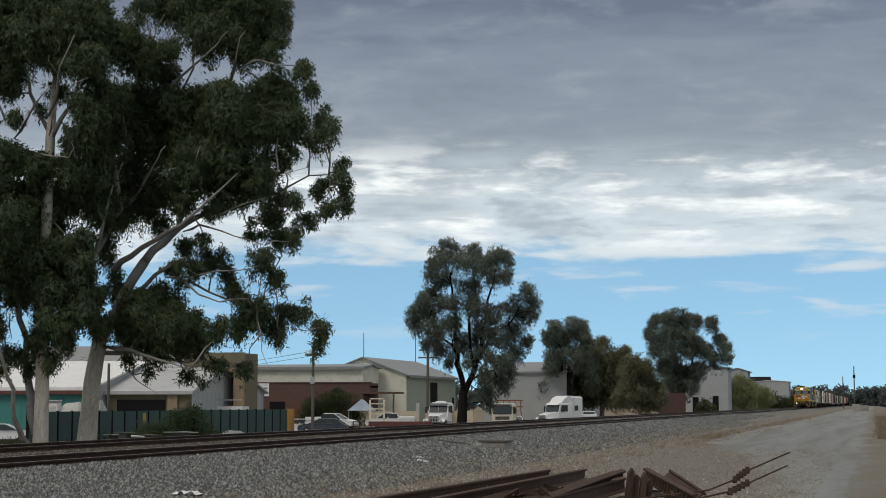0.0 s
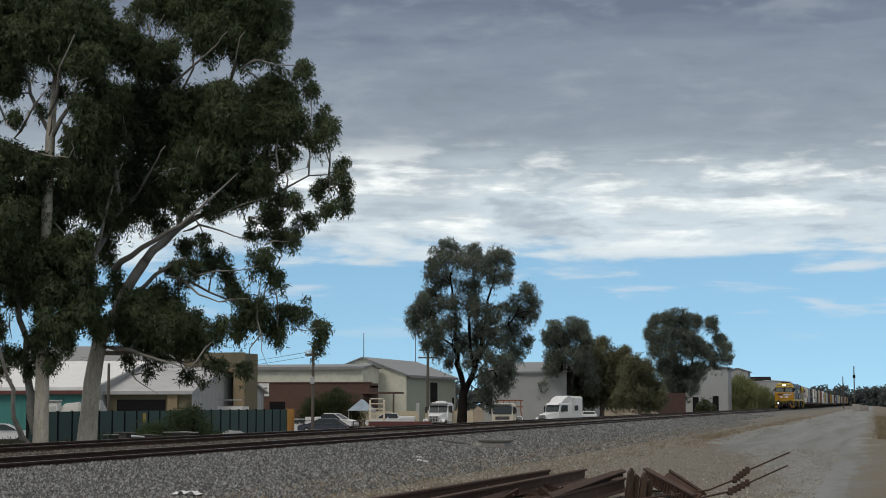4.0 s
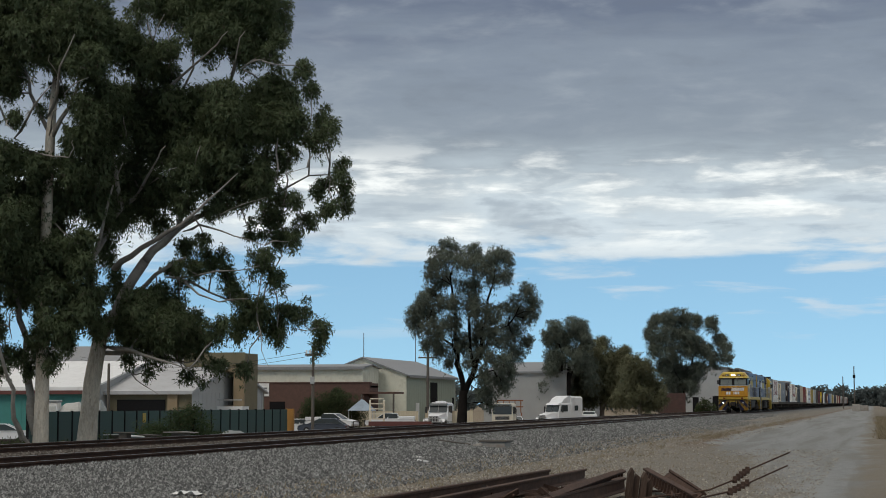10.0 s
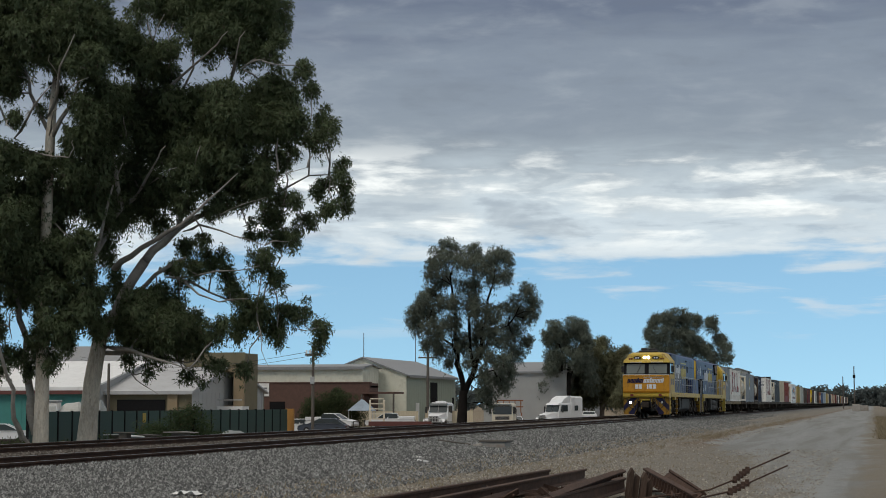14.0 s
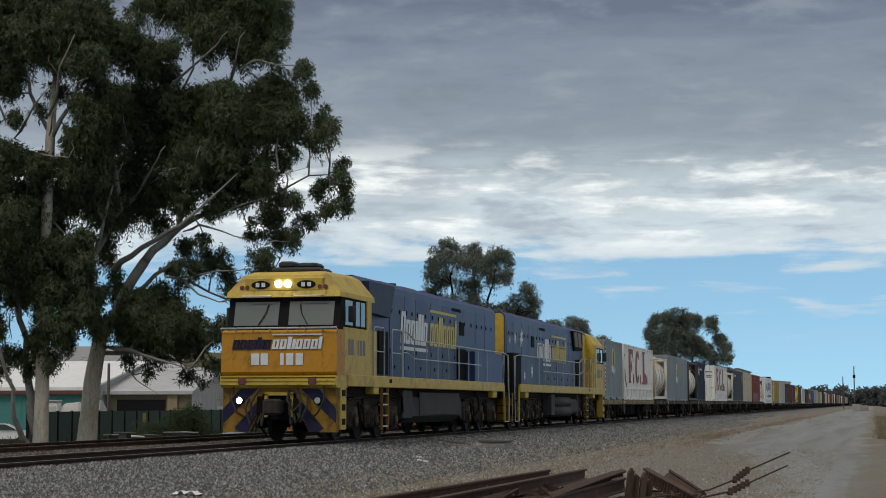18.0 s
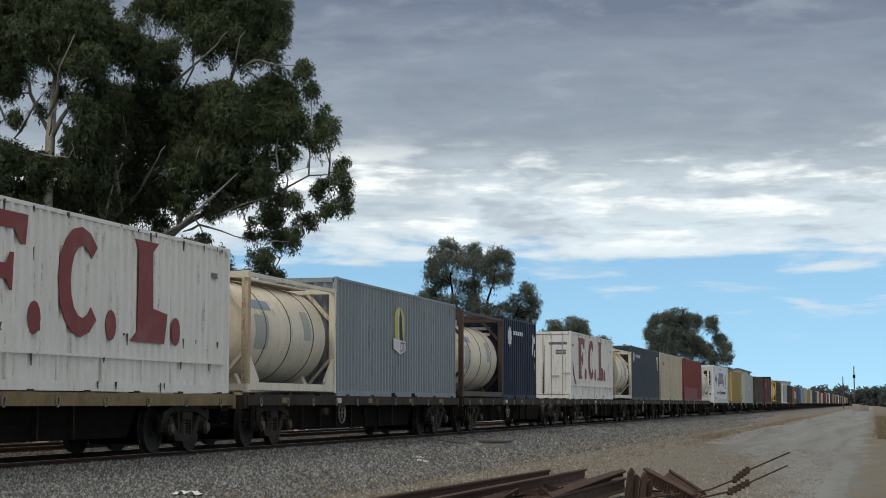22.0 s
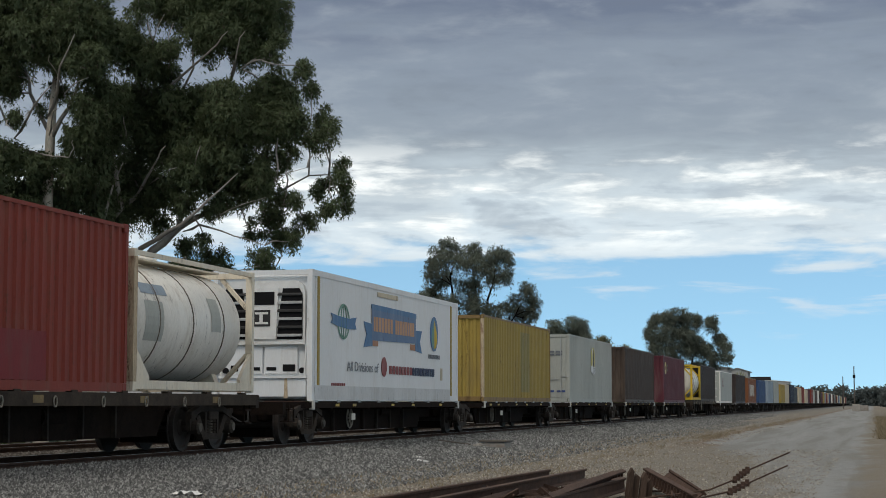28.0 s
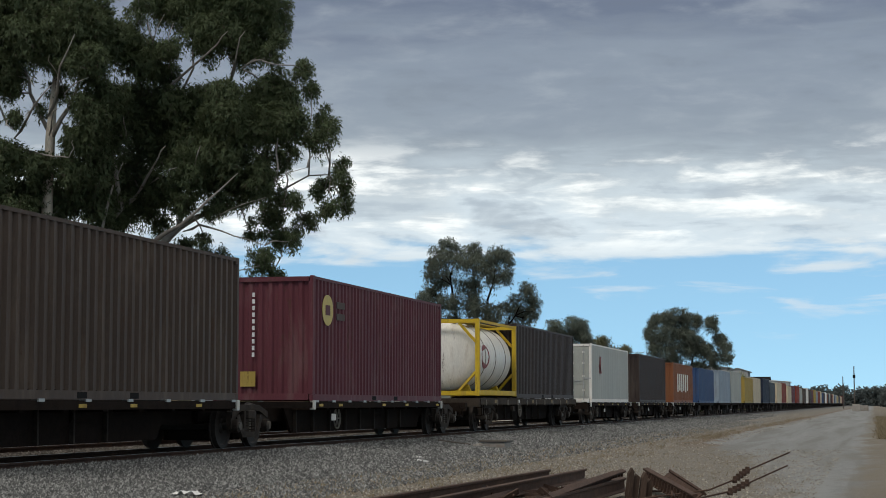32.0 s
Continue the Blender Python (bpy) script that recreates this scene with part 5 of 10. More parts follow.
# ------------------------------------------------------------------ locomotives
wall_intake = mat("dusty_intake", (0.17, 0.15, 0.13), 0.8, 0, 0.2, 4, 50, 0.1)


def loco_bogie(parent, y):
    """Three-axle bogie: deep side frames over axle boxes and coil springs, brake rigging, sand pipes and motors between the wheels."""
    b = part("bogie_frame", M().box(-0.85, 0.85, y - 2.3, y + 2.3, 0.62, 1.06, 0.05), under_m, parent)
    b.location.z = RAIL_Z
    # motor shapes, also added as dark fill against daylight between the wheels
    for a in (-1.2, 0.62, -0.62, 1.2):
        part("traction_motor", M().lathe([(y + a - 0.30, 0.06), (y + a - 0.28, 0.34), (y + a + 0.28, 0.34), (y + a + 0.30, 0.06)], "y", 12, (0, 0, 0.52)), under_m, b)
    for s in (-1, 1):
        f = M().prism([(y - 2.62, 0.72), (y - 2.50, 0.46), (y - 2.25, 0.46), (y - 2.15, 0.66), (y - 1.50, 0.66), (y - 1.20, 0.36), (y - 0.62, 0.36), (y - 0.38, 0.66),
                       (y + 0.38, 0.66), (y + 0.62, 0.36), (y + 1.20, 0.36), (y + 1.50, 0.66), (y + 2.15, 0.66), (y + 2.25, 0.46), (y + 2.50, 0.46), (y + 2.62, 0.72),
                       (y + 2.45, 0.96), (y + 1.3, 1.06), (y - 1.3, 1.06), (y - 2.45, 0.96)], "x", s * 1.02, s * 1.17)
        part("side_frame", f, bogie_m, b)
        part("frame_rib", M().box(min(s * 1.17, s * 1.20), max(s * 1.17, s * 1.20), y - 2.35, y + 2.35, 0.90, 0.95).box(min(s * 1.17, s * 1.20), max(s * 1.17, s * 1.20), y - 1.2, y - 0.62, 0.40, 0.45).box(min(s * 1.17, s * 1.20), max(s * 1.17, s * 1.20), y + 0.62, y + 1.2, 0.40, 0.45), bogie_m, b)
        for a in (-1.85, 0.0, 1.85):
            part("axle_box", M().box(min(s * 1.04, s * 1.27), max(s * 1.04, s * 1.27), y + a - 0.24, y + a + 0.24, 0.30, 0.74, 0.05).cyl((s * 1.25, y + a, 0.5), (s * 1.33, y + a, 0.5), 0.16, 14), bogie_m, b)
            part("axle_cap", M().cyl((s * 1.33, y + a, 0.5), (s * 1.35, y + a, 0.5), 0.09, 12), cap_m, b, "pale worn axle cap")
            for e in (-0.36, 0.36):
                part("spring", M().cyl((s * 1.14, y + a + e, 0.40), (s * 1.14, y + a + e, 0.84), 0.10, 10), cap_m if e > 0 else bogie_m, b)
            part("brake_block", M().prism([(y + a + 0.46, 0.22), (y + a + 0.62, 0.26), (y + a + 0.64, 0.74), (y + a + 0.48, 0.78)], "x", s * 0.70, s * 0.98), under_m, b)
        for a in (-0.92, 0.92):
            part("brake_cylinder", M().cyl((s * 1.19, y + a - 0.16, 0.78), (s * 1.19, y + a + 0.30, 0.82), 0.12, 12), bogie_m, b)
            part("brake_hanger", M().tube([(s * 1.22, y + a - 0.45, 0.95), (s * 1.24, y + a - 0.3, 0.5), (s * 1.24, y + a + 0.25, 0.30)], 0.035, 6), under_m, b)
            part("damper", M().cyl((s * 1.26, y + a + 0.05, 0.34), (s * 1.24, y + a - 0.10, 1.12), 0.045, 8), bogie_m, b)
        for e in (-2.52, 2.52):
            part("sand_pipe", M().tube([(s * 1.05, y + e, 1.02), (s * 1.10, y + e * 1.02, 0.70), (s * 0.92, y + e * 0.98, 0.30), (s * 0.80, y + e * 0.95, 0.12)], 0.028, 6), under_m, b)
        part("air_pipe", M().tube([(s * 1.22, y - 2.2, 1.02), (s * 1.25, y - 0.6, 1.10), (s * 1.25, y + 0.8, 1.08), (s * 1.22, y + 2.2, 1.00)], 0.022, 6), bogie_m, b)
    for a in (-1.85, 0.0, 1.85):
        wheelset(b, y + a, 0.51)
    return b


def slanted_words(parent, x, y0, y1, z0, h, widths, tall, material, label):
    """A row of leaning plain blocks in place of a painted name; the lean runs towards y1, and broad blocks have a slot."""
    unit = (y1 - y0) / sum(widths)
    sg = 1 if unit > 0 else -1
    a = y0
    for k, w in enumerate(widths):
        hh = h if k in tall else h * 0.76
        d, lean = w * unit * 0.86, 0.14 * hh * sg

        def quad(p, q, r, t):
            return [(a + d * p + lean * r, z0 + hh * r), (a + d * q + lean * r, z0 + hh * r), (a + d * q + lean * t, z0 + hh * t), (a + d * p + lean * t, z0 + hh * t)]
        m = M()
        if w < 0.8:
            m.prism(quad(0, 1, 0, 1), "x", x - 0.006, x + 0.004)
        else:
            for p in ((0, 0.36, 0.05, 0.95), (0.64, 1, 0.05, 0.95), (0.06, 0.94, 0.84, 1.0), (0.06, 0.94, 0.0, 0.16)):
                m.prism(quad(*p), "x", x - 0.006, x + 0.004 + 0.0005 * (p[0] == 0.06))
        part("name_block", m, material, parent, label)
        a += w * unit


def locomotive(u, reverse, label, Ln=22.0, bogies=(3.9, 18.0)):
    t = train_thing("locomotive", label, "locomotive", u + (Ln if reverse else 0.0), 0.0, "locomotives", 180.0 if reverse else 0.0)
    # underframe
    part("underframe", M().box(-1.25, 1.25, 0.5, Ln - 0.5, 0.98, 1.26), under_m, t)
    for s in (-1, 1):
        part("side_sill", M().box(min(s * 1.25, s * 1.47), max(s * 1.25, s * 1.47), 0.9, Ln - 1.35, 1.24, 1.53, 0.015), yellow_m, t, "yellow walkway edge")
    part("walkway", M().box(-1.25, 1.25, 3.0, Ln - 0.4, 1.26, 1.49), under_m, t)
    # nose: front face, waist and plough
    nose = M().prism([(0.10, 1.50), (0.0, 1.58), (0.05, 2.52), (0.12, 2.58), (0.55, 2.60), (2.9, 2.60), (2.9, 1.50)], "x", -1.45, 1.45)
    part("nose", nose, nose_m, t, "amber-yellow cab nose")
    part("anti_climber", M().prism([(0.06, 1.20), (-0.06, 1.30), (-0.06, 1.42), (0.10, 1.50), (0.9, 1.50), (0.9, 1.20)], "x", -1.45, 1.45), yellow_m, t, "yellow buffer beam")
    for zz in (1.27, 1.36, 1.45):
        part("beam_rib", M().box(-1.44, 1.44, -0.085, 0.0, zz, zz + 0.035), yellow_m, t)
    plough = M().prism([(-1.42, 1.2), (1.42, 1.2), (1.42, 0.15), (0.75, 0.15), (0.50, 0.62), (0.42, 1.05), (-0.42, 1.05), (-0.50, 0.62), (-0.75, 0.15), (-1.42, 0.15)], "y", 0.10, 0.30)
    part("plough", plough, plough_m, t, "yellow plough with dark diagonal stripes")
    for s in (-1, 1):
        part("plough_stripe", M().prism([(s * 0.55, 1.18), (s * 0.98, 1.18), (s * 1.42, 0.70), (s * 1.42, 0.36)], "y", 0.088, 0.10), stripe_m, t, "dark blue diagonal stripe")
        part("plough_stripe", M().prism([(s * 0.50, 0.66), (s * 0.52, 0.92), (s * 1.12, 0.24), (s * 0.98, 0.16), (s * 0.78, 0.16)], "y", 0.088, 0.10), stripe_m, t)
        part("cab_step", M().box(min(s * 1.15, s * 1.46), max(s * 1.15, s * 1.46), 0.34, 0.80, 0.20, 1.2, 0.02), yellow_m, t)
        for zz in (0.32, 0.66, 1.0):
            part("step_hole", M().box(min(s * 1.40, s * 1.468), max(s * 1.40, s * 1.468), 0.42, 0.70, zz, zz + 0.15), dark_m, t)
        dl = part("ditch_light", M().cyl((s * 0.98, 0.02, 0.90), (s * 0.98, 0.14, 0.90), 0.10, 14), dark_m, t, "round ditch light housing")
        part("lens", M().cyl((s * 0.98, 0.012, 0.90), (s * 0.98, 0.022, 0.90), 0.075, 14), lamp_m if s < 0 else galv_m, dl)
        part("marker_light", M().box(s * 0.88 - 0.10, s * 0.88 + 0.10, -0.10, -0.04, 1.27, 1.43, 0.02), red_lens, t, "dark red marker lens")
        part("hose", M().tube([(s * 0.45, -0.02, 1.18), (s * 0.62, -0.14, 0.85), (s * 0.60, -0.15, 0.5), (s * 0.48, -0.08, 0.36), (s * 0.40, 0.0, 0.6)], 0.03, 6), black_m, t)
        part("hose", M().tube([(s * 1.12, 0.05, 1.25), (s * 1.18, -0.05, 0.95), (s * 1.02, -0.06, 0.62), (s * 0.85, 0.05, 0.50)], 0.025, 6), black_m, t)
    for x0, x1, z0, z1 in ((-0.75, -0.55, 0.95, 0.4), (-0.3, -0.42, 0.9, 0.35), (0.3, 0.44, 0.92, 0.38), (0.72, 0.5, 1.0, 0.45), (0.25, 0.6, 1.15, 0.7)):
        part("hose", M().tube([(x0, 0.06, z0), (x0 * 1.05, -0.08, z0 - 0.25), ((x0 + x1) / 2, -0.12, z1 - 0.05), (x1, -0.02, z1 + 0.15)], 0.032, 6), black_m, t)
    part("gear_box", M().box(-0.55, -0.36, 0.03, 0.10, 0.55, 1.0, 0.02), under_m, t)
    part("gear_box", M().box(0.36, 0.55, 0.03, 0.10, 0.5, 0.95, 0.02), under_m, t)
    part("coupler", M().box(-0.14, 0.14, -0.35, 0.4, 0.60, 0.90, 0.03).box(-0.22, 0.22, -0.5, -0.24, 0.56, 0.94, 0.05), bogie_m, t)
    part("coupler_pocket", M().box(-0.42, 0.42, 0.20, 0.29, 0.45, 1.05), dark_m, t)
    part("coupler_frame", M().box(-0.36, 0.36, 0.06, 0.12, 1.02, 1.10).box(-0.36, -0.28, 0.06, 0.12, 0.5, 1.05).box(0.28, 0.36, 0.06, 0.12, 0.5, 1.05), yellow_m, t)
    # name blocks and number bars on the nose
    for x0, x1, widths, tall, material, lab in ((-1.17, -0.20, (1, 1, 0.95, 0.5, 0.62, 0.5, 0.95), (4,), stripe_m, "dark blue leaning block"), (-0.17, 1.08, (1, 1, 0.6, 0.5, 1, 1, 1, 0.5), (2, 7), letter_white, "white leaning block")):
        u, a = (x1 - x0) / sum(widths), x0
        for k, w in enumerate(widths):
            d, hh = w * u * 0.84, 0.29 if k in tall else 0.23
            m = M()
            for p, q in (((0, 1),) if w < 0.8 else ((0, 0.38), (0.62, 1))):
                m.prism([(a + d * p, 2.12), (a + d * q, 2.12), (a + d * q + 0.05, 2.12 + hh), (a + d * p + 0.05, 2.12 + hh)], "y", -0.004, 0.03)
            if w >= 0.8:
                for z0, z1 in ((2.12, 2.165), (2.12 + hh - 0.045, 2.12 + hh)):
                    m.box(a + d * 0.2 + 0.03, a + d * 0.85 + 0.03, -0.005, 0.029, z0, z1)
            part("name_block", m, material, t, lab)
            a += w * u
    part("name_rule", M().box(-0.15, 1.08, -0.002, 0.03, 2.45, 2.48), letter_white, t)
    for x0, w in ((-0.68, 0.20), (-0.44, 0.18), (0.05, 0.09), (0.20, 0.18), (0.44, 0.18)):
        part("number_bar", M().box(x0, x0 + w, -0.006, 0.02, 1.74, 2.02), letter_white, t, "pale number bar")
    # windscreen band
    part("cab_wall", M().prism([(0.30, 2.58), (0.52, 3.40), (2.9, 3.40), (2.9, 2.58)], "x", -1.42, 1.42), dark_m, t, "black window band")
    for s in (-1, 1):
        a, b = sorted((s * 0.13, s * 1.26))
        ws = M().add([(a, 0.318, 2.70), (b, 0.318, 2.70), (b, 0.468, 3.28), (a, 0.468, 3.28), (a, 0.34, 2.70), (b, 0.34, 2.70), (b, 0.49, 3.28), (a, 0.49, 3.28)],
                     [(0, 1, 2, 3), (7, 6, 5, 4), (0, 4, 5, 1), (1, 5, 6, 2), (2, 6, 7, 3), (3, 7, 4, 0)])
        w = part("windscreen", ws, glass_m, t, "grey-green windscreen pane")
        part("wiper", M().tube([(s * 0.62, 0.30, 2.72), (s * 0.45, 0.36, 3.0), (s * 0.40, 0.42, 3.22)], 0.014, 5), black_m, w)
        part("brow_rail", M().tube([(s * 0.30, 0.30, 3.42), (s * 0.32, 0.18, 3.40), (s * 0.98, 0.18, 3.40), (s * 1.0, 0.30, 3.42)], 0.018, 5), white_m, t)
        # side of the cab
        part("cab_side", M().box(min(s * 1.40, s * 1.455), max(s * 1.40, s * 1.455), 0.62, 2.92, 1.50, 2.66), yellow_m, t, "yellow cab side")
        part("pillar", M().box(min(s * 1.40, s * 1.455), max(s * 1.40, s * 1.455), 2.55, 2.92, 2.66, 3.40), yellow_m, t)
        part("side_window", M().box(min(s * 1.41, s * 1.435), max(s * 1.41, s * 1.435), 0.75, 1.35, 2.72, 3.32), glass_m, t)
        sw = part("side_window", M().box(min(s * 1.41, s * 1.435), max(s * 1.41, s * 1.435), 1.62, 2.42, 2.72, 3.32), glass_m, t)
        part("window_bar", M().box(min(s * 1.43, s * 1.445), max(s * 1.43, s * 1.445), 1.98, 2.04, 2.72, 3.32), black_m, sw)
        part("mirror", M().box(min(s * 1.47, s * 1.66), max(s * 1.47, s * 1.66), 0.86, 0.92, 2.78, 3.18, 0.02), black_m, t)
        for y0, w in ((0.95, 0.17), (1.20, 0.17), (1.72, 0.08), (1.90, 0.18), (2.17, 0.19)):
            part("side_number", M().box(min(s * 1.455, s * 1.462), max(s * 1.455, s * 1.462), y0, y0 + w, 2.0, 2.38), letter_grey, t, "grey number bar")
        part("cab_door", M().box(min(s * 1.06, s * 1.40), max(s * 1.06, s * 1.40), 2.92, 3.62, 1.50, 2.68, 0.02), yellow_m, t, "yellow door panel behind the cab")
    part("handrail", M().tube([(-1.46, 0.10, 2.50), (-1.46, -0.02, 2.62), (1.46, -0.02, 2.62), (1.46, 0.10, 2.50)], 0.022, 6), galv_m, t)
    hr = M()
    for x in (-1.1, -0.66, -0.22, 0.22, 0.66, 1.1):
        hr.cyl((x, -0.02, 2.62), (x, 0.10, 2.52), 0.016, 5)
    part("handrail_post", hr, galv_m, t)
    # cab roof with the lamp panel
    roof = M().loft([[(-1.45, 0.30, 3.38), (1.45, 0.30, 3.38), (1.45, 3.25, 3.38), (-1.45, 3.25, 3.38)],
                     [(-1.43, 0.34, 3.50), (1.43, 0.34, 3.50), (1.43, 3.25, 3.50), (-1.43, 3.25, 3.50)],
                     [(-1.08, 0.50, 3.92), (1.08, 0.50, 3.92), (1.08, 3.15, 3.95), (-1.08, 3.15, 3.95)],
                     [(-0.90, 0.75, 4.02), (0.90, 0.75, 4.02), (0.90, 3.05, 4.06), (-0.90, 3.05, 4.06)]])
    part("cab_roof", roof, yellow_m, t, "yellow domed cab roof")
    part("lamp_panel", M().box(-1.0, 1.0, 0.34, 0.6, 3.52, 3.86, 0.03), yellow_m, t)
    for s in (-1, 1):
        part("number_board", M().prism([(s * 0.58 + 0.24 * math.cos(2 * math.pi * k / 14), 3.68 + 0.10 * math.sin(2 * math.pi * k / 14)) for k in range(14)], "y", 0.325, 0.345), dark_m, t, "dark oval number board")
        for xo in (-0.12, 0.03):
            part("board_bar", M().box(s * 0.58 + xo, s * 0.58 + xo + 0.09, 0.315, 0.326, 3.63, 3.73), letter_white, t)
        part("headlight", M().cyl((s * 0.118, 0.28, 3.70), (s * 0.118, 0.36, 3.70), 0.088, 18), lamp_m, t, "lit round headlight")
        for k in (0.92, 1.06):
            part("marker_lamp", M().cyl((s * k, 0.33, 3.62), (s * k, 0.36, 3.62), 0.055, 12), red_lens, t)
    part("roof_aerial", M().box(-0.62, 0.62, 1.2, 2.3, 4.03, 4.17, 0.05).box(-0.48, -0.08, 1.3, 2.1, 4.16, 4.33, 0.05).box(0.02, 0.50, 1.35, 2.0, 4.16, 4.29, 0.05), black_m, t, "black roof equipment box")
    # long hood
    hood = [(-1.02, 1.49), (1.02, 1.49), (1.02, 3.98), (0.90, 4.10), (-0.90, 4.10), (-1.02, 3.98)]
    part("hood", M().prism(hood, "y", 3.05, Ln - 0.76), lblue_m, t, "blue engine hood")
    for s in (-1, 1):
        # bulging air intake behind the cab, access doors and louvres
        di = 0.0 if s > 0 else 0.95
        part("air_intake", M().prism([(3.55 + di, 3.17), (5.60 + di, 3.12), (6.05 + di, 3.98), (3.55 + di, 3.98)], "x", s * 1.0, s * (1.20 if s > 0 else 1.12)), ldark_m if s > 0 else dark_m, t, "dark air intake housing")
        if s < 0:
            part("cab_panel", M().box(-1.43, -1.05, 2.90, 3.28, 1.50, 3.40, 0.015), yellow_m, t, "yellow panel behind the cab window")
            part("cab_bulkhead", M().box(-1.07, -0.60, 3.26, 4.05, 1.50, 3.90, 0.02), yellow_m, t, "yellow wall behind the cab")
        if s < 0:
            for k in (0, 1):
                part("intake_grille", M().prism([(4.75 + 0.95 * k, 3.30), (5.5 + 0.95 * k, 3.30), (5.8 + 0.95 * k, 3.92), (5.0 + 0.95 * k, 3.92)], "x", s * 1.12, s * 1.135), wall_intake, t, "dusty brown intake grille")
        yd = 6.1
        k = 0
        while yd < Ln - 2.0:
            wd = (1.55, 1.2, 1.75, 1.4)[k % 4]
            part("hood_door", M().box(min(s * 1.02, s * 1.034), max(s * 1.02, s * 1.034), yd, min(yd + wd - 0.03, Ln - 0.9), 1.60, 3.80), lblue_m, t)
            part("door_catch", M().box(min(s * 1.034, s * 1.05), max(s * 1.034, s * 1.05), yd + 0.15, yd + 0.22, 3.30, 3.42), dark_m, t)
            part("door_catch", M().box(min(s * 1.034, s * 1.05), max(s * 1.034, s * 1.05), yd + wd * 0.62, yd + wd * 0.62 + 0.07, 3.30, 3.42), dark_m, t)
            part("door_catch", M().box(min(s * 1.034, s * 1.05), max(s * 1.034, s * 1.05), yd + wd * 0.3, yd + wd * 0.3 + 0.06, 1.78, 1.88), dark_m, t)
            part("hinge", M().box(min(s * 1.034, s * 1.048), max(s * 1.034, s * 1.048), yd + 0.02, yd + 0.06, 2.2, 2.32), dark_m, t)
            yd += wd
            k += 1
        part("roof_slot", M().box(min(s * 1.02, s * 1.045), max(s * 1.02, s * 1.045), 13.2, 14.4, 3.70, 3.80), dark_m, t)
        g0 = 14.25 if s > 0 else 15.42
        part("grille", M().box(min(s * 1.03, s * 1.05), max(s * 1.03, s * 1.05), g0, g0 + 0.62, 2.98, 3.40), dark_m, t, "small dark window grille")
        part("grille", M().box(min(s * 1.03, s * 1.06), max(s * 1.03, s * 1.06), 4.95, 5.85, 1.6, 2.75), dark_m, t, "dark mesh grille")
        if s > 0:
            part("grille", M().box(1.03, 1.07, 13.9, 15.05, 1.6, 2.55), dark_m, t, "dark louvred opening")
            part("equipment_box", M().box(1.02, 1.36, 15.05, 19.3, 1.52, 2.50, 0.02), lblue_m, t, "blue equipment box on the walkway")
            w0, w1, g1, g2 = 7.15, 10.15, 10.4, 13.75
        else:
            part("grille", M().box(-1.40, -1.03, 19.75, 21.3, 1.25, 2.62), dark_m, t, "black louvred equipment box")
            part("equipment_box", M().box(-1.36, -1.02, 15.2, 19.75, 1.52, 2.55, 0.02), lblue_m, t, "blue equipment box on the walkway")
            w0, w1, g1, g2 = 14.90, 11.95, 11.75, 8.35
        slanted_words(t, s * 1.045, w0, w1, 2.50, 0.90, (1, 1, 0.95, 0.5, 0.62, 0.5, 0.95), (0, 4, 5) if s > 0 else (3, 4, 5), letter_white, "white leaning block shape")
        slanted_words(t, s * 1.045, g1, g2, 2.52, 0.90, (1, 1, 0.6, 0.5, 1, 1, 1, 0.5), (2, 3, 7), letter_gold, "gold leaning block shape")
        part("name_rule", M().box(min(s * 1.035, s * 1.05), max(s * 1.035, s * 1.05), min(w0, w1), max(w0, w1), 2.32, 2.42), letter_white, t, "white rule")
        part("name_rule", M().box(min(s * 1.035, s * 1.05), max(s * 1.035, s * 1.05), min(g1, g2), max(g1, g2), 3.52, 3.60), letter_gold, t, "gold rule")
        if s < 0:
            for (y, z, r, xx) in ((18.0, 3.25, 0.33, 1.06), (19.15, 3.20, 0.21, 1.06), (20.1, 3.10, 0.12, 1.06), (17.6, 2.02, 0.23, 1.38), (19.0, 1.82, 0.16, 1.38)):
                st = []
                for k in range(14):
                    rr = r if k % 2 == 0 else r * 0.42
                    st.append((y + rr * math.sin(math.pi * k / 7), z + rr * 1.15 * math.cos(math.pi * k / 7)))
                part("star", M().prism(st, "x", s * (xx - 0.03), s * xx), letter_white, t, "white painted seven-pointed star")
            for zt in (0.52, 0.90):
                part("air_tank", M().lathe([(9.1, 0.02), (9.12, 0.12), (9.22, 0.20), (12.78, 0.20), (12.88, 0.12), (12.9, 0.02)], "y", 16, (-1.24, 0, zt)), tank_grey, t, "grey air reservoir", flat=False)
            part("battery_box", M().box(-1.42, -1.05, 13.1, 13.85, 0.36, 1.18, 0.02), tank_grey, t)
        else:
            part("tank_panel", M().box(1.30, 1.33, 8.2, 13.0, 0.50, 1.14, 0.01), tank_grey, t)
            part("battery_box", M().box(1.05, 1.36, 6.3, 7.3, 0.42, 1.18, 0.02), tank_grey, t)
        # rails along the walkway
        xr = s * 1.43
        r = M().tube([(xr, 6.05, 1.55), (xr, 6.05, 2.76), (xr, 6.5, 2.76), (xr, 7.2, 2.58), (xr, 15.6, 2.56), (xr, Ln - 1.3, 2.56), (xr, Ln - 0.6, 2.50), (xr, Ln - 0.5, 1.3)], 0.021, 6)
        part("handrail", r, galv_m, t, "grey tubular handrail")
        part("handrail", M().tube([(xr, 6.05, 2.2), (xr, 6.5, 2.2), (xr, 7.2, 2.06), (xr, 15.6, 2.06)], 0.017, 6), galv_m, t)
        st1 = None
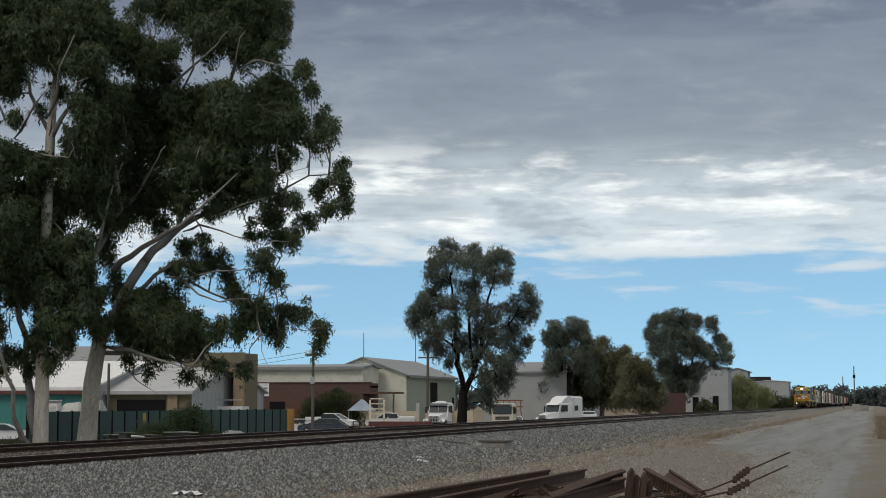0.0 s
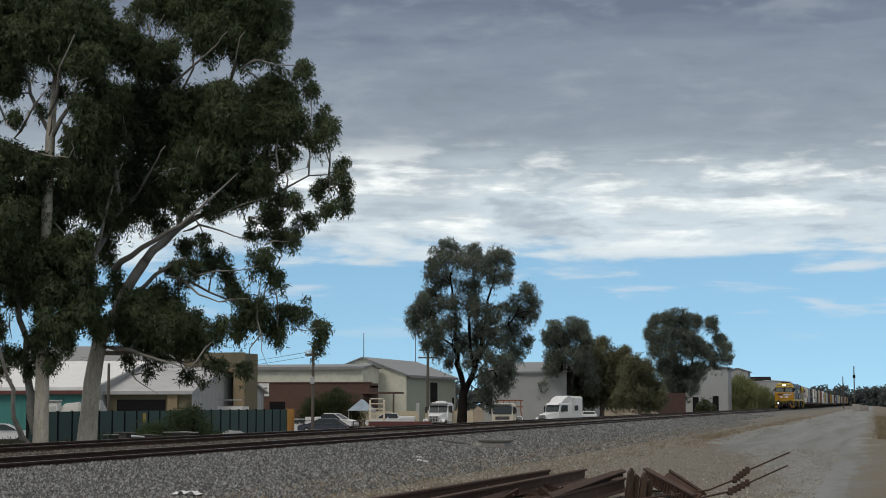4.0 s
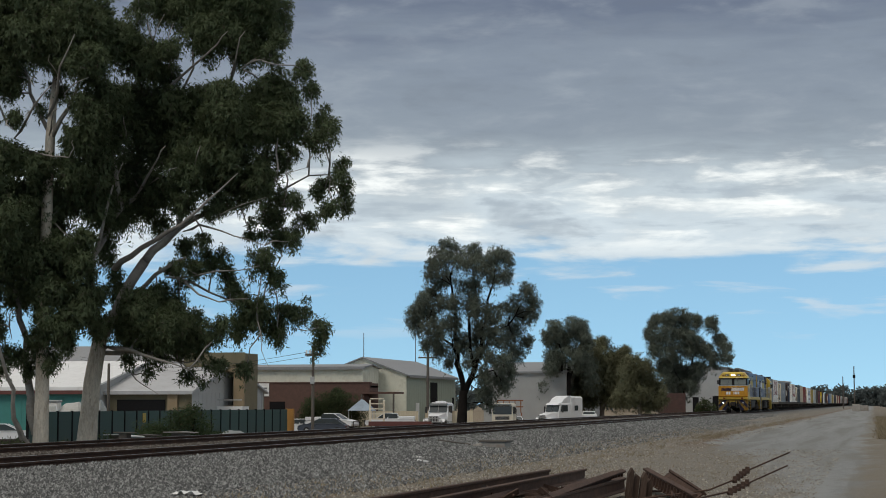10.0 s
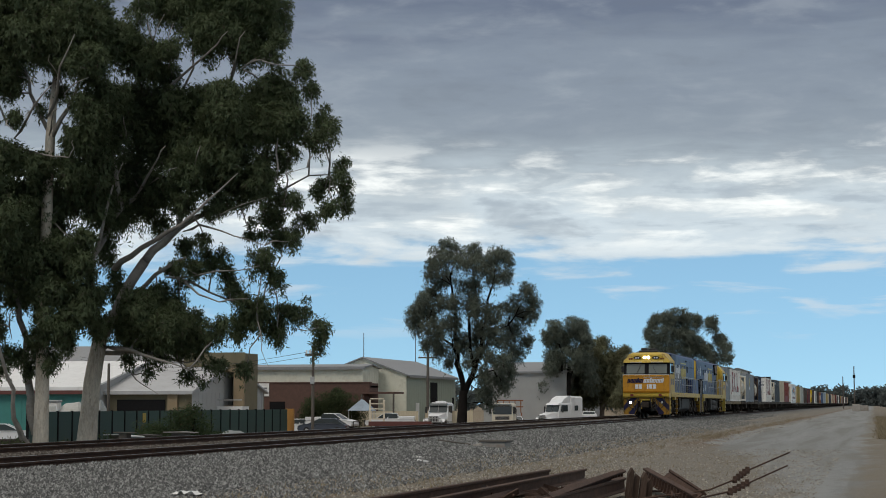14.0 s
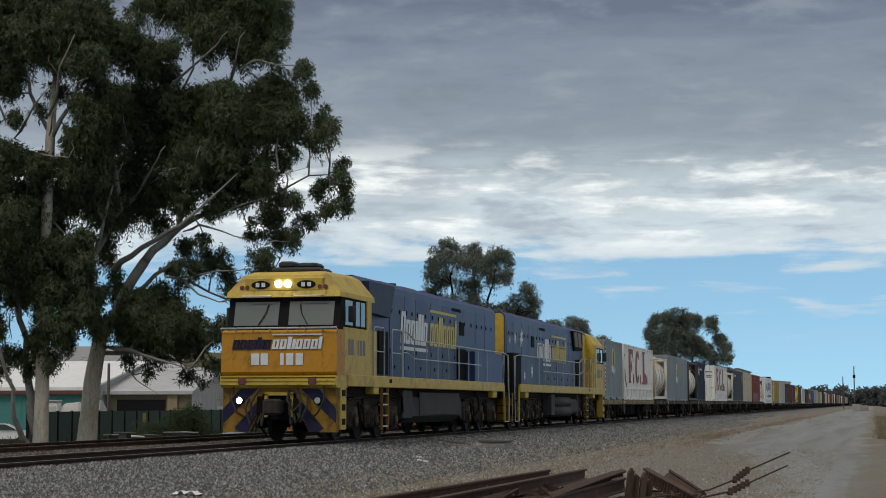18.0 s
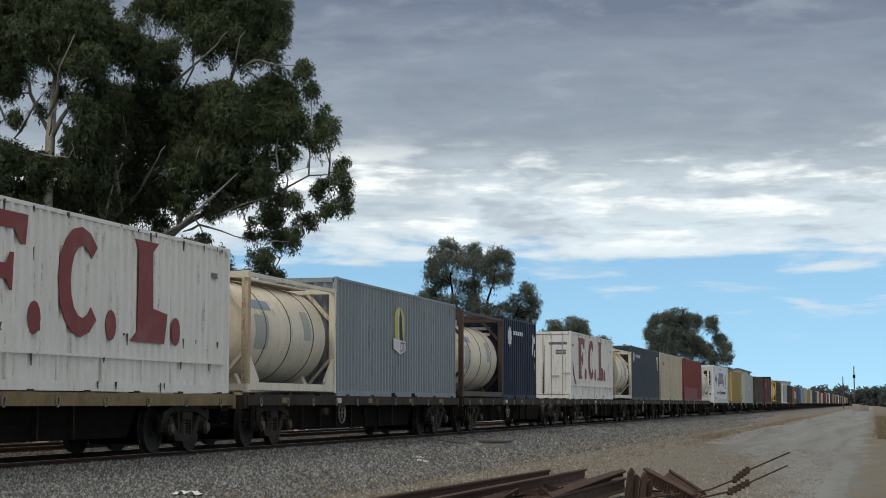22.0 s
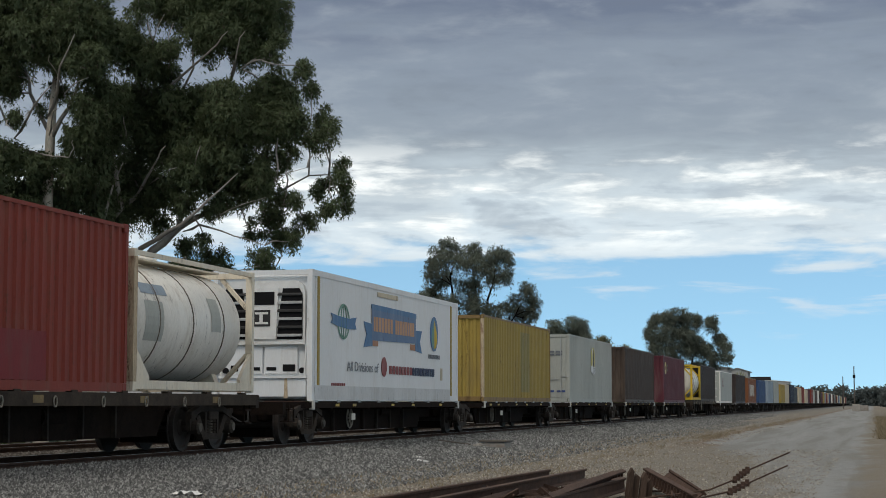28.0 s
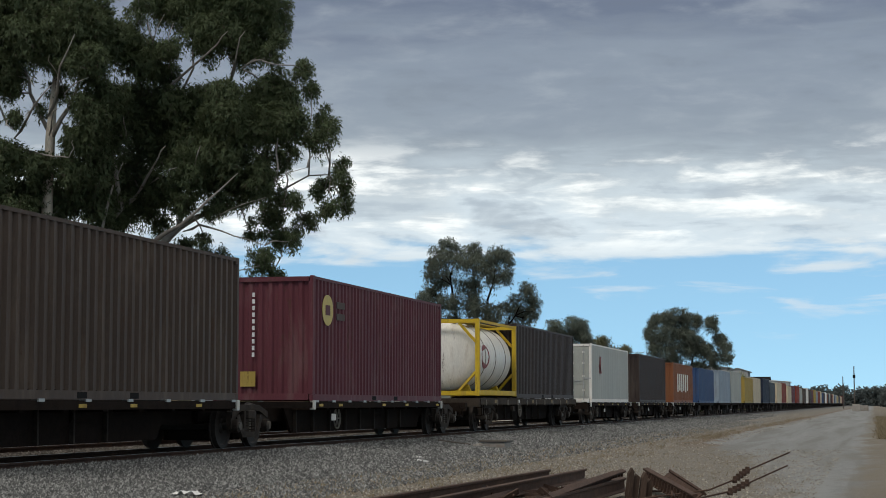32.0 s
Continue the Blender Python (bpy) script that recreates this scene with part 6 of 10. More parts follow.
        for k in range(8):
            y = 7.25 + k * 1.32
            if st1 is None:
                st1 = part("handrail_post", M().cyl((xr, 0, 1.46), (xr, 0, 2.56), 0.019, 6), galv_m, t)
                st1.location = (0, y, 0)
                ft1 = part("post_foot", M().box(min(xr + s * 0.045, xr - 0.02), max(xr + s * 0.045, xr + 0.02), -0.05, 0.05, 1.40, 1.50, 0.01), galv_m, t, "pale post foot")
                ft1.location = (0, y, 0)
            else:
                dup(st1, t, 0, y)
                dup(ft1, t, 0, y)
        for y in (3.2, 4.92):
            part("grab_rail", M().tube([(xr, y, 1.5), (xr, y, 2.68), (xr, y + 0.1, 2.78), (xr, y + 0.9, 2.78), (xr, y + 1.0, 2.68), (xr, y + 1.0, 1.5)], 0.021, 6), galv_m, t)
            part("grab_rail", M().tube([(xr, y, 2.16), (xr, y + 1.0, 2.16)], 0.016, 5), galv_m, t)
        for y in (3.98 if s > 0 else 4.9,):
            lad = M()
            for dy in (0.0, 0.56):
                lad.box(min(s * 1.38, s * 1.45), max(s * 1.38, s * 1.45), y + dy, y + dy + 0.045, 0.15, 1.35)
            ladder = part("ladder", lad, plough_m, t, "grimy yellow side ladder")
            for k in range(4):
                part("rung", M().box(min(s * 1.32, s * 1.44), max(s * 1.32, s * 1.44), y + 0.06, y + 0.56, 0.22 + 0.28 * k, 0.26 + 0.28 * k), galv_m, ladder)
        part("sand_box", M().box(min(s * 0.9, s * 1.44), max(s * 0.9, s * 1.44), Ln - 3.0, Ln - 2.4, 1.02, 1.26, 0.03), yellow_m, t)
        part("sill_bracket", M().box(min(s * 1.1, s * 1.46), max(s * 1.1, s * 1.46), 3.1, 3.6, 1.06, 1.25, 0.02), yellow_m, t)
        part("sill_slot", M().box(min(s * 1.46, s * 1.474), max(s * 1.46, s * 1.474), 4.55, 4.80, 1.36, 1.46), dark_m, t)
        for y in (5.9, 15.2):
            part("pipe", M().tube([(s * 1.3, y, 1.2), (s * 1.36, y + 0.3, 1.0), (s * 1.36, y + 0.35, 0.6), (s * 1.3, y - 0.2, 0.35)], 0.035, 6), under_m, t)
    # hood end facing the next unit
    part("end_door", M().box(-0.35, 0.35, Ln - 0.70, Ln - 0.67, 1.55, 3.2), yellow_m, t)
    for s in (-1, 1):
        part("end_lamp", M().cyl((s * 0.18, Ln - 0.70, 3.6), (s * 0.18, Ln - 0.64, 3.6), 0.09, 12), dark_m, t)
        part("end_grab", M().tube([(s * 1.25, Ln - 0.5, 1.3), (s * 1.25, Ln - 0.35, 2.5), (s * 1.1, Ln - 0.25, 2.55), (s * 0.9, Ln - 0.25, 1.0)], 0.02, 6), galv_m, t)
    for k in range(6):
        y = 6.0 + k * 2.25
        part("roof_hatch", M().box(-0.78, 0.78, y, y + 1.6, 4.09, 4.15, 0.02), ldark_m, t)
    part("exhaust", M().cyl((0, 9.5, 4.1), (0, 9.5, 4.32), 0.26, 14), dark_m, t)
    part("rear_hood", M().prism([(-0.99, 1.49), (0.99, 1.49), (0.99, 3.94), (0.88, 4.05), (-0.88, 4.05), (-0.99, 3.94)], "y", Ln - 0.76, Ln - 0.70), yellow_m, t, "yellow hood end")
    part("end_platform", M().box(-1.40, 1.40, Ln - 1.35, Ln - 0.1, 1.02, 1.22), under_m, t)
    for s in (-1, 1):
        for zz in (0.22, 0.48, 0.74, 1.0):
            part("rear_step", M().box(min(s * 1.02, s * 1.42), max(s * 1.02, s * 1.42), Ln - 1.25, Ln - 0.55, zz, zz + 0.035), bogie_m, t)
        part("stair_back", M().box(min(s * 0.98, s * 1.02), max(s * 0.98, s * 1.02), Ln - 1.30, Ln - 0.50, 0.20, 1.22), under_m, t)
        part("stair_side", M().prism([(Ln - 1.36, 1.45), (Ln - 1.25, 1.45), (Ln - 1.16, 0.72), (Ln - 1.16, 0.20), (Ln - 1.23, 0.20), (Ln - 1.24, 0.70)], "x", s * 1.40, s * 1.46), yellow_m, t, "yellow stair side")
        part("end_grab", M().tube([(s * 1.44, Ln - 1.20, 0.20), (s * 1.44, Ln - 0.52, 0.20), (s * 1.44, Ln - 0.48, 0.9), (s * 1.42, Ln - 0.46, 2.5)], 0.018, 6), galv_m, t, "pale hand rail")
        part("hose", M().tube([(s * 0.95, Ln - 0.10, 1.1), (s * 1.0, Ln + 0.04, 0.75), (s * 0.85, Ln + 0.06, 0.55), (s * 0.6, Ln + 0.02, 0.45)], 0.024, 6), galv_m, t, "pale air hose")
        # striped plate under the end platform
        ep = part("end_plough", M().box(min(s * 0.45, s * 1.40), max(s * 0.45, s * 1.40), Ln - 0.30, Ln - 0.20, 0.20, 1.20, 0.01), plough_m, t, "yellow end plate with a dark stripe")
        part("plough_stripe", M().prism([(s * 0.62, 1.18), (s * 1.0, 1.18), (s * 1.39, 0.72), (s * 1.39, 0.36)], "y", Ln - 0.20, Ln - 0.192), stripe_m, ep, "dark blue diagonal stripe")
        part("plough_edge", M().prism([(Ln - 0.30, 1.20), (Ln - 0.12, 1.20), (Ln - 0.20, 0.20), (Ln - 0.30, 0.20)], "x", s * 1.40, s * 1.41), plough_m, ep)
    part("coupler", M().box(-0.14, 0.14, Ln - 0.4, Ln + 0.05, 0.60, 0.90, 0.03), bogie_m, t)
    part("fuel_tank", M().prism([(-1.15, 1.15), (1.15, 1.15), (1.30, 0.95), (1.30, 0.48), (1.0, 0.28), (-1.0, 0.28), (-1.30, 0.48), (-1.30, 0.95)], "y", 7.2, 13.3), tank_grey, t, "grey fuel tank")
    part("tank_box", M().box(-1.3, 1.3, 6.7, 7.1, 0.45, 1.2, 0.03), tank_grey, t)
    for y in bogies:
        loco_bogie(t, y)
    return t


loco1 = locomotive(0.0, False, "yellow and blue diesel locomotive with lit headlights leading the train", 20.42, (3.9, 16.3))
loco2 = locomotive(20.5, True, "blue and yellow diesel locomotive running cab last", 21.6, (4.4, 17.2))


# ------------------------------------------------------------------ trees
def leaf_material(name, dark, light, brown=(0.10, 0.07, 0.04)):
    m = bpy.data.materials.new(name)
    m.use_nodes = True
    nt = m.node_tree
    b = nt.nodes["Principled BSDF"]
    geo = nt.nodes.new("ShaderNodeNewGeometry")
    r = geo.outputs["Random Per Island"]
    col = mixc(nt, r, dark, light)
    col = mixc(nt, smooth(nt, r, 0.93, 0.99), col, brown)
    co = nt.nodes.new("ShaderNodeTexCoord")
    n = tex_noise(nt, co.outputs["Object"], 0.7, 3, 0.5)
    col = mixc(nt, mth(nt, "MULTIPLY", smooth(nt, n, 0.45, 0.65), 0.5), col, tuple(0.5 * (p + q) * 1.15 for p, q in zip(dark, light)))
    nt.links.new(col, b.inputs["Base Color"])
    b.inputs["Roughness"].default_value = 0.6
    b.inputs["Specular IOR Level"].default_value = 0.15
    tr = nt.nodes.new("ShaderNodeBsdfTranslucent")
    nt.links.new(col, tr.inputs["Color"])
    mx = nt.nodes.new("ShaderNodeMixShader")
    mx.inputs[0].default_value = 0.42
    nt.links.new(b.outputs[0], mx.inputs[1])
    nt.links.new(tr.outputs[0], mx.inputs[2])
    nt.links.new(mx.outputs[0], nt.nodes["Material Output"].inputs[0])
    return m


leaf_gum = leaf_material("gum_leaves", (0.082, 0.108, 0.058), (0.116, 0.149, 0.077), (0.085, 0.075, 0.055))
leaf_grey = leaf_material("grey_gum_leaves", (0.103, 0.123, 0.099), (0.174, 0.199, 0.159), (0.12, 0.125, 0.095))
leaf_dark = leaf_material("dark_leaves", (0.028, 0.042, 0.020), (0.085, 0.105, 0.046))
leaf_olive = leaf_material("olive_leaves", (0.111, 0.117, 0.068), (0.195, 0.195, 0.114), (0.12, 0.10, 0.06))
# aerial haze is mixed into this paler, bluish leaf colour
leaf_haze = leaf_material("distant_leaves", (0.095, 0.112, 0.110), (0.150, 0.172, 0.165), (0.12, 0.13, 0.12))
leaf_reed = leaf_material("reed_leaves", (0.16, 0.18, 0.08), (0.30, 0.31, 0.16), (0.22, 0.20, 0.10))
bark_pale = mat("pale_gum_bark", (0.52, 0.47, 0.39), 0.85, 0, 0.30, 3.0, 26, 0.5, (0.20, 0.145, 0.10), 0.85, stretch=(1, 1, 0.35), dirt_scale=1.9, rust=(0.16, 0.12, 0.09), rust_amt=0.6)
bark_grey = mat("grey_branch_bark", (0.20, 0.17, 0.14), 0.85, 0, 0.25, 3, 30, 0.2, (0.08, 0.06, 0.05), 0.6)
bark_dark = mat("dark_bark", (0.016, 0.0135, 0.012), 0.9, 0, 0.3, 3, 30, 0.3, spec=0.1)


def leaf_mesh(name, centres, size, slim, droop, seed, material, parent, label=""):
    """Many small leaf blades round the given centres (x, y, z, spread)."""
    rg = np.random.default_rng(seed)
    c = np.asarray(centres, float)
    n = len(c)
    pos = c[:, :3] + rg.normal(size=(n, 3)) * c[:, 3:4]
    d = rg.normal(size=(n, 3))
    d[:, 2] -= droop
    d /= np.linalg.norm(d, axis=1)[:, None]
    s = rg.normal(size=(n, 3))
    s -= d * np.sum(s * d, axis=1)[:, None]
    s /= np.linalg.norm(s, axis=1)[:, None]
    ln = (size * rg.uniform(0.6, 1.3, n))[:, None]
    w = ln * slim
    v = np.empty((n, 4, 3))
    v[:, 0] = pos
    v[:, 1] = pos + d * ln * 0.45 + s * w
    v[:, 2] = pos + d * ln
    v[:, 3] = pos + d * ln * 0.45 - s * w
    me = bpy.data.meshes.new(name)
    me.vertices.add(4 * n)
    me.vertices.foreach_set("co", v.reshape(-1))
    me.loops.add(4 * n)
    me.loops.foreach_set("vertex_index", np.arange(4 * n, dtype=np.int32))
    me.polygons.add(n)
    me.polygons.foreach_set("loop_start", np.arange(0, 4 * n, 4, dtype=np.int32))
    me.update(calc_edges=True)
    me.materials.append(material)
    ob = new(name, me)
    ob.parent = parent
    if label:
        tagged(ob, label)
    return ob


def clump_points(rg, clumps, per_m2, twig=0.28):
    """Leaf centres on rounded puffs that make up uneven clumps (x, y, z, r, flatness); puffs are fuller above, ragged below."""
    out = []
    for x, y, z, r, fl in clumps:
        k = max(3, int(round(5.5 + 3.0 * r)))
        u = rg.normal(size=(k, 3))
        u /= np.linalg.norm(u, axis=1)[:, None]
        p = u * (r * (0.25 + 0.55 * rg.random(k)))[:, None]
        p[:, 2] *= fl
        p += (x, y, z)
        pr = r * rg.uniform(0.36, 0.60, k)
        for q, s in zip(p, pr):
            m = max(8, int(per_m2 * s * s * 1.35))
            d = rg.normal(size=(m, 3))
            d[:, 2] += 0.25
            d /= np.linalg.norm(d, axis=1)[:, None]
            o = q + d * (s * (0.45 + 0.6 * rg.random(m) ** 0.7))[:, None] * np.array([1, 1, 0.85])
            hang = (rg.random(m) < 0.16) & (d[:, 2] < 0.1)
            o[hang, 2] -= rg.random(hang.sum()) * s * 0.9
            out.append(np.hstack([o, np.full((m, 1), twig * 0.22)]))
    return np.vstack(out)


def limb(m, rnd, a, b, r0, r1, sag=0.0, kinks=4):
    a, b = Vector(a), Vector(b)
    pts, rad = [], []
    L = (b - a).length
    for i in range(kinks + 1):
        t = i / kinks
        p = a.lerp(b, t)
        if 0 < i < kinks:
            p += Vector((rnd.uniform(-1, 1), rnd.uniform(-1, 1), rnd.uniform(-1, 1))) * L * 0.05
            p.z += sag * L * math.sin(math.pi * t)
        pts.append(p)
        rad.append(r0 + (r1 - r0) * t)
    m.tube(pts, rad, 7)
    return pts


RIGHT = Vector((math.cos(_yaw), math.sin(_yaw), 0))
AWAY = Vector((-math.sin(_yaw), math.cos(_yaw), 0))


def spray_mesh(name, puffs, size, slim, per, seed, material, parent, ragged=0.22):
    """Hanging sprays of slender leaves on domed puffs (x, y, z, radius); the sprays face out of their puff."""
    rg = np.random.default_rng(seed)
    c = np.asarray(puffs, float)
    twigs = np.maximum(4, (per * c[:, 3] ** 2 / 6).astype(int))
    o = np.repeat(np.arange(len(c)), twigs)
    r = c[o, 3:4]
    d = rg.normal(size=(len(o), 3))
    d[:, 2] += 0.35
    d /= np.linalg.norm(d, axis=1)[:, None]
    ax1, ax2 = rg.normal(size=(len(c), 3)), rg.normal(size=(len(c), 3))
    lumps = 0.92 + 0.20 * np.sin(3.4 * np.sum(d * ax1[o], axis=1) + o) + 0.20 * np.sin(2.6 * np.sum(d * ax2[o], axis=1) + 2.0 * o)
    tip = c[o, :3] + d * r * lumps[:, None] * (0.42 + 0.66 * rg.random((len(o), 1)) ** 0.5) * (1, 1, 0.9)
    hang = (rg.random(len(o)) < ragged) & (d[:, 2] < 0.3)
    tip[hang, 2] -= rg.random(hang.sum()) * r[hang, 0] * 1.1
    k = np.repeat(np.arange(len(o)), 6)
    n = len(k)
    pos = tip[k] + rg.normal(size=(n, 3)) * size * 0.42
    out = d[k] + (0, 0, 0.45)
    out /= np.linalg.norm(out, axis=1)[:, None]
    ax = rg.normal(size=(n, 3)) * 0.75 + d[k] * 0.45
    ax[:, 2] -= 1.0
    ax /= np.linalg.norm(ax, axis=1)[:, None]
    s = np.cross(ax, out + rg.normal(size=(n, 3)) * 0.55)
    s /= np.linalg.norm(s, axis=1)[:, None] + 1e-9
    ln = (size * rg.uniform(0.6, 1.3, n))[:, None]
    w = ln * slim
    v = np.empty((n, 3, 3))
    v[:, 0] = pos + s * w
    v[:, 1] = pos + ax * ln
    v[:, 2] = pos - s * w
    me = bpy.data.meshes.new(name)
    me.vertices.add(3 * n)
    me.vertices.foreach_set("co", v.reshape(-1))
    me.loops.add(3 * n)
    me.loops.foreach_set("vertex_index", np.arange(3 * n, dtype=np.int32))
    me.polygons.add(n)
    me.polygons.foreach_set("loop_start", np.arange(0, 3 * n, 3, dtype=np.int32))
    me.update(calc_edges=True)
    face = np.cross(s, ax)
    face *= np.sign(np.sum(face * out, axis=1))[:, None]
    soft = out * 0.8 + face * 0.45
    soft /= np.linalg.norm(soft, axis=1)[:, None]
    me.normals_split_custom_set_from_vertices(np.repeat(soft, 3, axis=0))
    me.materials.append(material)
    ob = new(name, me)
    ob.parent = parent
    return ob


def tree(name, label, base, trunk, forks, lobes, bark, limb_bark, leaf, per, size, slim=0.13, seed=1, puff=(0.42, 0.75), depth=(-1.0, 1.4), fill=1.5, boughs=(), gaps=(), ragged=0.30, sparse=0.0):
    """Trunk: (across, up, radius) points; forks: limbs as (across, up) from/to with radii; lobes of foliage: (across, up, half width, half height)."""
    t = thing(name, label, "tree", pose(*base))
    rnd = random.Random(seed)

    def at(a, up, away=0.0):
        return RIGHT * a + AWAY * away + Vector((0, 0, up))

    def bough(pts, r0, r1, front=-2.0):
        n = len(pts)
        fine = []
        for (a0, z0), (a1, z1) in zip(pts, pts[1:]):
            fine += [(a0, z0), (a0 * 0.5 + a1 * 0.5 + rnd.uniform(-0.06, 0.06), z0 * 0.5 + z1 * 0.5 + rnd.uniform(-0.06, 0.06))]
        pts, n = fine + [pts[-1]], 2 * n - 1
        q = [at(a, z, front * min(1.0, 1.3 * i / max(1, n - 1))) for i, (a, z) in enumerate(pts)]
        part("limb", M().tube(q, [(r0 + (r1 * 0.45 - r0) * i / (n - 1)) * (0.35 if i == 0 and r0 < 0.11 else 1.0) for i in range(n)], 6), limb_bark, t, flat=False)
        return q[1:]

    part("trunk", M().tube([at(a, z) for a, z, r in trunk], [r for a, z, r in trunk], 12), bark, t, flat=False)
    nodes = [at(a, z) for a, z, r in trunk[2:]]
    ends = {}
    for a0, z0, a1, z1, r0, r1 in forks:
        lm = M()
        ends[(a1, z1)] = rnd.uniform(-0.6, 0.6)
        pts = limb(lm, rnd, at(a0, z0, ends.get((a0, z0), 0.0)), at(a1, z1, ends[(a1, z1)]), r0, r1, 0.03)
        nodes += pts[1:]
        part("limb", lm, limb_bark, t, flat=False)
    for pts, r0, r1 in boughs:
        nodes += bough(pts, r0, r1)
    tw = M()
    puffs = []
    for a, z, ra, rz in lobes:
        mean = math.sqrt(ra * rz)
        away = rnd.uniform(*depth)
        c = at(a, z - 0.2 * rz, away)
        p = min(nodes, key=lambda q: (q - c).length - 0.4 * max(0.0, c.z - q.z))
        limb(tw, rnd, p, c, 0.022 + 0.020 * mean, 0.014, 0.04)
        pr = min(puff[1], max(puff[0], mean * 0.72))
        n = max(2, int(round(fill * (0.62 if mean < sparse else 1.0) * (1.0 + 2.2 * max(0.0, ra * rz / pr ** 2 - 0.35)))))
        if mean < sparse:
            pr *= 0.85
        for i in range(n):
            q, th = math.sqrt((i + rnd.random()) / n), rnd.uniform(0, 2 * math.pi)
            r = min(pr, mean) * rnd.uniform(0.60, 1.0)
            e = at(a + math.cos(th) * q * max(0.08, ra - 0.72 * r), z + math.sin(th) * q * max(0.08, rz - 0.66 * r), away + rnd.uniform(-1, 1) * mean)
            if any(((a + (e - at(a, z, 0)).dot(RIGHT) - ga) / gw) ** 2 + ((e.z - gz) / gh) ** 2 < 1.0 for ga, gz, gw, gh in gaps):
                continue
            puffs.append((e.x, e.y, e.z, r))
            limb(tw, rnd, c, e, 0.016, 0.007, 0.05, 3)
    tagged(part("twig_growth", tw, limb_bark, t, flat=False), kind="stuff")
    spray_mesh("crown", puffs, size, slim, per, seed + 5, leaf, t, ragged)
    return t


# limbs that stand clear of the foliage, as (across, up) points with end radii, and open places in the crowns
GUM_BOUGHS = [([(0.19, 4.36), (0.21, 5.32), (0.4, 6.67), (0.96, 8.41), (1.48, 9.95)], 0.130, 0.050),
     ([(0.87, 6.58), (1.54, 6.96), (2.41, 7.44), (3.37, 7.92), (4.43, 8.79), (5.3, 9.6)], 0.120, 0.030),
     ([(3.2, 7.85), (3.85, 8.02), (4.72, 7.73), (5.49, 7.44), (6.22, 7.19)], 0.050, 0.020),
     ([(2.6, 6.29), (3.37, 6.09), (3.95, 5.61), (4.72, 5.32), (5.68, 5.42)], 0.060, 0.025),
     ([(2.79, 6.25), (3.85, 6.29), (5.3, 6.38), (6.07, 6.52)], 0.040, 0.020),
     ([(5.78, 5.09), (5.99, 4.36), (6.11, 3.74), (6.38, 3.2)], 0.025, 0.012),
     ([(7.03, 4.55), (7.51, 4.4), (8.03, 4.47)], 0.025, 0.012),
     ([(0.52, 3.94), (1.64, 3.78), (2.79, 3.4), (3.76, 3.11)], 0.100, 0.030),
     ([(1.54, 9.02), (2.12, 9.66), (2.6, 10.14), (2.89, 10.52)], 0.070, 0.030),
     ([(1.93, 9.41), (2.79, 9.64), (3.28, 9.79)], 0.040, 0.020),
     ([(2.22, 12.45), (3.37, 13.22), (4.53, 13.99), (4.91, 14.38)], 0.060, 0.025),
     ([(4.72, 12.84), (4.95, 13.26), (5.22, 13.84), (5.49, 14.38)], 0.050, 0.025),
     ([(5.01, 13.32), (5.49, 13.4), (6.07, 13.38)], 0.030, 0.015),
     ([(2.6, 13.32), (2.83, 13.9), (3.1, 14.67)], 0.040, 0.020),
     ([(2.06, 13.9), (2.31, 14.22), (2.79, 14.96)], 0.030, 0.015),
     ([(1.29, 10.87), (1.41, 11.2), (1.48, 11.49)], 0.050, 0.030),
     ([(3.47, 9.08), (3.76, 9.95), (4.05, 10.52)], 0.050, 0.025),
     ([(1.45, 3.11), (1.83, 2.78), (2.5, 2.43), (2.85, 2.24)], 0.030, 0.012),
     ([(5.49, 9.08), (6.45, 9.41), (7.61, 9.79)], 0.035, 0.012),
     ([(4.05, 8.12), (4.91, 8.44), (6.26, 8.79)], 0.030, 0.012)]
TWIN_BOUGHS = [([(0, 11.41), (0.52, 12.1), (0.78, 12.8), (1.3, 13.81)], 0.070, 0.030),
     ([(-1.08, 10.73), (-0.52, 11.1), (0, 11.58), (0.59, 12.16)], 0.060, 0.035),
     ([(0.54, 12.14), (1, 12.17), (1.78, 12.4)], 0.030, 0.015),
     ([(0.07, 10.76), (0.45, 11.1), (0.85, 11.41)], 0.040, 0.020),
     ([(-1.08, 10.43), (-0.3, 10.21), (0.45, 9.98), (1.09, 9.87), (1.34, 10.11), (1.3, 10.36)], 0.040, 0.015),
     ([(-1.35, 11.41), (-1, 11.1), (-0.63, 10.73)], 0.050, 0.030),
     ([(-0.67, 11.69), (-0.3, 11.41), (-0.11, 11.04)], 0.030, 0.020),
     ([(0.82, 12.8), (1.37, 12.77), (1.65, 12.69)], 0.020, 0.010),
     ([(0.58, 12.16), (0.52, 12.8), (0.5, 13.14)], 0.030, 0.015),
     ([(-0.48, 12.95), (-0.19, 12.53), (0.04, 12.1)], 0.030, 0.030),
     ([(-0.2, 0.3), (-0.5, 0.9), (-0.67, 1.49), (-0.59, 2.42), (-0.85, 3.34), (-1.04, 4.27), (-1.19, 4.83)], 0.120, 0.060),
     ([(-1, 4.09), (-0.76, 4.83), (-0.39, 4.98)], 0.030, 0.015),
     ([(-0.85, 3.34), (-1.22, 3.71), (-1.6, 3.86)], 0.050, 0.030)]
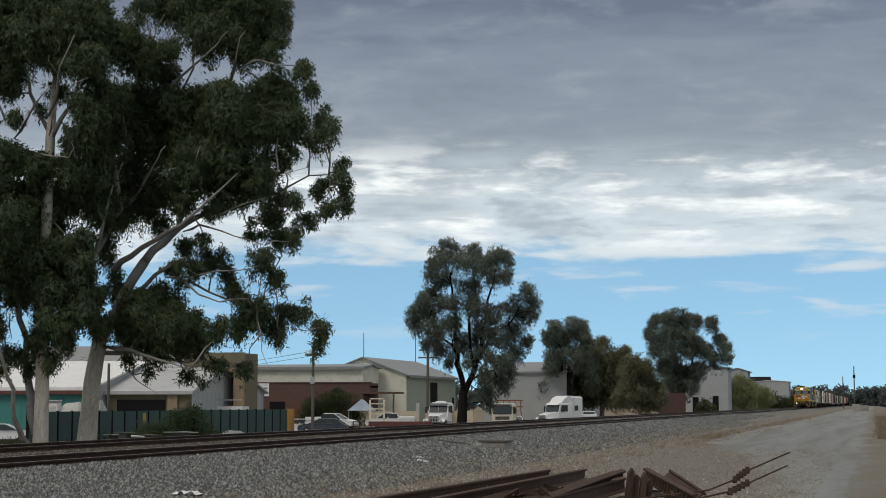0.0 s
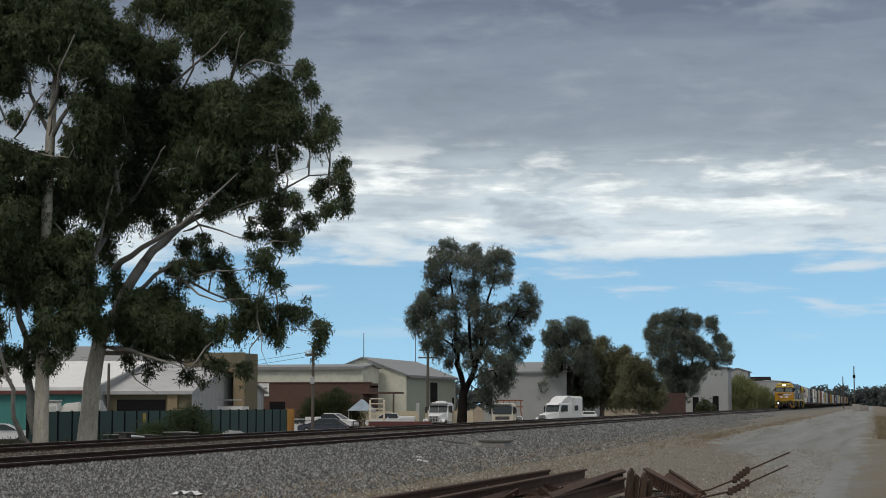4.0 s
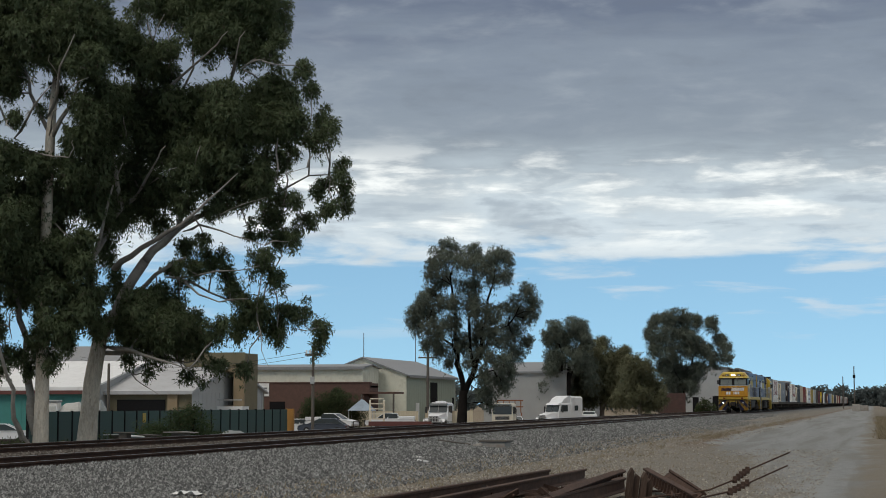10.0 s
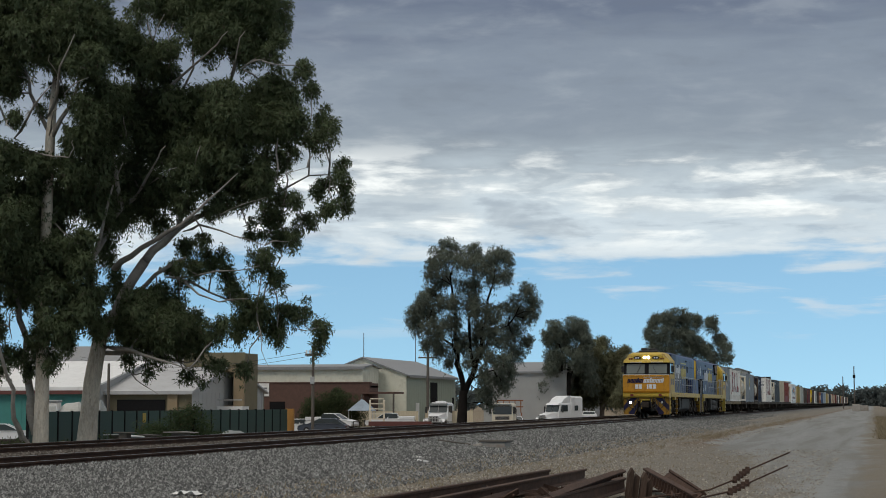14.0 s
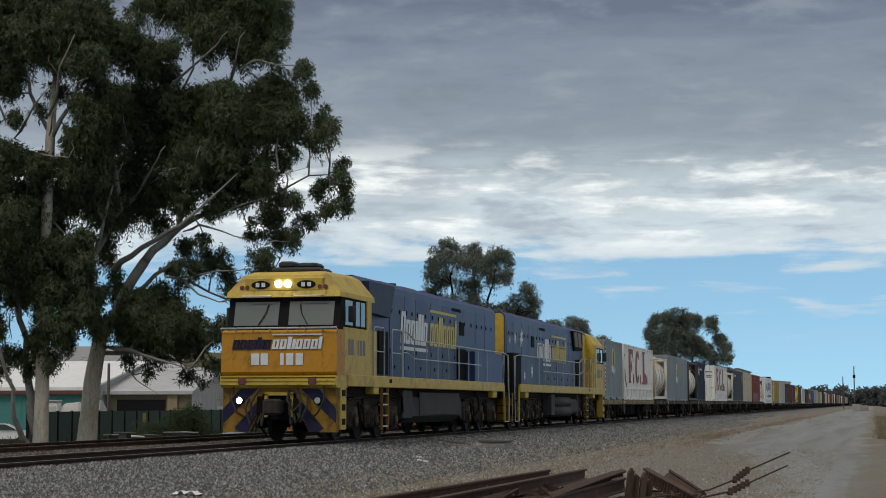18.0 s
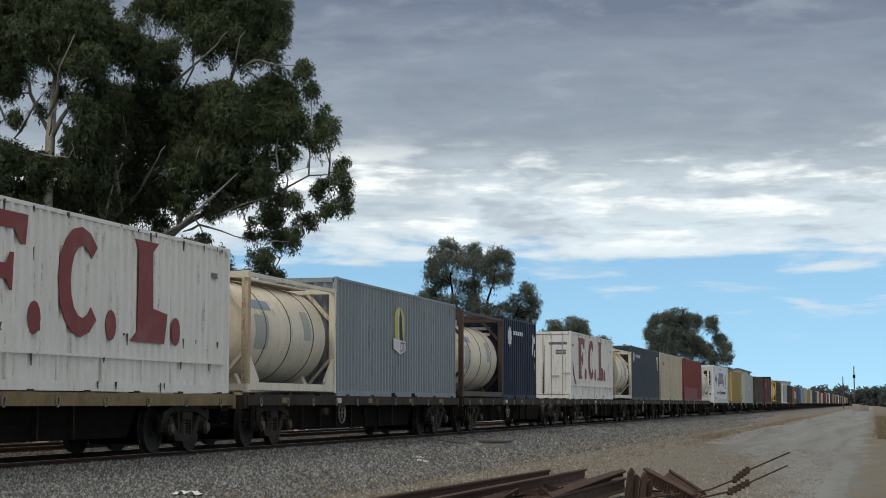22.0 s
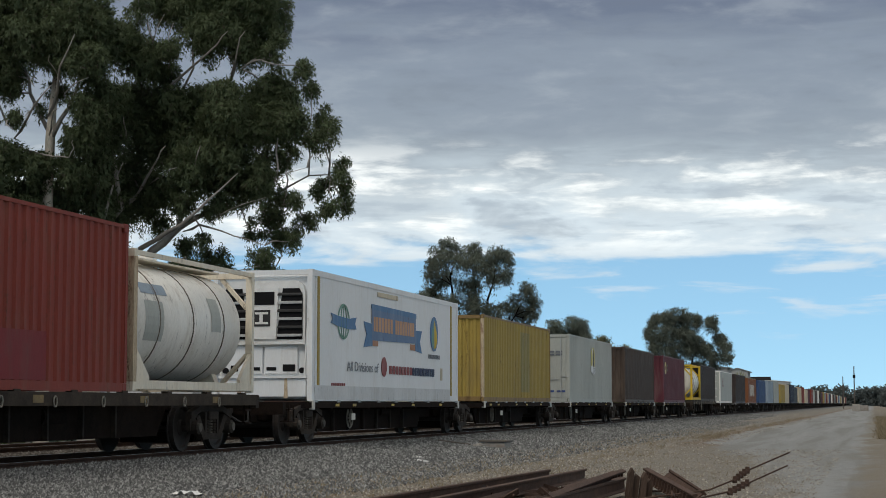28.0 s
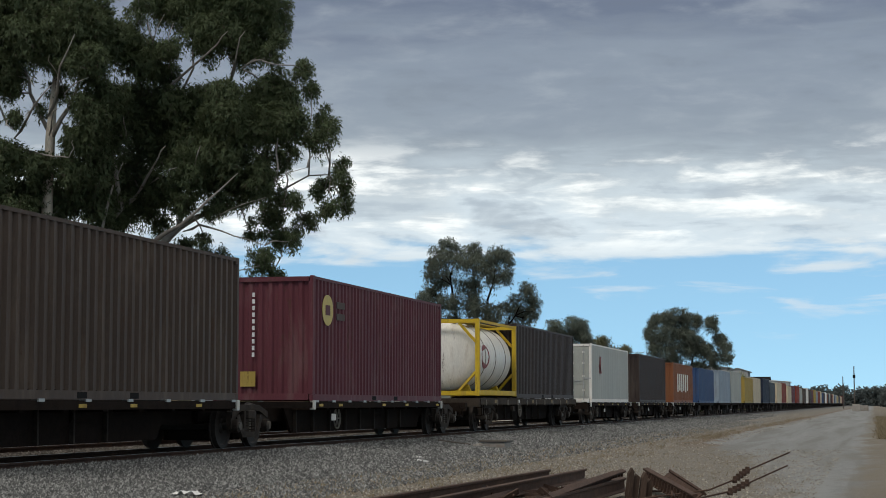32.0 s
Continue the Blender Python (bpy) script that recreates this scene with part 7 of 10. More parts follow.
# masses of foliage in the crowns, as (across, up, half width, half height)
GUM_TOP = [(2.6, 15.9, 0.98, 0.82), (1.8, 15.5, 0.35, 0.78), (3.7, 15.8, 1.18, 0.98), (4.9, 15.8, 1.08, 0.98), (6, 15.5, 0.82, 1.08), (6.6, 15.4, 0.24, 0.74), (4.3, 14.6, 1.08, 0.74), (5.4, 14.4, 0.94, 0.68), (6.5, 14.4, 0.35, 0.49), (6.3, 13.7, 0.39, 0.51), (3.1, 13.8, 0.55, 0.49), (2.5, 14.2, 0.43, 0.39), (1.2, 15.3, 0.16, 0.49)]
GUM_MIDDLE = [(1.7, 13.6, 0.98, 0.78), (1.2, 14.3, 0.68, 0.68), (2.7, 13.1, 0.62, 0.55), (3.7, 12.3, 1.21, 0.88), (2.7, 12, 1.17, 0.88), (1.5, 12.2, 1.17, 0.97), (4.8, 11.7, 0.97, 1.07), (5.8, 12.3, 1.01, 0.88), (6.4, 12.6, 0.88, 0.78), (6.6, 11.5, 0.93, 0.82), (5.6, 11.3, 0.97, 0.78), (3.5, 10.9, 1.07, 0.78), (2.1, 10.9, 0.97, 0.88), (4.7, 10.3, 0.97, 0.78), (0.8, 11.2, 0.78, 1.07), (1, 10, 0.87, 0.97)]
GUM_RIM = [(7.4, 13.3, 0.39, 0.51), (7.5, 12.7, 0.35, 0.59), (8, 11.7, 0.49, 0.74), (8.2, 11.1, 0.47, 0.51), (7.8, 10.7, 0.39, 0.54), (6.8, 10.3, 0.54, 0.43), (5.7, 10.2, 0.68, 0.54), (8.6, 10, 0.39, 0.54), (8.7, 9.3, 0.35, 0.62), (7.9, 9.4, 0.5, 0.5), (8.4, 8.6, 0.62, 0.39), (7.5, 8.3, 0.58, 0.27), (8.8, 8.7, 0.27, 0.23)]
GUM_LOWER = [(3.5, 9.8, 0.97, 0.74), (2.4, 9.4, 0.87, 0.68), (4.9, 9.4, 0.97, 0.7), (5.9, 9.5, 0.74, 0.66), (1.6, 9, 0.87, 0.74), (0.9, 8.5, 0.78, 0.74), (3.3, 8.8, 0.68, 0.43), (4.5, 8.6, 0.7, 0.39), (6.7, 8.8, 0.7, 0.54), (6, 8.3, 0.74, 0.58), (6.6, 7.8, 0.68, 0.48), (7, 7.5, 0.35, 0.23), (5.6, 7.7, 0.48, 0.23), (2.2, 8.3, 0.58, 0.43)]
GUM_SPRAYS = [(4.2, 6.9, 0.68, 0.5), (3.6, 6.5, 0.54, 0.39), (4.6, 6.5, 0.39, 0.35), (3.2, 7.2, 0.35, 0.48), (4, 7.6, 0.39, 0.29), (3.1, 6.1, 0.31, 0.27), (2.4, 5.9, 0.62, 0.46), (2.8, 6.5, 0.31, 0.35), (6, 6.6, 0.58, 0.66), (6.4, 6.1, 0.42, 0.42), (5, 5.8, 0.54, 0.54), (5.6, 5.2, 0.67, 0.69), (6.4, 4.8, 0.62, 0.66), (7, 5.1, 0.54, 0.5), (7.4, 5.3, 0.19, 0.39), (4.6, 4.4, 0.54, 0.58), (5.2, 4.6, 0.5, 0.54), (6.5, 4.2, 0.27, 0.31), (8, 4.4, 0.39, 0.5), (7.8, 3.8, 0.27, 0.27)]
GUM_SKIRT = [(2.1, 4.8, 1.5, 0.95), (3.0, 4.5, 1.0, 0.8), (2.1, 5.1, 1, 0.69), (1.4, 4.8, 0.77, 0.87), (2.6, 4.5, 0.96, 0.81), (3.3, 4.6, 0.77, 0.81), (3.7, 4, 0.62, 0.54), (1.8, 4.1, 0.92, 0.46), (0.9, 6.1, 0.5, 0.77), (0.5, 7.1, 0.43, 0.77), (0.4, 5.7, 0.39, 0.58), (3.4, 2.9, 0.35, 0.27), (4.3, 3.3, 0.46, 0.35), (3.9, 2.7, 0.23, 0.27), (5.3, 3.1, 0.35, 0.31), (1.2, 3.4, 0.42, 0.23), (2.1, 3, 0.19, 0.27), (2.3, 3.4, 0.48, 0.15), (3, 5.4, 0.48, 0.35)]
TWIN_TOP = [(-2.2, 15, 1.13, 1.13), (-0.9, 15.1, 1.13, 0.94), (0.4, 15.1, 1.04, 0.94), (1.6, 14.8, 0.85, 0.9), (-0.5, 14.1, 1.04, 0.72), (0.8, 14, 1.03, 0.79), (-1.4, 13.7, 0.75, 0.75), (2, 13.9, 0.6, 0.75), (0.4, 13.2, 0.6, 0.41), (1.6, 13, 0.79, 0.6), (-1.3, 12.9, 0.56, 0.66), (-1.2, 12.2, 0.41, 0.49), (2, 12.2, 0.84, 0.53), (1.1, 12, 0.53, 0.34), (1.7, 11.5, 0.71, 0.66), (-2.4, 13.1, 0.75, 1.13), (-2.5, 11, 0.75, 1.12), (1.3, 10.5, 0.66, 0.56)]
TWIN_MIDDLE = [(-1.2, 10, 0.84, 0.6), (-0, 9.7, 0.75, 0.56), (0.9, 9.5, 0.84, 0.65), (1.7, 9.7, 0.65, 0.75), (-1.9, 9.1, 1.12, 0.93), (-0.6, 8.8, 1.03, 0.65), (0.6, 8.8, 0.93, 0.6), (1.6, 8.5, 0.6, 0.65), (-1.1, 7.8, 1.12, 0.78), (0.1, 7.8, 0.75, 0.65), (1.3, 7.3, 0.56, 0.52), (-0.5, 6.9, 1.12, 0.78), (0.7, 6.7, 0.93, 0.78), (-1.6, 6.5, 0.93, 0.93), (1.3, 6.3, 0.48, 0.74)]
TWIN_LOWER = [(0.4, 12.4, 0.5, 0.25), (0.9, 10.9, 0.4, 0.3), (-0.9, 11.2, 0.4, 0.25), (-0.2, 11.6, 0.3, 0.3), (-0.7, 5.9, 1.11, 0.59), (0.4, 5.7, 0.93, 0.67), (1.2, 5.2, 0.71, 0.74), (1.7, 4.7, 0.41, 0.67), (0.7, 4.6, 0.67, 0.67), (-0.1, 4.8, 0.33, 0.48), (-0, 4.1, 0.56, 0.56), (0.4, 3.4, 0.3, 0.44), (-0.3, 3.5, 0.26, 0.33), (-1, 3.6, 0.56, 0.52), (-0.5, 3.1, 0.37, 0.26), (-1.3, 3, 0.46, 0.37), (-1.2, 4.3, 0.3, 0.37), (-1.8, 4.8, 0.56, 1.11), (0.9, 4, 0.37, 0.37), (-1.2, 5.4, 0.56, 0.22)]
ROUND_TOP = [(-0.6, 12, 0.85, 0.64), (-1.6, 11.3, 0.78, 0.78), (-1.9, 10.4, 0.64, 0.71), (0.7, 11.6, 0.92, 0.71), (-0.6, 11, 1.21, 0.85), (1, 10.6, 1.28, 0.85), (2.3, 11.1, 0.78, 0.78), (3, 11, 0.43, 0.92), (-0.9, 9.9, 1.07, 0.57), (0.7, 9.5, 1.21, 0.64), (2.1, 9.9, 0.71, 0.64), (2.8, 10.1, 0.5, 0.57), (-1.6, 9, 0.99, 0.71), (-2.5, 8.3, 0.71, 0.78), (-3, 7.8, 0.5, 0.85), (-2, 7.8, 0.99, 0.92), (-0.7, 8.3, 0.92, 0.92)]
ROUND_MIDDLE = [(-2.7, 7.1, 0.71, 0.78), (-1.6, 6.5, 1.06, 0.92), (-0.6, 6.9, 0.92, 0.92), (-2, 5.8, 0.64, 0.64), (-1.1, 5.5, 0.92, 0.78), (-0.6, 4.8, 0.57, 0.57), (1, 8.1, 1.21, 0.92), (1.9, 7.6, 1.2, 0.99), (3.2, 8.1, 1.06, 0.99), (4.1, 8.8, 0.71, 0.92), (4.6, 8.1, 0.5, 0.85), (3.9, 7.6, 0.78, 0.85), (0.9, 6.5, 1.06, 0.92), (2.1, 6.2, 1.13, 0.92), (3.3, 6.5, 0.92, 0.92), (4, 6, 0.64, 0.57), (3.5, 5.3, 0.71, 0.57)]
ROUND_LOWER = [(1.2, 5.1, 0.85, 0.71), (2.3, 4.8, 0.99, 0.85), (3.1, 4.2, 0.49, 0.78), (1.4, 3.9, 0.64, 0.78), (2.3, 3.5, 0.92, 0.85), (1.7, 2.6, 0.78, 0.64), (1.2, 3, 0.42, 0.49), (2.7, 3, 0.42, 0.42), (1.7, 2.1, 0.49, 0.28), (0.3, 4.8, 0.49, 0.57), (-0, 5.8, 0.71, 0.71)]
BELT_GREY = [(0.4, 9.8, 1.49, 1.14), (-0.7, 9.5, 1.37, 1.26), (-1.9, 8.9, 0.8, 1.03), (1.5, 9.8, 0.8, 1.14), (0.1, 8.4, 1.94, 1.14), (-1, 6.9, 1.37, 1.14), (0.7, 6.9, 1.6, 1.26), (-1.9, 5.8, 0.8, 1.26), (-0.8, 5, 1.6, 1.48), (-2.2, 3.8, 0.91, 1.25), (-0.2, 3.2, 1.48, 1.14), (-1.1, 6.4, 1.14, 1.14), (1.5, 8.1, 1.14, 1.37), (2.1, 5.2, 1.37, 2.28)]
BELT_OLIVE = [(-1.1, 8, 1.29, 1.06), (0.1, 8.3, 0.94, 0.82), (-2, 6.2, 1.64, 1.76), (0.1, 6.5, 1.76, 1.64), (1.6, 6.5, 1.41, 1.41), (2.4, 7.2, 0.82, 0.82), (-1.4, 3.6, 1.76, 1.76), (0.9, 3.9, 1.88, 1.88), (0.1, 5, 1.76, 1.76), (-2.9, 3.6, 1.17, 1.64), (2.4, 4.7, 1.52, 1.99), (-0.8, 2.5, 1.76, 0.82), (1.8, 2.7, 1.64, 0.94)]
BELT_END = [(-0.8, 6.6, 1.32, 0.96), (0.6, 6, 1.08, 0.96), (-0.7, 4.5, 1.68, 1.68), (1.2, 4.5, 1.2, 1.44), (-0.1, 3, 1.92, 1.32), (2, 3.6, 0.96, 1.32), (2.3, 2.7, 0.84, 0.96), (-1.9, 3, 1.32, 1.08), (1.1, 1.9, 1.44, 0.6)]
SHED_GUM = [(0, 12.9, 1.59, 1.44), (-1.4, 12.2, 1.73, 1.59), (-3.2, 12.5, 1.15, 1.15), (2.2, 12.9, 1.01, 1.3), (3.9, 12.2, 1.01, 1.44), (-2.5, 10.4, 1.87, 1.58), (0, 10.4, 2.02, 1.73), (-3.6, 11.1, 0.72, 1.73), (-3.6, 8.9, 1.01, 1.15), (-1.1, 8.2, 2.45, 1.73), (1.5, 9.6, 1.58, 1.58), (2.9, 8.6, 1.3, 1.44), (5.1, 10.4, 1.15, 1.3), (5.3, 8.6, 1.15, 1.73), (4.5, 7.5, 0.86, 1.15), (-2.5, 7.1, 1.3, 1.3), (-0.4, 6, 2.45, 1.73), (2.1, 6.4, 1.58, 1.44), (-0.8, 4.3, 1.58, 1.44), (1, 4.6, 1.73, 1.29), (-2, 5.3, 1.01, 1.44), (-0.2, 2.8, 1.15, 0.72)]
GUM_GAPS = [(1.4, 15.2, 0.2, 0.43), (2.5, 13.8, 0.3, 0.3), (3.1, 12.7, 0.3, 0.2), (5.5, 13.4, 0.5, 0.3), (7.7, 12.3, 0.2, 0.4), (7.7, 10.2, 0.3, 0.3), (5.4, 9.8, 0.2, 0.3), (1.3, 7.5, 0.4, 0.4), (1.7, 8.0, 0.4, 0.25), (1.5, 6.7, 0.4, 0.35)]
TWIN_GAPS = [(-0.4, 12.2, 0.45, 0.4), (0.5, 11.5, 0.35, 0.3), (-0.4, 10.9, 0.3, 0.4), (-0.9, 4.8, 0.5, 0.45), (-0.7, 4.1, 0.3, 0.35)]
bark_limb = mat("pale_limb_bark", (0.26, 0.245, 0.22), 0.85, 0, 0.2, 3, 30, 0.2, (0.10, 0.08, 0.065), 0.6, spec=0.2)


big_gum = tree("gum_tree", "large pale-trunked eucalyptus with dark drooping foliage beside the tracks", (-25.95, 54.1, -1.15),
               [(0.0, -0.3, 0.50), (0.02, 0.5, 0.36), (0.1, 1.6, 0.31), (0.18, 2.7, 0.29), (0.32, 3.6, 0.27), (0.45, 4.3, 0.24)],
               [(0.40, 4.1, 0.0, 6.6, 0.17, 0.12), (0.0, 6.6, 1.2, 8.6, 0.12, 0.09), (1.2, 8.6, 0.4, 12.5, 0.09, 0.05), (0.45, 4.2, 2.0, 6.8, 0.22, 0.17),
                (2.0, 6.8, 3.0, 8.0, 0.16, 0.12), (3.0, 8.0, 5.8, 9.0, 0.11, 0.05), (3.0, 8.0, 4.2, 11.0, 0.10, 0.06), (4.2, 11.0, 5.2, 14.4, 0.06, 0.03),
                (1.1, 5.4, 3.4, 6.9, 0.08, 0.06), (0.35, 3.7, 3.0, 3.45, 0.09, 0.05), (2.4, 6.6, 4.8, 5.5, 0.06, 0.03), (4.8, 5.5, 7.0, 5.0, 0.03, 0.02),
                (1.3, 8.8, 3.0, 10.6, 0.08, 0.05), (3.0, 10.6, 3.4, 14.6, 0.06, 0.03), (5.6, 9.0, 8.2, 9.8, 0.05, 0.02), (7.0, 5.0, 7.9, 4.2, 0.02, 0.012)],
               GUM_TOP + GUM_MIDDLE + GUM_RIM + GUM_LOWER + GUM_SPRAYS + GUM_SKIRT, bark_pale, bark_limb, leaf_gum, 3600, 0.135, 0.168, 21, (0.36, 0.95), (-1.3, 1.0), 2.6,
               boughs=GUM_BOUGHS, gaps=GUM_GAPS, sparse=0.66)
gum_two = tree("gum_tree", "eucalyptus with twin pale trunks and dense dark foliage", (-26.4, 51.7, -1.15),
               [(0.0, -0.3, 0.36), (0.0, 0.8, 0.26), (0.02, 2.2, 0.235), (0.02, 3.6, 0.22), (0.0, 5.2, 0.20), (0.05, 8.0, 0.19), (0.12, 10.8, 0.16), (0.28, 13.2, 0.08)],
               [(-0.15, 1.0, -0.55, 2.6, 0.15, 0.13), (-0.55, 2.6, -0.95, 5.4, 0.13, 0.09), (-0.95, 5.4, -1.8, 8.0, 0.09, 0.05), (0.1, 10.6, 1.2, 13.0, 0.09, 0.04),
                (0.1, 10.0, -1.6, 10.3, 0.08, 0.04), (0.05, 9.8, 1.8, 9.4, 0.06, 0.03), (-0.4, 5.8, -1.4, 6.6, 0.06, 0.03), (0.1, 10.9, -1.0, 13.4, 0.08, 0.04)],
               TWIN_TOP + TWIN_MIDDLE + TWIN_LOWER, bark_pale, bark_limb, leaf_gum, 3600, 0.135, 0.168, 22, (0.36, 0.95), (-1.3, 1.0), 2.6,
               boughs=TWIN_BOUGHS, gaps=TWIN_GAPS, sparse=0.60)
mid_tree = tree("gum_tree", "round-crowned grey-green eucalyptus with a dark forked trunk", (-25.0, 105.1, -1.3),
                [(0.0, -0.2, 0.42), (0.05, 1.2, 0.31), (0.1, 2.2, 0.28), (0.15, 2.9, 0.25)],
                [(0.1, 2.6, -0.2, 5.2, 0.20, 0.15), (-0.2, 5.2, -0.6, 9.5, 0.14, 0.06), (0.15, 2.6, 1.3, 5.4, 0.20, 0.15), (1.3, 5.4, 2.0, 9.6, 0.13, 0.05),
                 (0.8, 4.2, 0.8, 10.2, 0.12, 0.05), (1.3, 5.4, 3.4, 7.6, 0.09, 0.04), (-0.2, 5.0, -2.0, 7.4, 0.09, 0.04), (0.6, 3.6, 2.6, 4.4, 0.07, 0.03)],
                ROUND_TOP + ROUND_MIDDLE + ROUND_LOWER, bark_dark, bark_dark, leaf_grey, 1500, 0.17, 0.16, 23, (0.34, 0.6), (-1.6, 1.6), 1.25)


enlarge(tree("gum_tree", "tall grey-green eucalyptus at the head of a tree belt", (-30.0, 172.4, -1.3), [(0, -0.2, 0.35), (0.1, 3.0, 0.26), (0.2, 6.0, 0.16)],
     [(0.1, 3.0, -0.8, 8.0, 0.15, 0.06), (0.1, 3.0, 1.2, 8.4, 0.15, 0.06)], BELT_GREY, bark_dark, bark_dark, leaf_grey, 620, 0.26, 0.16, 31, (0.5, 1.1), (-1.5, 1.5), 1.8))
enlarge(tree("tree", "dense olive-brown leafy tree in a tree belt", (-27.4, 178.0, -1.3), [(0, -0.2, 0.3), (0.1, 2.0, 0.22), (0.2, 4.5, 0.12)],
     [(0.1, 1.4, 1.6, 4.0, 0.10, 0.05), (0.1, 1.4, -1.2, 4.0, 0.10, 0.05)], BELT_OLIVE, bark_grey, bark_grey, leaf_olive, 620, 0.26, 0.16, 32, (0.6, 1.3), (-1.5, 1.5), 2.6))
tree("tree", "dense olive-brown leafy tree in a tree belt", (-24.2, 183.6, -1.3), [(0, -0.2, 0.28), (0.1, 1.8, 0.2), (0.2, 4.0, 0.1)],
     [(0.1, 1.2, 1.6, 3.4, 0.10, 0.05), (0.1, 1.2, -1.4, 3.6, 0.10, 0.05)], BELT_END, bark_grey, bark_grey, leaf_olive, 620, 0.26, 0.16, 33, (0.6, 1.3), (-1.5, 1.5), 2.6)
tree("gum_tree", "rounded eucalyptus standing by a pale shed", (-23.7, 220.7, -1.3), [(0, -0.2, 0.40), (0.1, 2.6, 0.30), (0.3, 5.5, 0.2)],
     [(0.2, 3.0, -2.0, 9.0, 0.18, 0.07), (0.2, 3.5, 1.8, 10.0, 0.18, 0.07), (0.3, 4.5, 3.6, 8.2, 0.12, 0.05)], SHED_GUM, bark_dark, bark_dark, leaf_grey, 700, 0.27, 0.16, 36, (0.55, 1.3), (-2.0, 2.0), 1.6)


# ------------------------------------------------------------------ bushes
def bush(name, label, px, py, pz, w, h, leaf, seed, size=0.3, per=60, depth=None):
    t = thing(name, label, "bush", pose(px, py, pz))
    rnd = random.Random(seed)
    rg = np.random.default_rng(seed)
    cl = []
    for k in range(int(8 + 3 * w)):
        a = rnd.uniform(-0.5, 0.5) * w
        z = rnd.uniform(0.1, 0.78) * h * (1 - 0.5 * (2 * abs(a) / w) ** 2)
        p = RIGHT * a + AWAY * rnd.uniform(-0.4, 0.4) * (depth or w * 0.5)
        cl.append((p.x, p.y, z, rnd.uniform(0.22, 0.36) * h, 0.8))
    st = M()
    for c in cl[::2]:
        st.tube([(c[0] * 0.3, c[1] * 0.3, -0.1), (c[0] * 0.7, c[1] * 0.7, c[2] * 0.5), (c[0], c[1], c[2])], [0.05, 0.035, 0.015], 5)
    part("stems", st, bark_dark, t)
    leaf_mesh("foliage", clump_points(rg, cl, per, size), size, 0.16 if leaf is not leaf_reed else 0.06, 0.2 if leaf is not leaf_reed else -2.0, seed, leaf, t)
    return t


leaf_bush = leaf_material("bush_leaves", (0.042, 0.066, 0.030), (0.088, 0.118, 0.054))
bush("bush", "dark green bush beside the yard fence", -25.5, 61.6, -1.2, 2.7, 2.3, leaf_bush, 41, 0.12, 560)
bush("bush", "low green bush at the end of the yard fence", -27.6, 70.0, -1.2, 1.8, 1.2, leaf_dark, 49, 0.13, 420)
bush("bush", "low dark shrub beneath the gum trees", -24.7, 49.6, -1.15, 2.2, 0.9, leaf_dark, 81, 0.13, 420)
bush("bush", "low dark shrub beneath the gum trees", -27.0, 50.2, -1.2, 2.4, 1.2, leaf_dark, 82, 0.13, 420)
bush("bush", "low dark shrub beneath the gum trees", -26.4, 56.5, -1.2, 1.6, 1.1, leaf_dark, 42, 0.14, 300)
enlarge(bush("bush", "rounded dark green bush before a brick wall", -40.6, 127.8, -1.3, 3.7, 3.9, leaf_dark, 43, 0.17, 330))
bush("bush", "tall yellow-green reedy thicket by the track", -24.2, 318.0, -1.3, 5.0, 7.2, leaf_reed, 44, 0.9, 60)
bush("bush", "tall yellow-green reedy thicket by the track", -22.2, 338.0, -1.3, 5.0, 5.8, leaf_reed, 45, 0.9, 60)
bush("bush", "dark hedge along the far line", -25.0, 455.0, -1.3, 9.0, 5.4, leaf_dark, 46, 0.8, 14)
bush("bush", "dark hedge along the far line", -22.0, 500.0, -1.3, 8.0, 4.6, leaf_dark, 47, 0.8, 14)
bush("bush", "dark shrub against the pale shed wall", -26.8, 284.0, -1.3, 2.4, 3.4, leaf_dark, 48, 0.5, 40)

# ------------------------------------------------------------------ buildings
roof_white = mat("white_roof_sheet", (0.70, 0.70, 0.69), 0.5, 0, 0.06, 1, 20, 0.05, (0.45, 0.43, 0.4), 0.3)
roof_grey = mat("grey_roof_sheet", (0.23, 0.235, 0.24), 0.55, 0.1, 0.1, 1, 20, 0.05, (0.22, 0.2, 0.18), 0.4)
wall_teal = mat("teal_wall", (0.045, 0.20, 0.18), 0.6, 0, 0.12, 1, 20, 0.05)
wall_tan = mat("tan_render_wall", (0.27, 0.205, 0.125), 0.8, 0, 0.12, 1, 25, 0.1, (0.2, 0.15, 0.1), 0.4)
wall_olive = mat("olive_render_wall", (0.15, 0.13, 0.08), 0.8, 0, 0.12, 1, 25, 0.1)
wall_brick = mat("brown_brick_wall", (0.105, 0.058, 0.045), 0.85, 0, 0.2, 3, 25, 0.2)
wall_cream = mat("cream_metal_wall", (0.60, 0.60, 0.51), 0.6, 0, 0.08, 1, 20, 0.05, (0.3, 0.27, 0.2), 0.3)
wall_sage = mat("sage_metal_wall", (0.32, 0.36, 0.29), 0.6, 0, 0.08, 1, 20, 0.05)
wall_pale = mat("pale_grey_metal_wall", (0.35, 0.36, 0.36), 0.6, 0, 0.08, 0.6, 20, 0.05, (0.33, 0.32, 0.3), 0.35)
wall_red = mat("rusty_red_sheeting", (0.115, 0.040, 0.034), 0.75, 0, 0.2, 2, 20, 0.1)
fence_green = mat("dark_green_fence_sheet", (0.022, 0.052, 0.044), 0.5, 0, 0.15, 1.5, 30, 0.05, (0.05, 0.065, 0.055), 0.4, rnd=0.12, spec=0.25)
timber_m = mat("weathered_timber", (0.105, 0.092, 0.078), 0.85, 0, 0.25, 4, 40, 0.2, stretch=(1, 1, 0.2))
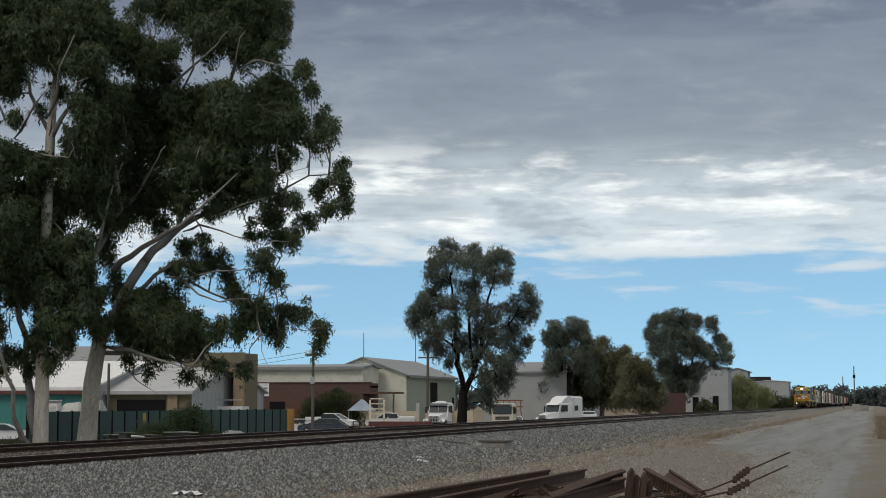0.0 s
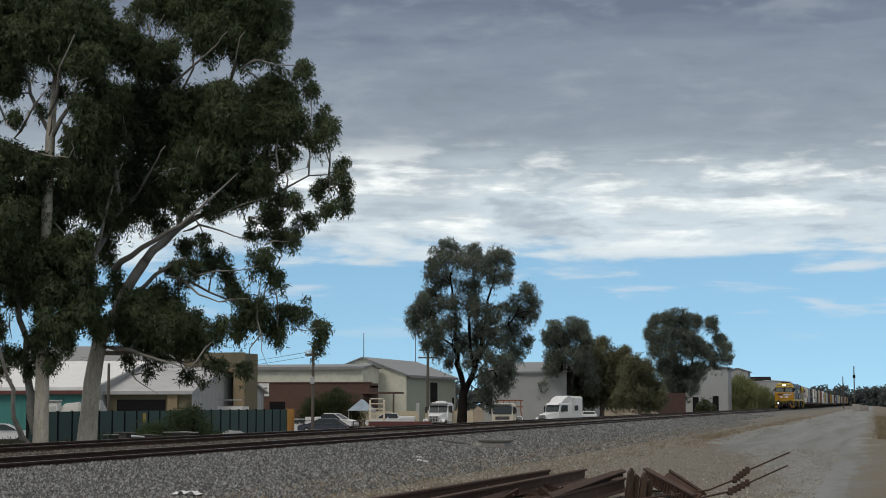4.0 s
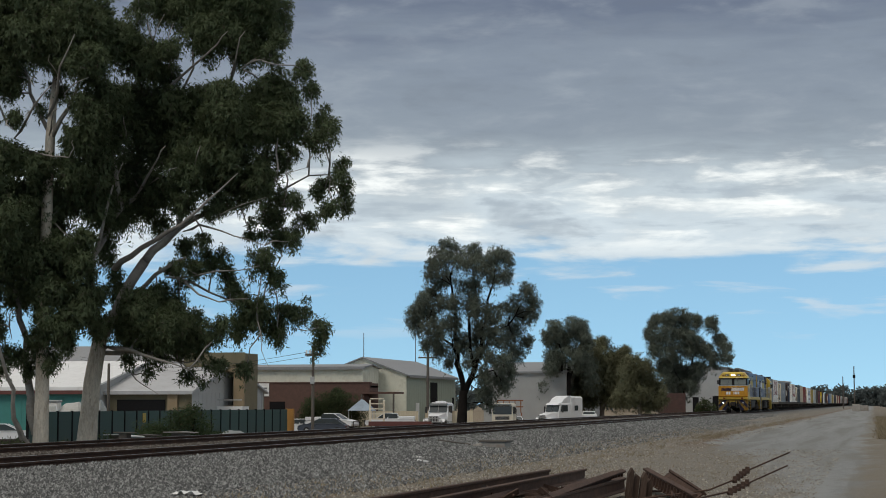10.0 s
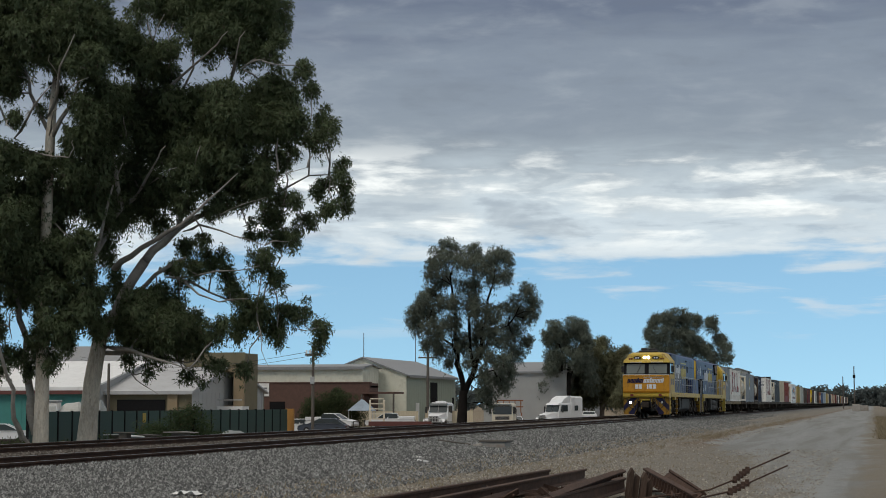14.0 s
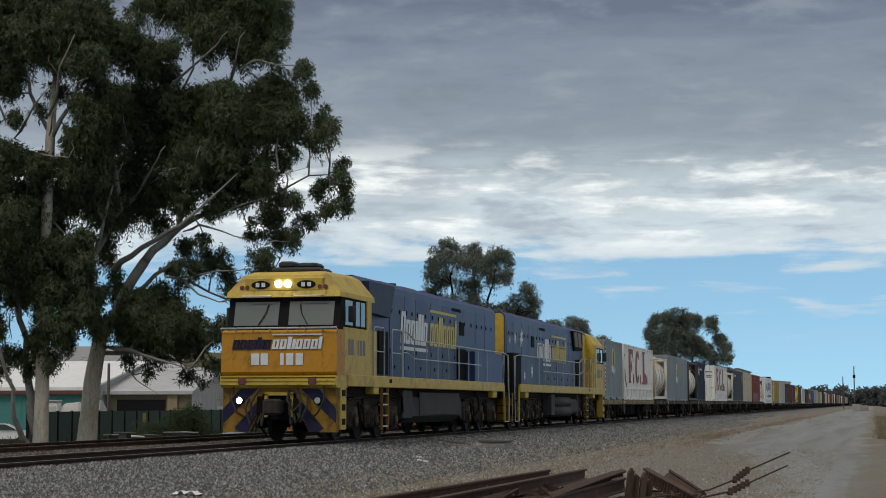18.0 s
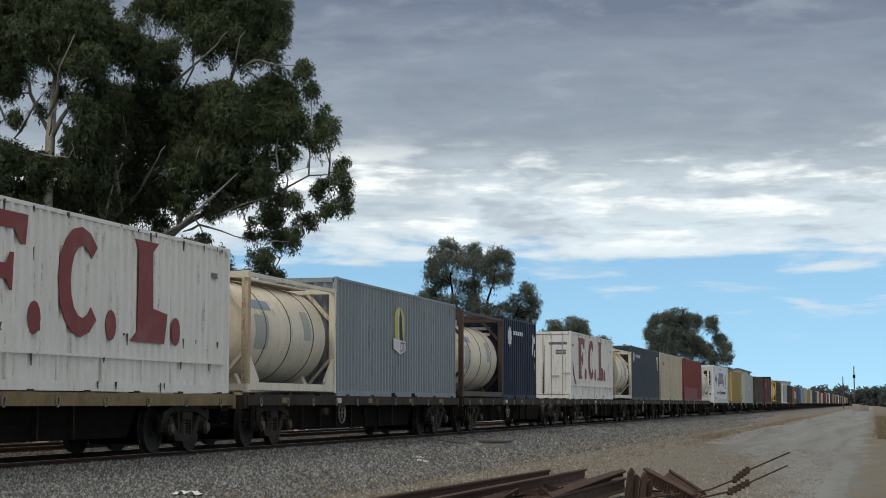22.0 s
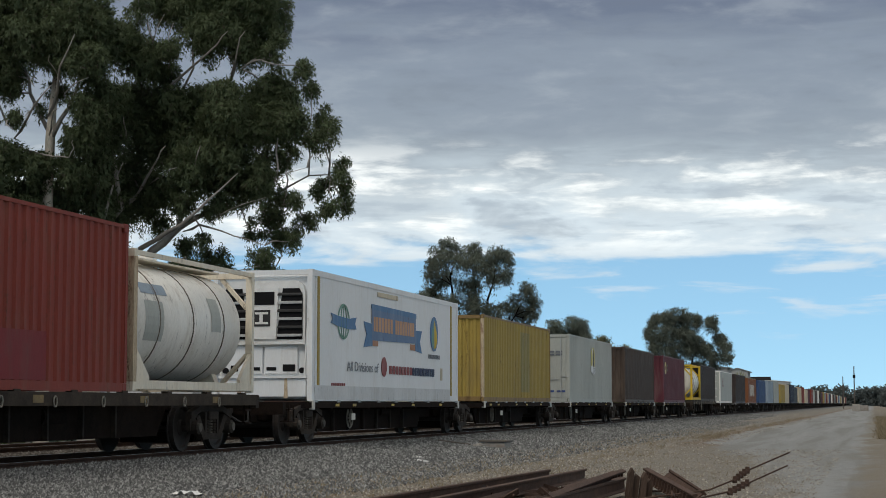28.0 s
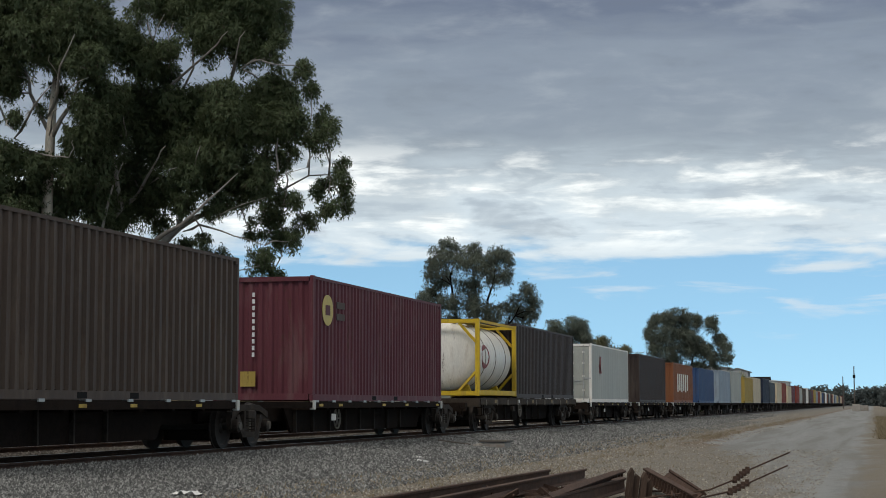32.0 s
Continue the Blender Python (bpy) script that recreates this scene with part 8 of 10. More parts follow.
G = -1.3


def ribbed(m, axis, a0, a1, b, z0, z1, out, pitch=0.76):
    """Upright sheet-metal ribs proud of a wall. axis 'x': the wall runs along x at y = b; 'y': along y at x = b."""
    n = max(1, int((a1 - a0) / pitch))
    for i in range(n):
        a = a0 + (i + 0.5) * (a1 - a0) / n
        if axis == "x":
            m.box(a - 0.05, a + 0.05, min(b, b + out * 0.014), max(b, b + out * 0.014), z0, z1)
        else:
            m.box(min(b, b + out * 0.014), max(b, b + out * 0.014), a - 0.05, a + 0.05, z0, z1)
    return m


def shed(name, label, x0, x1, y0, y1, eave, ridge, wall, side, roof, ridge_axis="y", over=0.25, wall_t=0.15):
    """A sheet-metal shed with walls, ribs, gables and a pitched roof; heights are above the yard."""
    b = thing(name, label, "building", pose(0, 0, G))
    xm, ym = (x0 + x1) / 2, (y0 + y1) / 2
    w = part("wall", M().box(x0, x1, y0, y0 + wall_t, -0.9, eave), wall, b)
    part("wall_rib", ribbed(M(), "x", x0, x1, y0, 0.05, eave - 0.03, -1), wall, w)
    part("wall", M().box(x0, x1, y1 - wall_t, y1, -0.9, eave), wall, b)
    w = part("wall", M().box(x1 - wall_t, x1, y0 + wall_t, y1 - wall_t, -0.9, eave), side, b)
    part("wall_rib", ribbed(M(), "y", y0 + wall_t, y1 - wall_t, x1, 0.05, eave - 0.03, 1), side, w)
    part("wall", M().box(x0, x0 + wall_t, y0 + wall_t, y1 - wall_t, -0.9, eave), side, b)
    if ridge_axis == "y":
        part("gable", M().prism([(x0, eave), (x1, eave), (xm, ridge)], "y", y0, y0 + wall_t), wall, b)
        part("gable", M().prism([(x0, eave), (x1, eave), (xm, ridge)], "y", y1 - wall_t, y1), wall, b)
        for s, xe in ((-1, x0), (1, x1)):
            sl = (ridge - eave) / (xm - x0)
            xo = xe + s * over
            part("roof", M().prism([(xo, eave - over * sl + 0.02), (xm, ridge + 0.02), (xm, ridge + 0.14), (xo, eave - over * sl + 0.14)], "y", y0 - over, y1 + over), roof, b)
    else:
        part("gable", M().prism([(y0, eave), (y1, eave), (ym, ridge)], "x", x0, x0 + wall_t), side, b)
        part("gable", M().prism([(y0, eave), (y1, eave), (ym, ridge)], "x", x1 - wall_t, x1), side, b)
        for s, ye in ((-1, y0), (1, y1)):
            sl = (ridge - eave) / (ym - y0)
            yo = ye + s * over
            part("roof", M().prism([(yo, eave - over * sl + 0.02), (ym, ridge + 0.02), (ym, ridge + 0.14), (yo, eave - over * sl + 0.14)], "x", x0 - over, x1 + over), roof, b)
    part("gutter", M().box(x0 - 0.2, x1 + 0.2, y0 - over - 0.12, y0 - over, eave - 0.16, eave - 0.02) if ridge_axis == "x" else M().box(x1 + over, x1 + over + 0.12, y0, y1, eave - 0.2, eave - 0.06), roof, b)
    return b


teal = shed("workshop", "teal workshop under a wide white sheet roof", -62.0, -49.5, 104.0, 121.0, 3.15, 5.0, wall_teal, wall_pale, roof_white, "x")
part("fascia", M().box(-62.2, -49.3, 103.62, 103.70, 2.75, 3.0), wall_red, teal, "dark red fascia strip")
roof_mid = mat("dulled_grey_roof_sheet", (0.40, 0.405, 0.41), 0.55, 0, 0.08, 1, 20, 0.05, (0.28, 0.26, 0.24), 0.4)
annex = shed("workshop", "grey workshop with an open dark bay and pale roof", -49.3, -43.4, 106.0, 120.0, 2.9, 4.8, wall_olive, wall_pale, roof_mid, "x")
# flat dark panel on the wall paints the shade of an open bay
part("open_bay", M().box(-48.6, -45.2, 105.90, 105.97, 0.2, 2.4), dark_m, annex, "dark open bay")
part("pillar", M().box(-45.0, -44.3, 105.84, 105.97, 0.0, 2.8), wall_tan, annex)
lw = shed("warehouse", "long low grey-roofed warehouse behind the workshop", -72.0, -57.0, 136.0, 142.0, 5.6, 7.0, wall_pale, wall_pale, roof_grey, "x")
# two-storey tan block
tb = thing("office_block", "two-storey tan rendered block with dark openings", "building", pose(0, 0, G))
for x0, x1, z0, z1 in ((-46.3, -43.85, 0, 5.6), (-42.75, -42.0, 0, 5.6), (-43.85, -42.75, 4.3, 5.6), (-43.85, -42.75, 1.5, 2.0)):
    part("wall", M().box(x0, x1, 112.0, 112.25, z0, z1), wall_tan, tb)
part("wall", M().box(-42.25, -42.0, 112.25, 114.5, 0, 5.6), wall_olive, tb)
part("wall", M().box(-46.3, -46.05, 112.25, 114.5, 0, 5.6), wall_olive, tb)
part("wall", M().box(-46.3, -42.0, 114.5, 114.75, 0, 5.6), wall_olive, tb)
part("roof", M().box(-46.05, -42.25, 112.25, 114.5, 5.0, 5.15), roof_grey, tb)
part("parapet", M().box(-46.4, -41.9, 111.9, 112.0, 4.75, 5.65), wall_olive, tb)
# back wall coloured near-black as the shade inside the openings
part("back_wall", M().box(-46.0, -42.3, 114.40, 114.48, 0, 5.0), dark_m, tb)
part("balcony", M().box(-48.5, -41.6, 110.6, 112.0, 1.72, 1.95), roof_white, tb, "white balcony slab")
part("balcony_rail", M().box(-48.5, -41.6, 110.6, 110.64, 2.35, 2.42).box(-46.0, -45.95, 110.6, 110.64, 1.95, 2.4).box(-43.5, -43.45, 110.6, 110.64, 1.95, 2.4), galv_m, tb)
part("pillar", M().box(-45.2, -45.0, 110.7, 110.9, 0, 1.72).box(-42.0, -41.8, 110.7, 110.9, 0, 1.72), wall_tan, tb)
# brick shop row with a cream shed behind
br = thing("brick_building", "low dark brown brick building with a white sign", "building", pose(0, 0, G))
part("wall", M().box(-48.6, -38.6, 131.0, 131.3, 0, 3.75), wall_brick, br)
part("wall", M().box(-38.9, -38.6, 131.3, 133.5, 0, 3.75), wall_brick, br)
part("wall", M().box(-48.6, -48.3, 131.3, 133.5, 0, 3.75), wall_brick, br)
part("roof", M().box(-48.6, -38.6, 131.3, 133.5, 3.4, 3.55), roof_grey, br)
part("coping", M().box(-48.7, -38.5, 130.94, 131.36, 3.75, 3.85), wall_brick, br)
# doorway is a dark panel, its inner shade painted on
part("doorway", M().box(-46.9, -45.6, 130.95, 131.0, 0, 2.3), dark_m, br)
sg = part("sign_board", M().box(-47.8, -46.95, 130.92, 130.99, 2.72, 3.75), white_m, br, "white sign with grey bars")
part("sign_bar", M().box(-47.7, -47.1, 130.90, 130.92, 3.3, 3.42).box(-47.7, -47.2, 130.90, 130.92, 3.05, 3.15), letter_grey, sg)
cw = shed("warehouse", "long cream warehouse with a grey roof behind the brick row", -60.0, -44.5, 149.0, 154.0, 5.35, 5.6, wall_cream, wall_cream, roof_grey, "x")
cs = shed("warehouse", "cream and sage gabled warehouse with a grey roof", -50.4, -42.0, 154.6, 174.0, 4.75, 6.35, wall_cream, wall_sage, roof_grey, "y")
# opening drawn as a dark sheet in place of a shaded interior
part("roller_door", M().box(-42.0, -41.94, 163.5, 166.2, 0, 4.2), dark_m, cs, "tall dark roller door opening")
part("side_door", M().box(-42.0, -41.95, 158.0, 159.2, 0, 2.2), white_m, cs)
shed("warehouse", "grey gabled warehouse far behind the trucks", -52.0, -40.5, 232.0, 262.0, 6.4, 8.0, wall_pale, wall_pale, roof_grey, "x")
ps = shed("warehouse", "tall pale grey sheet-metal shed behind the trees", -34.0, -23.4, 290.0, 297.0, 8.0, 8.4, wall_pale, wall_pale, roof_grey, "y")
# both door openings are dark panels painted as interior shade
part("door_opening", M().box(-29.3, -28.3, 289.94, 290.0, 0, 3.2), dark_m, ps)
part("door_opening", M().box(-26.0, -25.0, 289.94, 290.0, 0, 3.4), dark_m, ps)
shed("warehouse", "smaller grey shed beyond the pale shed", -27.4, -23.5, 338.0, 345.0, 8.3, 8.9, wall_pale, roof_grey, roof_grey, "y")
shed("warehouse", "long white warehouse far down the line", -34.4, -24.2, 518.0, 530.0, 8.5, 8.9, wall_pale, wall_pale, roof_white, "y")
shed("warehouse", "dark roofed building beyond the white warehouse", -44.0, -34.6, 600.0, 612.0, 9.0, 11.2, wall_brick, wall_brick, dark_m, "x")
part("wall", M().box(-26.0, -22.6, 215.0, 215.15, -1.3, 2.1), mat("dull_red_sheeting", (0.070, 0.036, 0.030), 0.8, 0, 0.3, 2, 20, 0.1, (0.05, 0.035, 0.028), 0.6), thing("sheet_fence", "rusty red sheet fence beside the trees", "fence"))


for ob in (teal, annex, lw, tb, br, cw, cs):
    enlarge(ob)


# ------------------------------------------------------------------ yard fence
fn = thing("yard_fence", "dark green sheet-metal yard fence with posts", "fence", pose(-31.2, 60.0, -1.2))
part("fence_sign", M().box(0.03, 0.045, 10.6, 10.95, 1.2, 1.62), PAINT["yellow"], fn, "small yellow sign")
fp = part("fence_panel", M().box(-0.03, 0.03, 0.0, 1.16, 0.05, 1.72), fence_green, fn)
pp = part("fence_post", M().box(-0.045, 0.045, -0.035, 0.035, 0.0, 1.75), dark_m, fn)
for k in range(1, 24):
    dup(fp, fn, 0, 1.25 * k)
    dup(pp, fn, 0, 1.25 * k)


# ------------------------------------------------------------------ poles
def pole(label, x, y, z, h, r, arm=None):
    t = thing("power_pole", label, "power pole", pose(x, y, z))
    part("pole", M().cyl((0, 0, -0.3), (0, 0, h), r, 10, r * 0.75), timber_m, t)
    if arm:
        part("cross_arm", M().box(-arm, arm, -0.06, 0.06, h - 0.55, h - 0.43), timber_m, t)
        for k in (-0.85, -0.4, 0.4, 0.85):
            part("insulator", M().cyl((arm * k, 0, h - 0.43), (arm * k, 0, h - 0.25), 0.05, 6), white_m, t)
    return t


p1 = pole("grey timber street pole with a short arm", -29.8, 90.2, -1.3, 5.3, 0.095, 0.45)
part("pole_box", M().box(-0.12, 0.12, -0.16, -0.08, 3.2, 3.6, 0.02), galv_m, p1)
p2 = pole("timber power pole with a cross arm", -37.5, 145.2, -1.3, 6.6, 0.15, 0.85)
pole("thin grey metal pole behind the fence", -33.7, 72.5, -1.25, 3.9, 0.08)
pole("thin grey metal pole in the yard", -34.5, 63.0, -1.25, 2.9, 0.06)
p3 = pole("tall thin radio mast above the warehouse", -51.9, 174.0, -1.3, 9.5, 0.05)
p4 = pole("tall thin radio mast above the warehouse", -51.4, 193.3, -1.3, 10.3, 0.05)
for ob in (p1, p2, p3, p4):
    enlarge(ob)
pole("dark post beside the far road", -7.0, 420.0, -0.4, 7.6, 0.14)
m2 = pole("signal mast beside the far road", -4.4, 420.0, -0.4, 10.0, 0.16)
part("signal_head", M().box(-0.3, 0.3, -0.3, 0.3, 7.2, 8.0), dark_m, m2)


# ------------------------------------------------------------------ vehicles
def car(name, label, x, y, z, yaw, body, kind="sedan"):
    t = thing(name, label, "car", pose(*(drawn_back((x, y, z)) if y > 80 else (x, y, z)), 0, 0, yaw))
    L, W = (4.6, 1.78) if kind == "sedan" else (5.1, 1.85)
    z0 = 0.0 if kind == "sedan" else 0.33
    hs = W / 2
    low = [(-L / 2, 0.35), (-L / 2, 0.75), (-L / 2 + 0.25, 0.90), (-0.9, 0.98), (1.7, 0.95), (L / 2 - 0.08, 0.78), (L / 2, 0.5), (L / 2 - 0.1, 0.30), (-L / 2 + 0.1, 0.28)]
    part("body", M().loft([[(px, -hs + 0.06, pz + z0) for px, pz in low], [(px, -hs, pz * 0.97 + z0) for px, pz in low], [(px, hs, pz * 0.97 + z0) for px, pz in low], [(px, hs - 0.06, pz + z0) for px, pz in low]]), body, t)
    if kind == "sedan":
        cab = [(-2.0, 0.92), (-1.3, 1.38), (0.2, 1.42), (1.25, 0.94)]
    else:
        cab = [(-0.85, 0.95), (-0.7, 1.46), (0.55, 1.50), (1.45, 0.95)]
    part("cabin", M().loft([[(px, -hs + 0.10, pz + z0) for px, pz in cab], [(px * 0.93, -hs + 0.24, (pz if pz < 1 else pz) + z0) for px, pz in cab], [(px * 0.93, hs - 0.24, pz + z0) for px, pz in cab], [(px, hs - 0.10, pz + z0) for px, pz in cab]]), vglass_m, t, "dark glazed cabin")
    top = [p for p in cab if p[1] > 1.1]
    for s in (-1, 1):
        for (ax, az), (bx, bz) in ((cab[0], cab[1]), (cab[3], cab[2]), (((cab[0][0] + cab[3][0]) / 2, 0.94), ((cab[1][0] + cab[2][0]) / 2, cab[2][1]))):
            part("pillar", M().cyl((ax, s * (hs - 0.10), az + z0), (bx * 0.95, s * (hs - 0.22), bz + z0), 0.045, 6), body, t)
    part("roof", M().box(top[0][0] + 0.1, top[1][0] - 0.05, -hs + 0.2, hs - 0.2, top[0][1] - 0.02 + z0, top[1][1] + 0.03 + z0, 0.03), body, t)
    for s in (-1, 1):
        for px in (-L / 2 + 0.85, L / 2 - 0.9):
            w = part("wheel", M().cyl((px, s * (hs - 0.2), 0.32 + z0 * 0.3), (px, s * (hs + 0.01), 0.32 + z0 * 0.3), 0.33, 16), black_m, t)
            part("rim", M().cyl((px, s * (hs + 0.005), 0.32 + z0 * 0.3), (px, s * (hs + 0.02), 0.32 + z0 * 0.3), 0.2, 12), galv_m, w)
        part("headlight", M().box(L / 2 - 0.14, L / 2 - 0.02, min(s * 0.5, s * 0.82), max(s * 0.5, s * 0.82), 0.62 + z0, 0.76 + z0), galv_m, t)
        part("tail_light", M().box(-L / 2 - 0.01, -L / 2 + 0.06, min(s * 0.55, s * 0.85), max(s * 0.55, s * 0.85), 0.62 + z0, 0.8 + z0), red_lens, t)
    if kind == "ute":
        part("tray", M().box(-L / 2 + 0.05, -0.9, -hs, hs, 0.85 + z0, 1.18 + z0, 0.03), body, t)
        part("bull_bar", M().tube([(L / 2 + 0.08, -0.7, 0.5), (L / 2 + 0.08, -0.6, 1.1), (L / 2 + 0.08, 0.6, 1.1), (L / 2 + 0.08, 0.7, 0.5)], 0.04, 6), black_m, t)
    return t


dusky_blue = mat("dusky_blue_car_paint", (0.060, 0.070, 0.092), 0.3, 0.2, 0.05, 2, 30, 0.0)
car_white = mat("white_car_paint", (0.74, 0.75, 0.76), 0.3, 0, 0.04, 2, 30, 0.0)
car_grey = mat("grey_car_paint", (0.30, 0.32, 0.34), 0.35, 0.3, 0.05, 2, 30, 0.0)
car("car", "dusky blue-grey sedan parked side-on in the yard", -36.9, 114.0, -1.25, 188, dusky_blue)
car("utility_truck", "white utility truck with a black bull bar", -38.3, 120.4, -1.25, -8, car_white, "ute")
car("car", "white car parked behind the silver sedan", -40.9, 121.8, -1.36, 15, car_white)
car("van", "pale grey van parked by the green fence", -41.2, 106.5, -1.3, 10, car_grey, "ute")
car("utility_truck", "white utility truck parked behind a red trailer", -35.6, 126.5, -1.25, 192, car_white, "ute")
car("utility_truck", "white utility truck parked beneath the tree belt", -25.0, 155.0, -1.25, 100, car_white, "ute")
car("car", "white car parked in a fenced yard", -44.9, 83.7, -1.30, 20, car_white)
car("car", "dark grey car parked in a fenced yard", -43.6, 87.5, -1.30, 30, dusky_blue)
car("car", "pale blue car parked beside a white truck", -29.7, 145.0, -1.34, -75, car_white)


def truck(label, x, y, z, yaw, body, h=3.1, sleeper=False):
    """A bonneted truck: cab, split windscreen, visor, bonnet with bright grille, bar, guards, stacks, tanks and wheels; it faces +x before it is turned."""
    t = thing("truck", label, "truck", pose(x, y, z, 0, 0, yaw))
    part("chassis", M().box(-6.2, 2.6, -0.45, 0.45, 0.62, 0.92), under_m, t)
    part("cab", M().loft([[(-1.3, -1.14, 1.0), (0.95, -1.14, 1.0), (0.95, 1.14, 1.0), (-1.3, 1.14, 1.0)], [(-1.3, -1.17, 1.9), (0.95, -1.12, 1.9), (0.95, 1.12, 1.9), (-1.3, 1.17, 1.9)],
                          [(-1.3, -1.12, h - 0.18), (0.62, -1.02, h - 0.18), (0.62, 1.02, h - 0.18), (-1.3, 1.12, h - 0.18)], [(-1.2, -0.95, h), (0.35, -0.88, h), (0.35, 0.88, h), (-1.2, 0.95, h)]]), body, t)
    for s in (-1, 1):
        a, b = sorted((s * 0.03, s * 1.0))
        part("windscreen", M().prism([(0.95, 1.98), (0.68, h - 0.34), (0.72, h - 0.34), (0.99, 1.98)], "y", a, b), vglass_m, t)
        part("guard", M().prism([(1.15, 0.95), (1.35, 1.32), (2.35, 1.30), (2.75, 0.95), (2.60, 0.90), (2.25, 1.15), (1.50, 1.15), (1.25, 0.90)], "y", s * 0.72, s * 1.20), body, t)
        part("headlight", M().cyl((2.62, s * 0.88, 1.0), (2.80, s * 0.88, 1.0), 0.12, 12), galv_m, t)
        part("exhaust_stack", M().cyl((-1.48, s * 1.02, 0.9), (-1.48, s * 1.02, h + 0.55), 0.10, 10), dark_m, t)
        part("mirror", M().box(0.62, 0.70, min(s * 1.32, s * 1.54), max(s * 1.32, s * 1.54), 1.9, 2.6, 0.02).cyl((0.66, s * 1.1, 2.5), (0.66, s * 1.4, 2.5), 0.02, 6), black_m, t)
        part("side_glass", M().prism([(-0.55, 2.0), (0.72, 2.0), (0.50, h - 0.35), (-0.55, h - 0.35)], "y", s * 1.13, s * 1.165), vglass_m, t)
        part("fuel_tank", M().cyl((-0.4, s * 1.0, 0.75), (0.9, s * 1.0, 0.75), 0.30, 14), galv_m, t)
        for px in (1.85, -4.0, -5.3):
            w = part("wheel", M().cyl((px, s * 0.80, 0.52), (px, s * 1.15, 0.52), 0.52, 18), black_m, t)
            part("rim", M().cyl((px, s * 1.14, 0.52), (px, s * 1.17, 0.52), 0.28, 12), galv_m, w)
    part("bonnet", M().loft([[(0.95, -0.95, 0.95), (0.95, 0.95, 0.95), (0.95, 0.90, 1.92), (0.95, -0.90, 1.92)], [(2.45, -0.72, 0.95), (2.45, 0.72, 0.95), (2.45, 0.62, 1.66), (2.45, -0.62, 1.66)],
                             [(2.68, -0.60, 0.95), (2.68, 0.60, 0.95), (2.66, 0.52, 1.52), (2.66, -0.52, 1.52)]]), body, t)
    g = part("grille", M().box(2.68, 2.74, -0.55, 0.55, 0.88, 1.56, 0.02), dark_m, t)
    for k in range(6):
        part("grille_bar", M().box(2.74, 2.76, -0.50 + 0.18 * k, -0.42 + 0.18 * k, 0.92, 1.52), galv_m, g)
    part("bull_bar", M().tube([(2.95, -0.95, 0.5), (2.98, -0.92, 1.35), (2.98, 0.92, 1.35), (2.95, 0.95, 0.5)], 0.05, 8).tube([(2.97, -0.92, 0.95), (2.97, 0.92, 0.95)], 0.045, 8), galv_m, t)
    part("bumper", M().box(2.72, 3.0, -1.18, 1.18, 0.38, 0.74, 0.04), galv_m, t)
    part("sun_visor", M().prism([(0.60, h - 0.16), (0.95, h - 0.36), (0.98, h - 0.32), (0.62, h - 0.08)], "y", -1.0, 1.0), body if sleeper else vglass_m, t)
    part("roof_horn", M().box(-0.5, 0.1, -0.55, 0.55, h - 0.02, h + 0.16, 0.05), body, t)
    if sleeper:
        part("sleeper_box", M().loft([[(-3.1, -1.2, 0.95), (-1.3, -1.2, 0.95), (-1.3, 1.2, 0.95), (-3.1, 1.2, 0.95)], [(-3.1, -1.2, h + 0.50), (-1.1, -1.18, h + 0.55), (-1.1, 1.18, h + 0.55), (-3.1, 1.2, h + 0.50)],
                                      [(-3.0, -1.08, h + 0.66), (-0.9, -1.05, h + 0.74), (-0.9, 1.05, h + 0.74), (-3.0, 1.08, h + 0.66)]]), body, t)
        part("wind_deflector", M().prism([(-1.1, h), (0.25, h), (-0.15, h + 0.42), (-0.9, h + 0.74), (-1.1, h + 0.70)], "y", -1.0, 1.0), body, t)
        part("sleeper_window", M().box(-2.3, -1.7, -1.225, -1.20, 2.1, 2.7).box(-2.3, -1.7, 1.20, 1.225, 2.1, 2.7), vglass_m, t)
    else:
        part("tray", M().box(-6.2, -1.7, -1.2, 1.2, 0.95, 1.12), under_m, t)
    return t


truck_white = mat("white_truck_paint", (0.72, 0.73, 0.74), 0.35, 0, 0.06, 1, 30, 0.02, (0.4, 0.37, 0.33), 0.3)
truck_cream = mat("cream_truck_paint", (0.62, 0.575, 0.47), 0.4, 0, 0.06, 1, 30, 0.02, (0.35, 0.27, 0.18), 0.3)


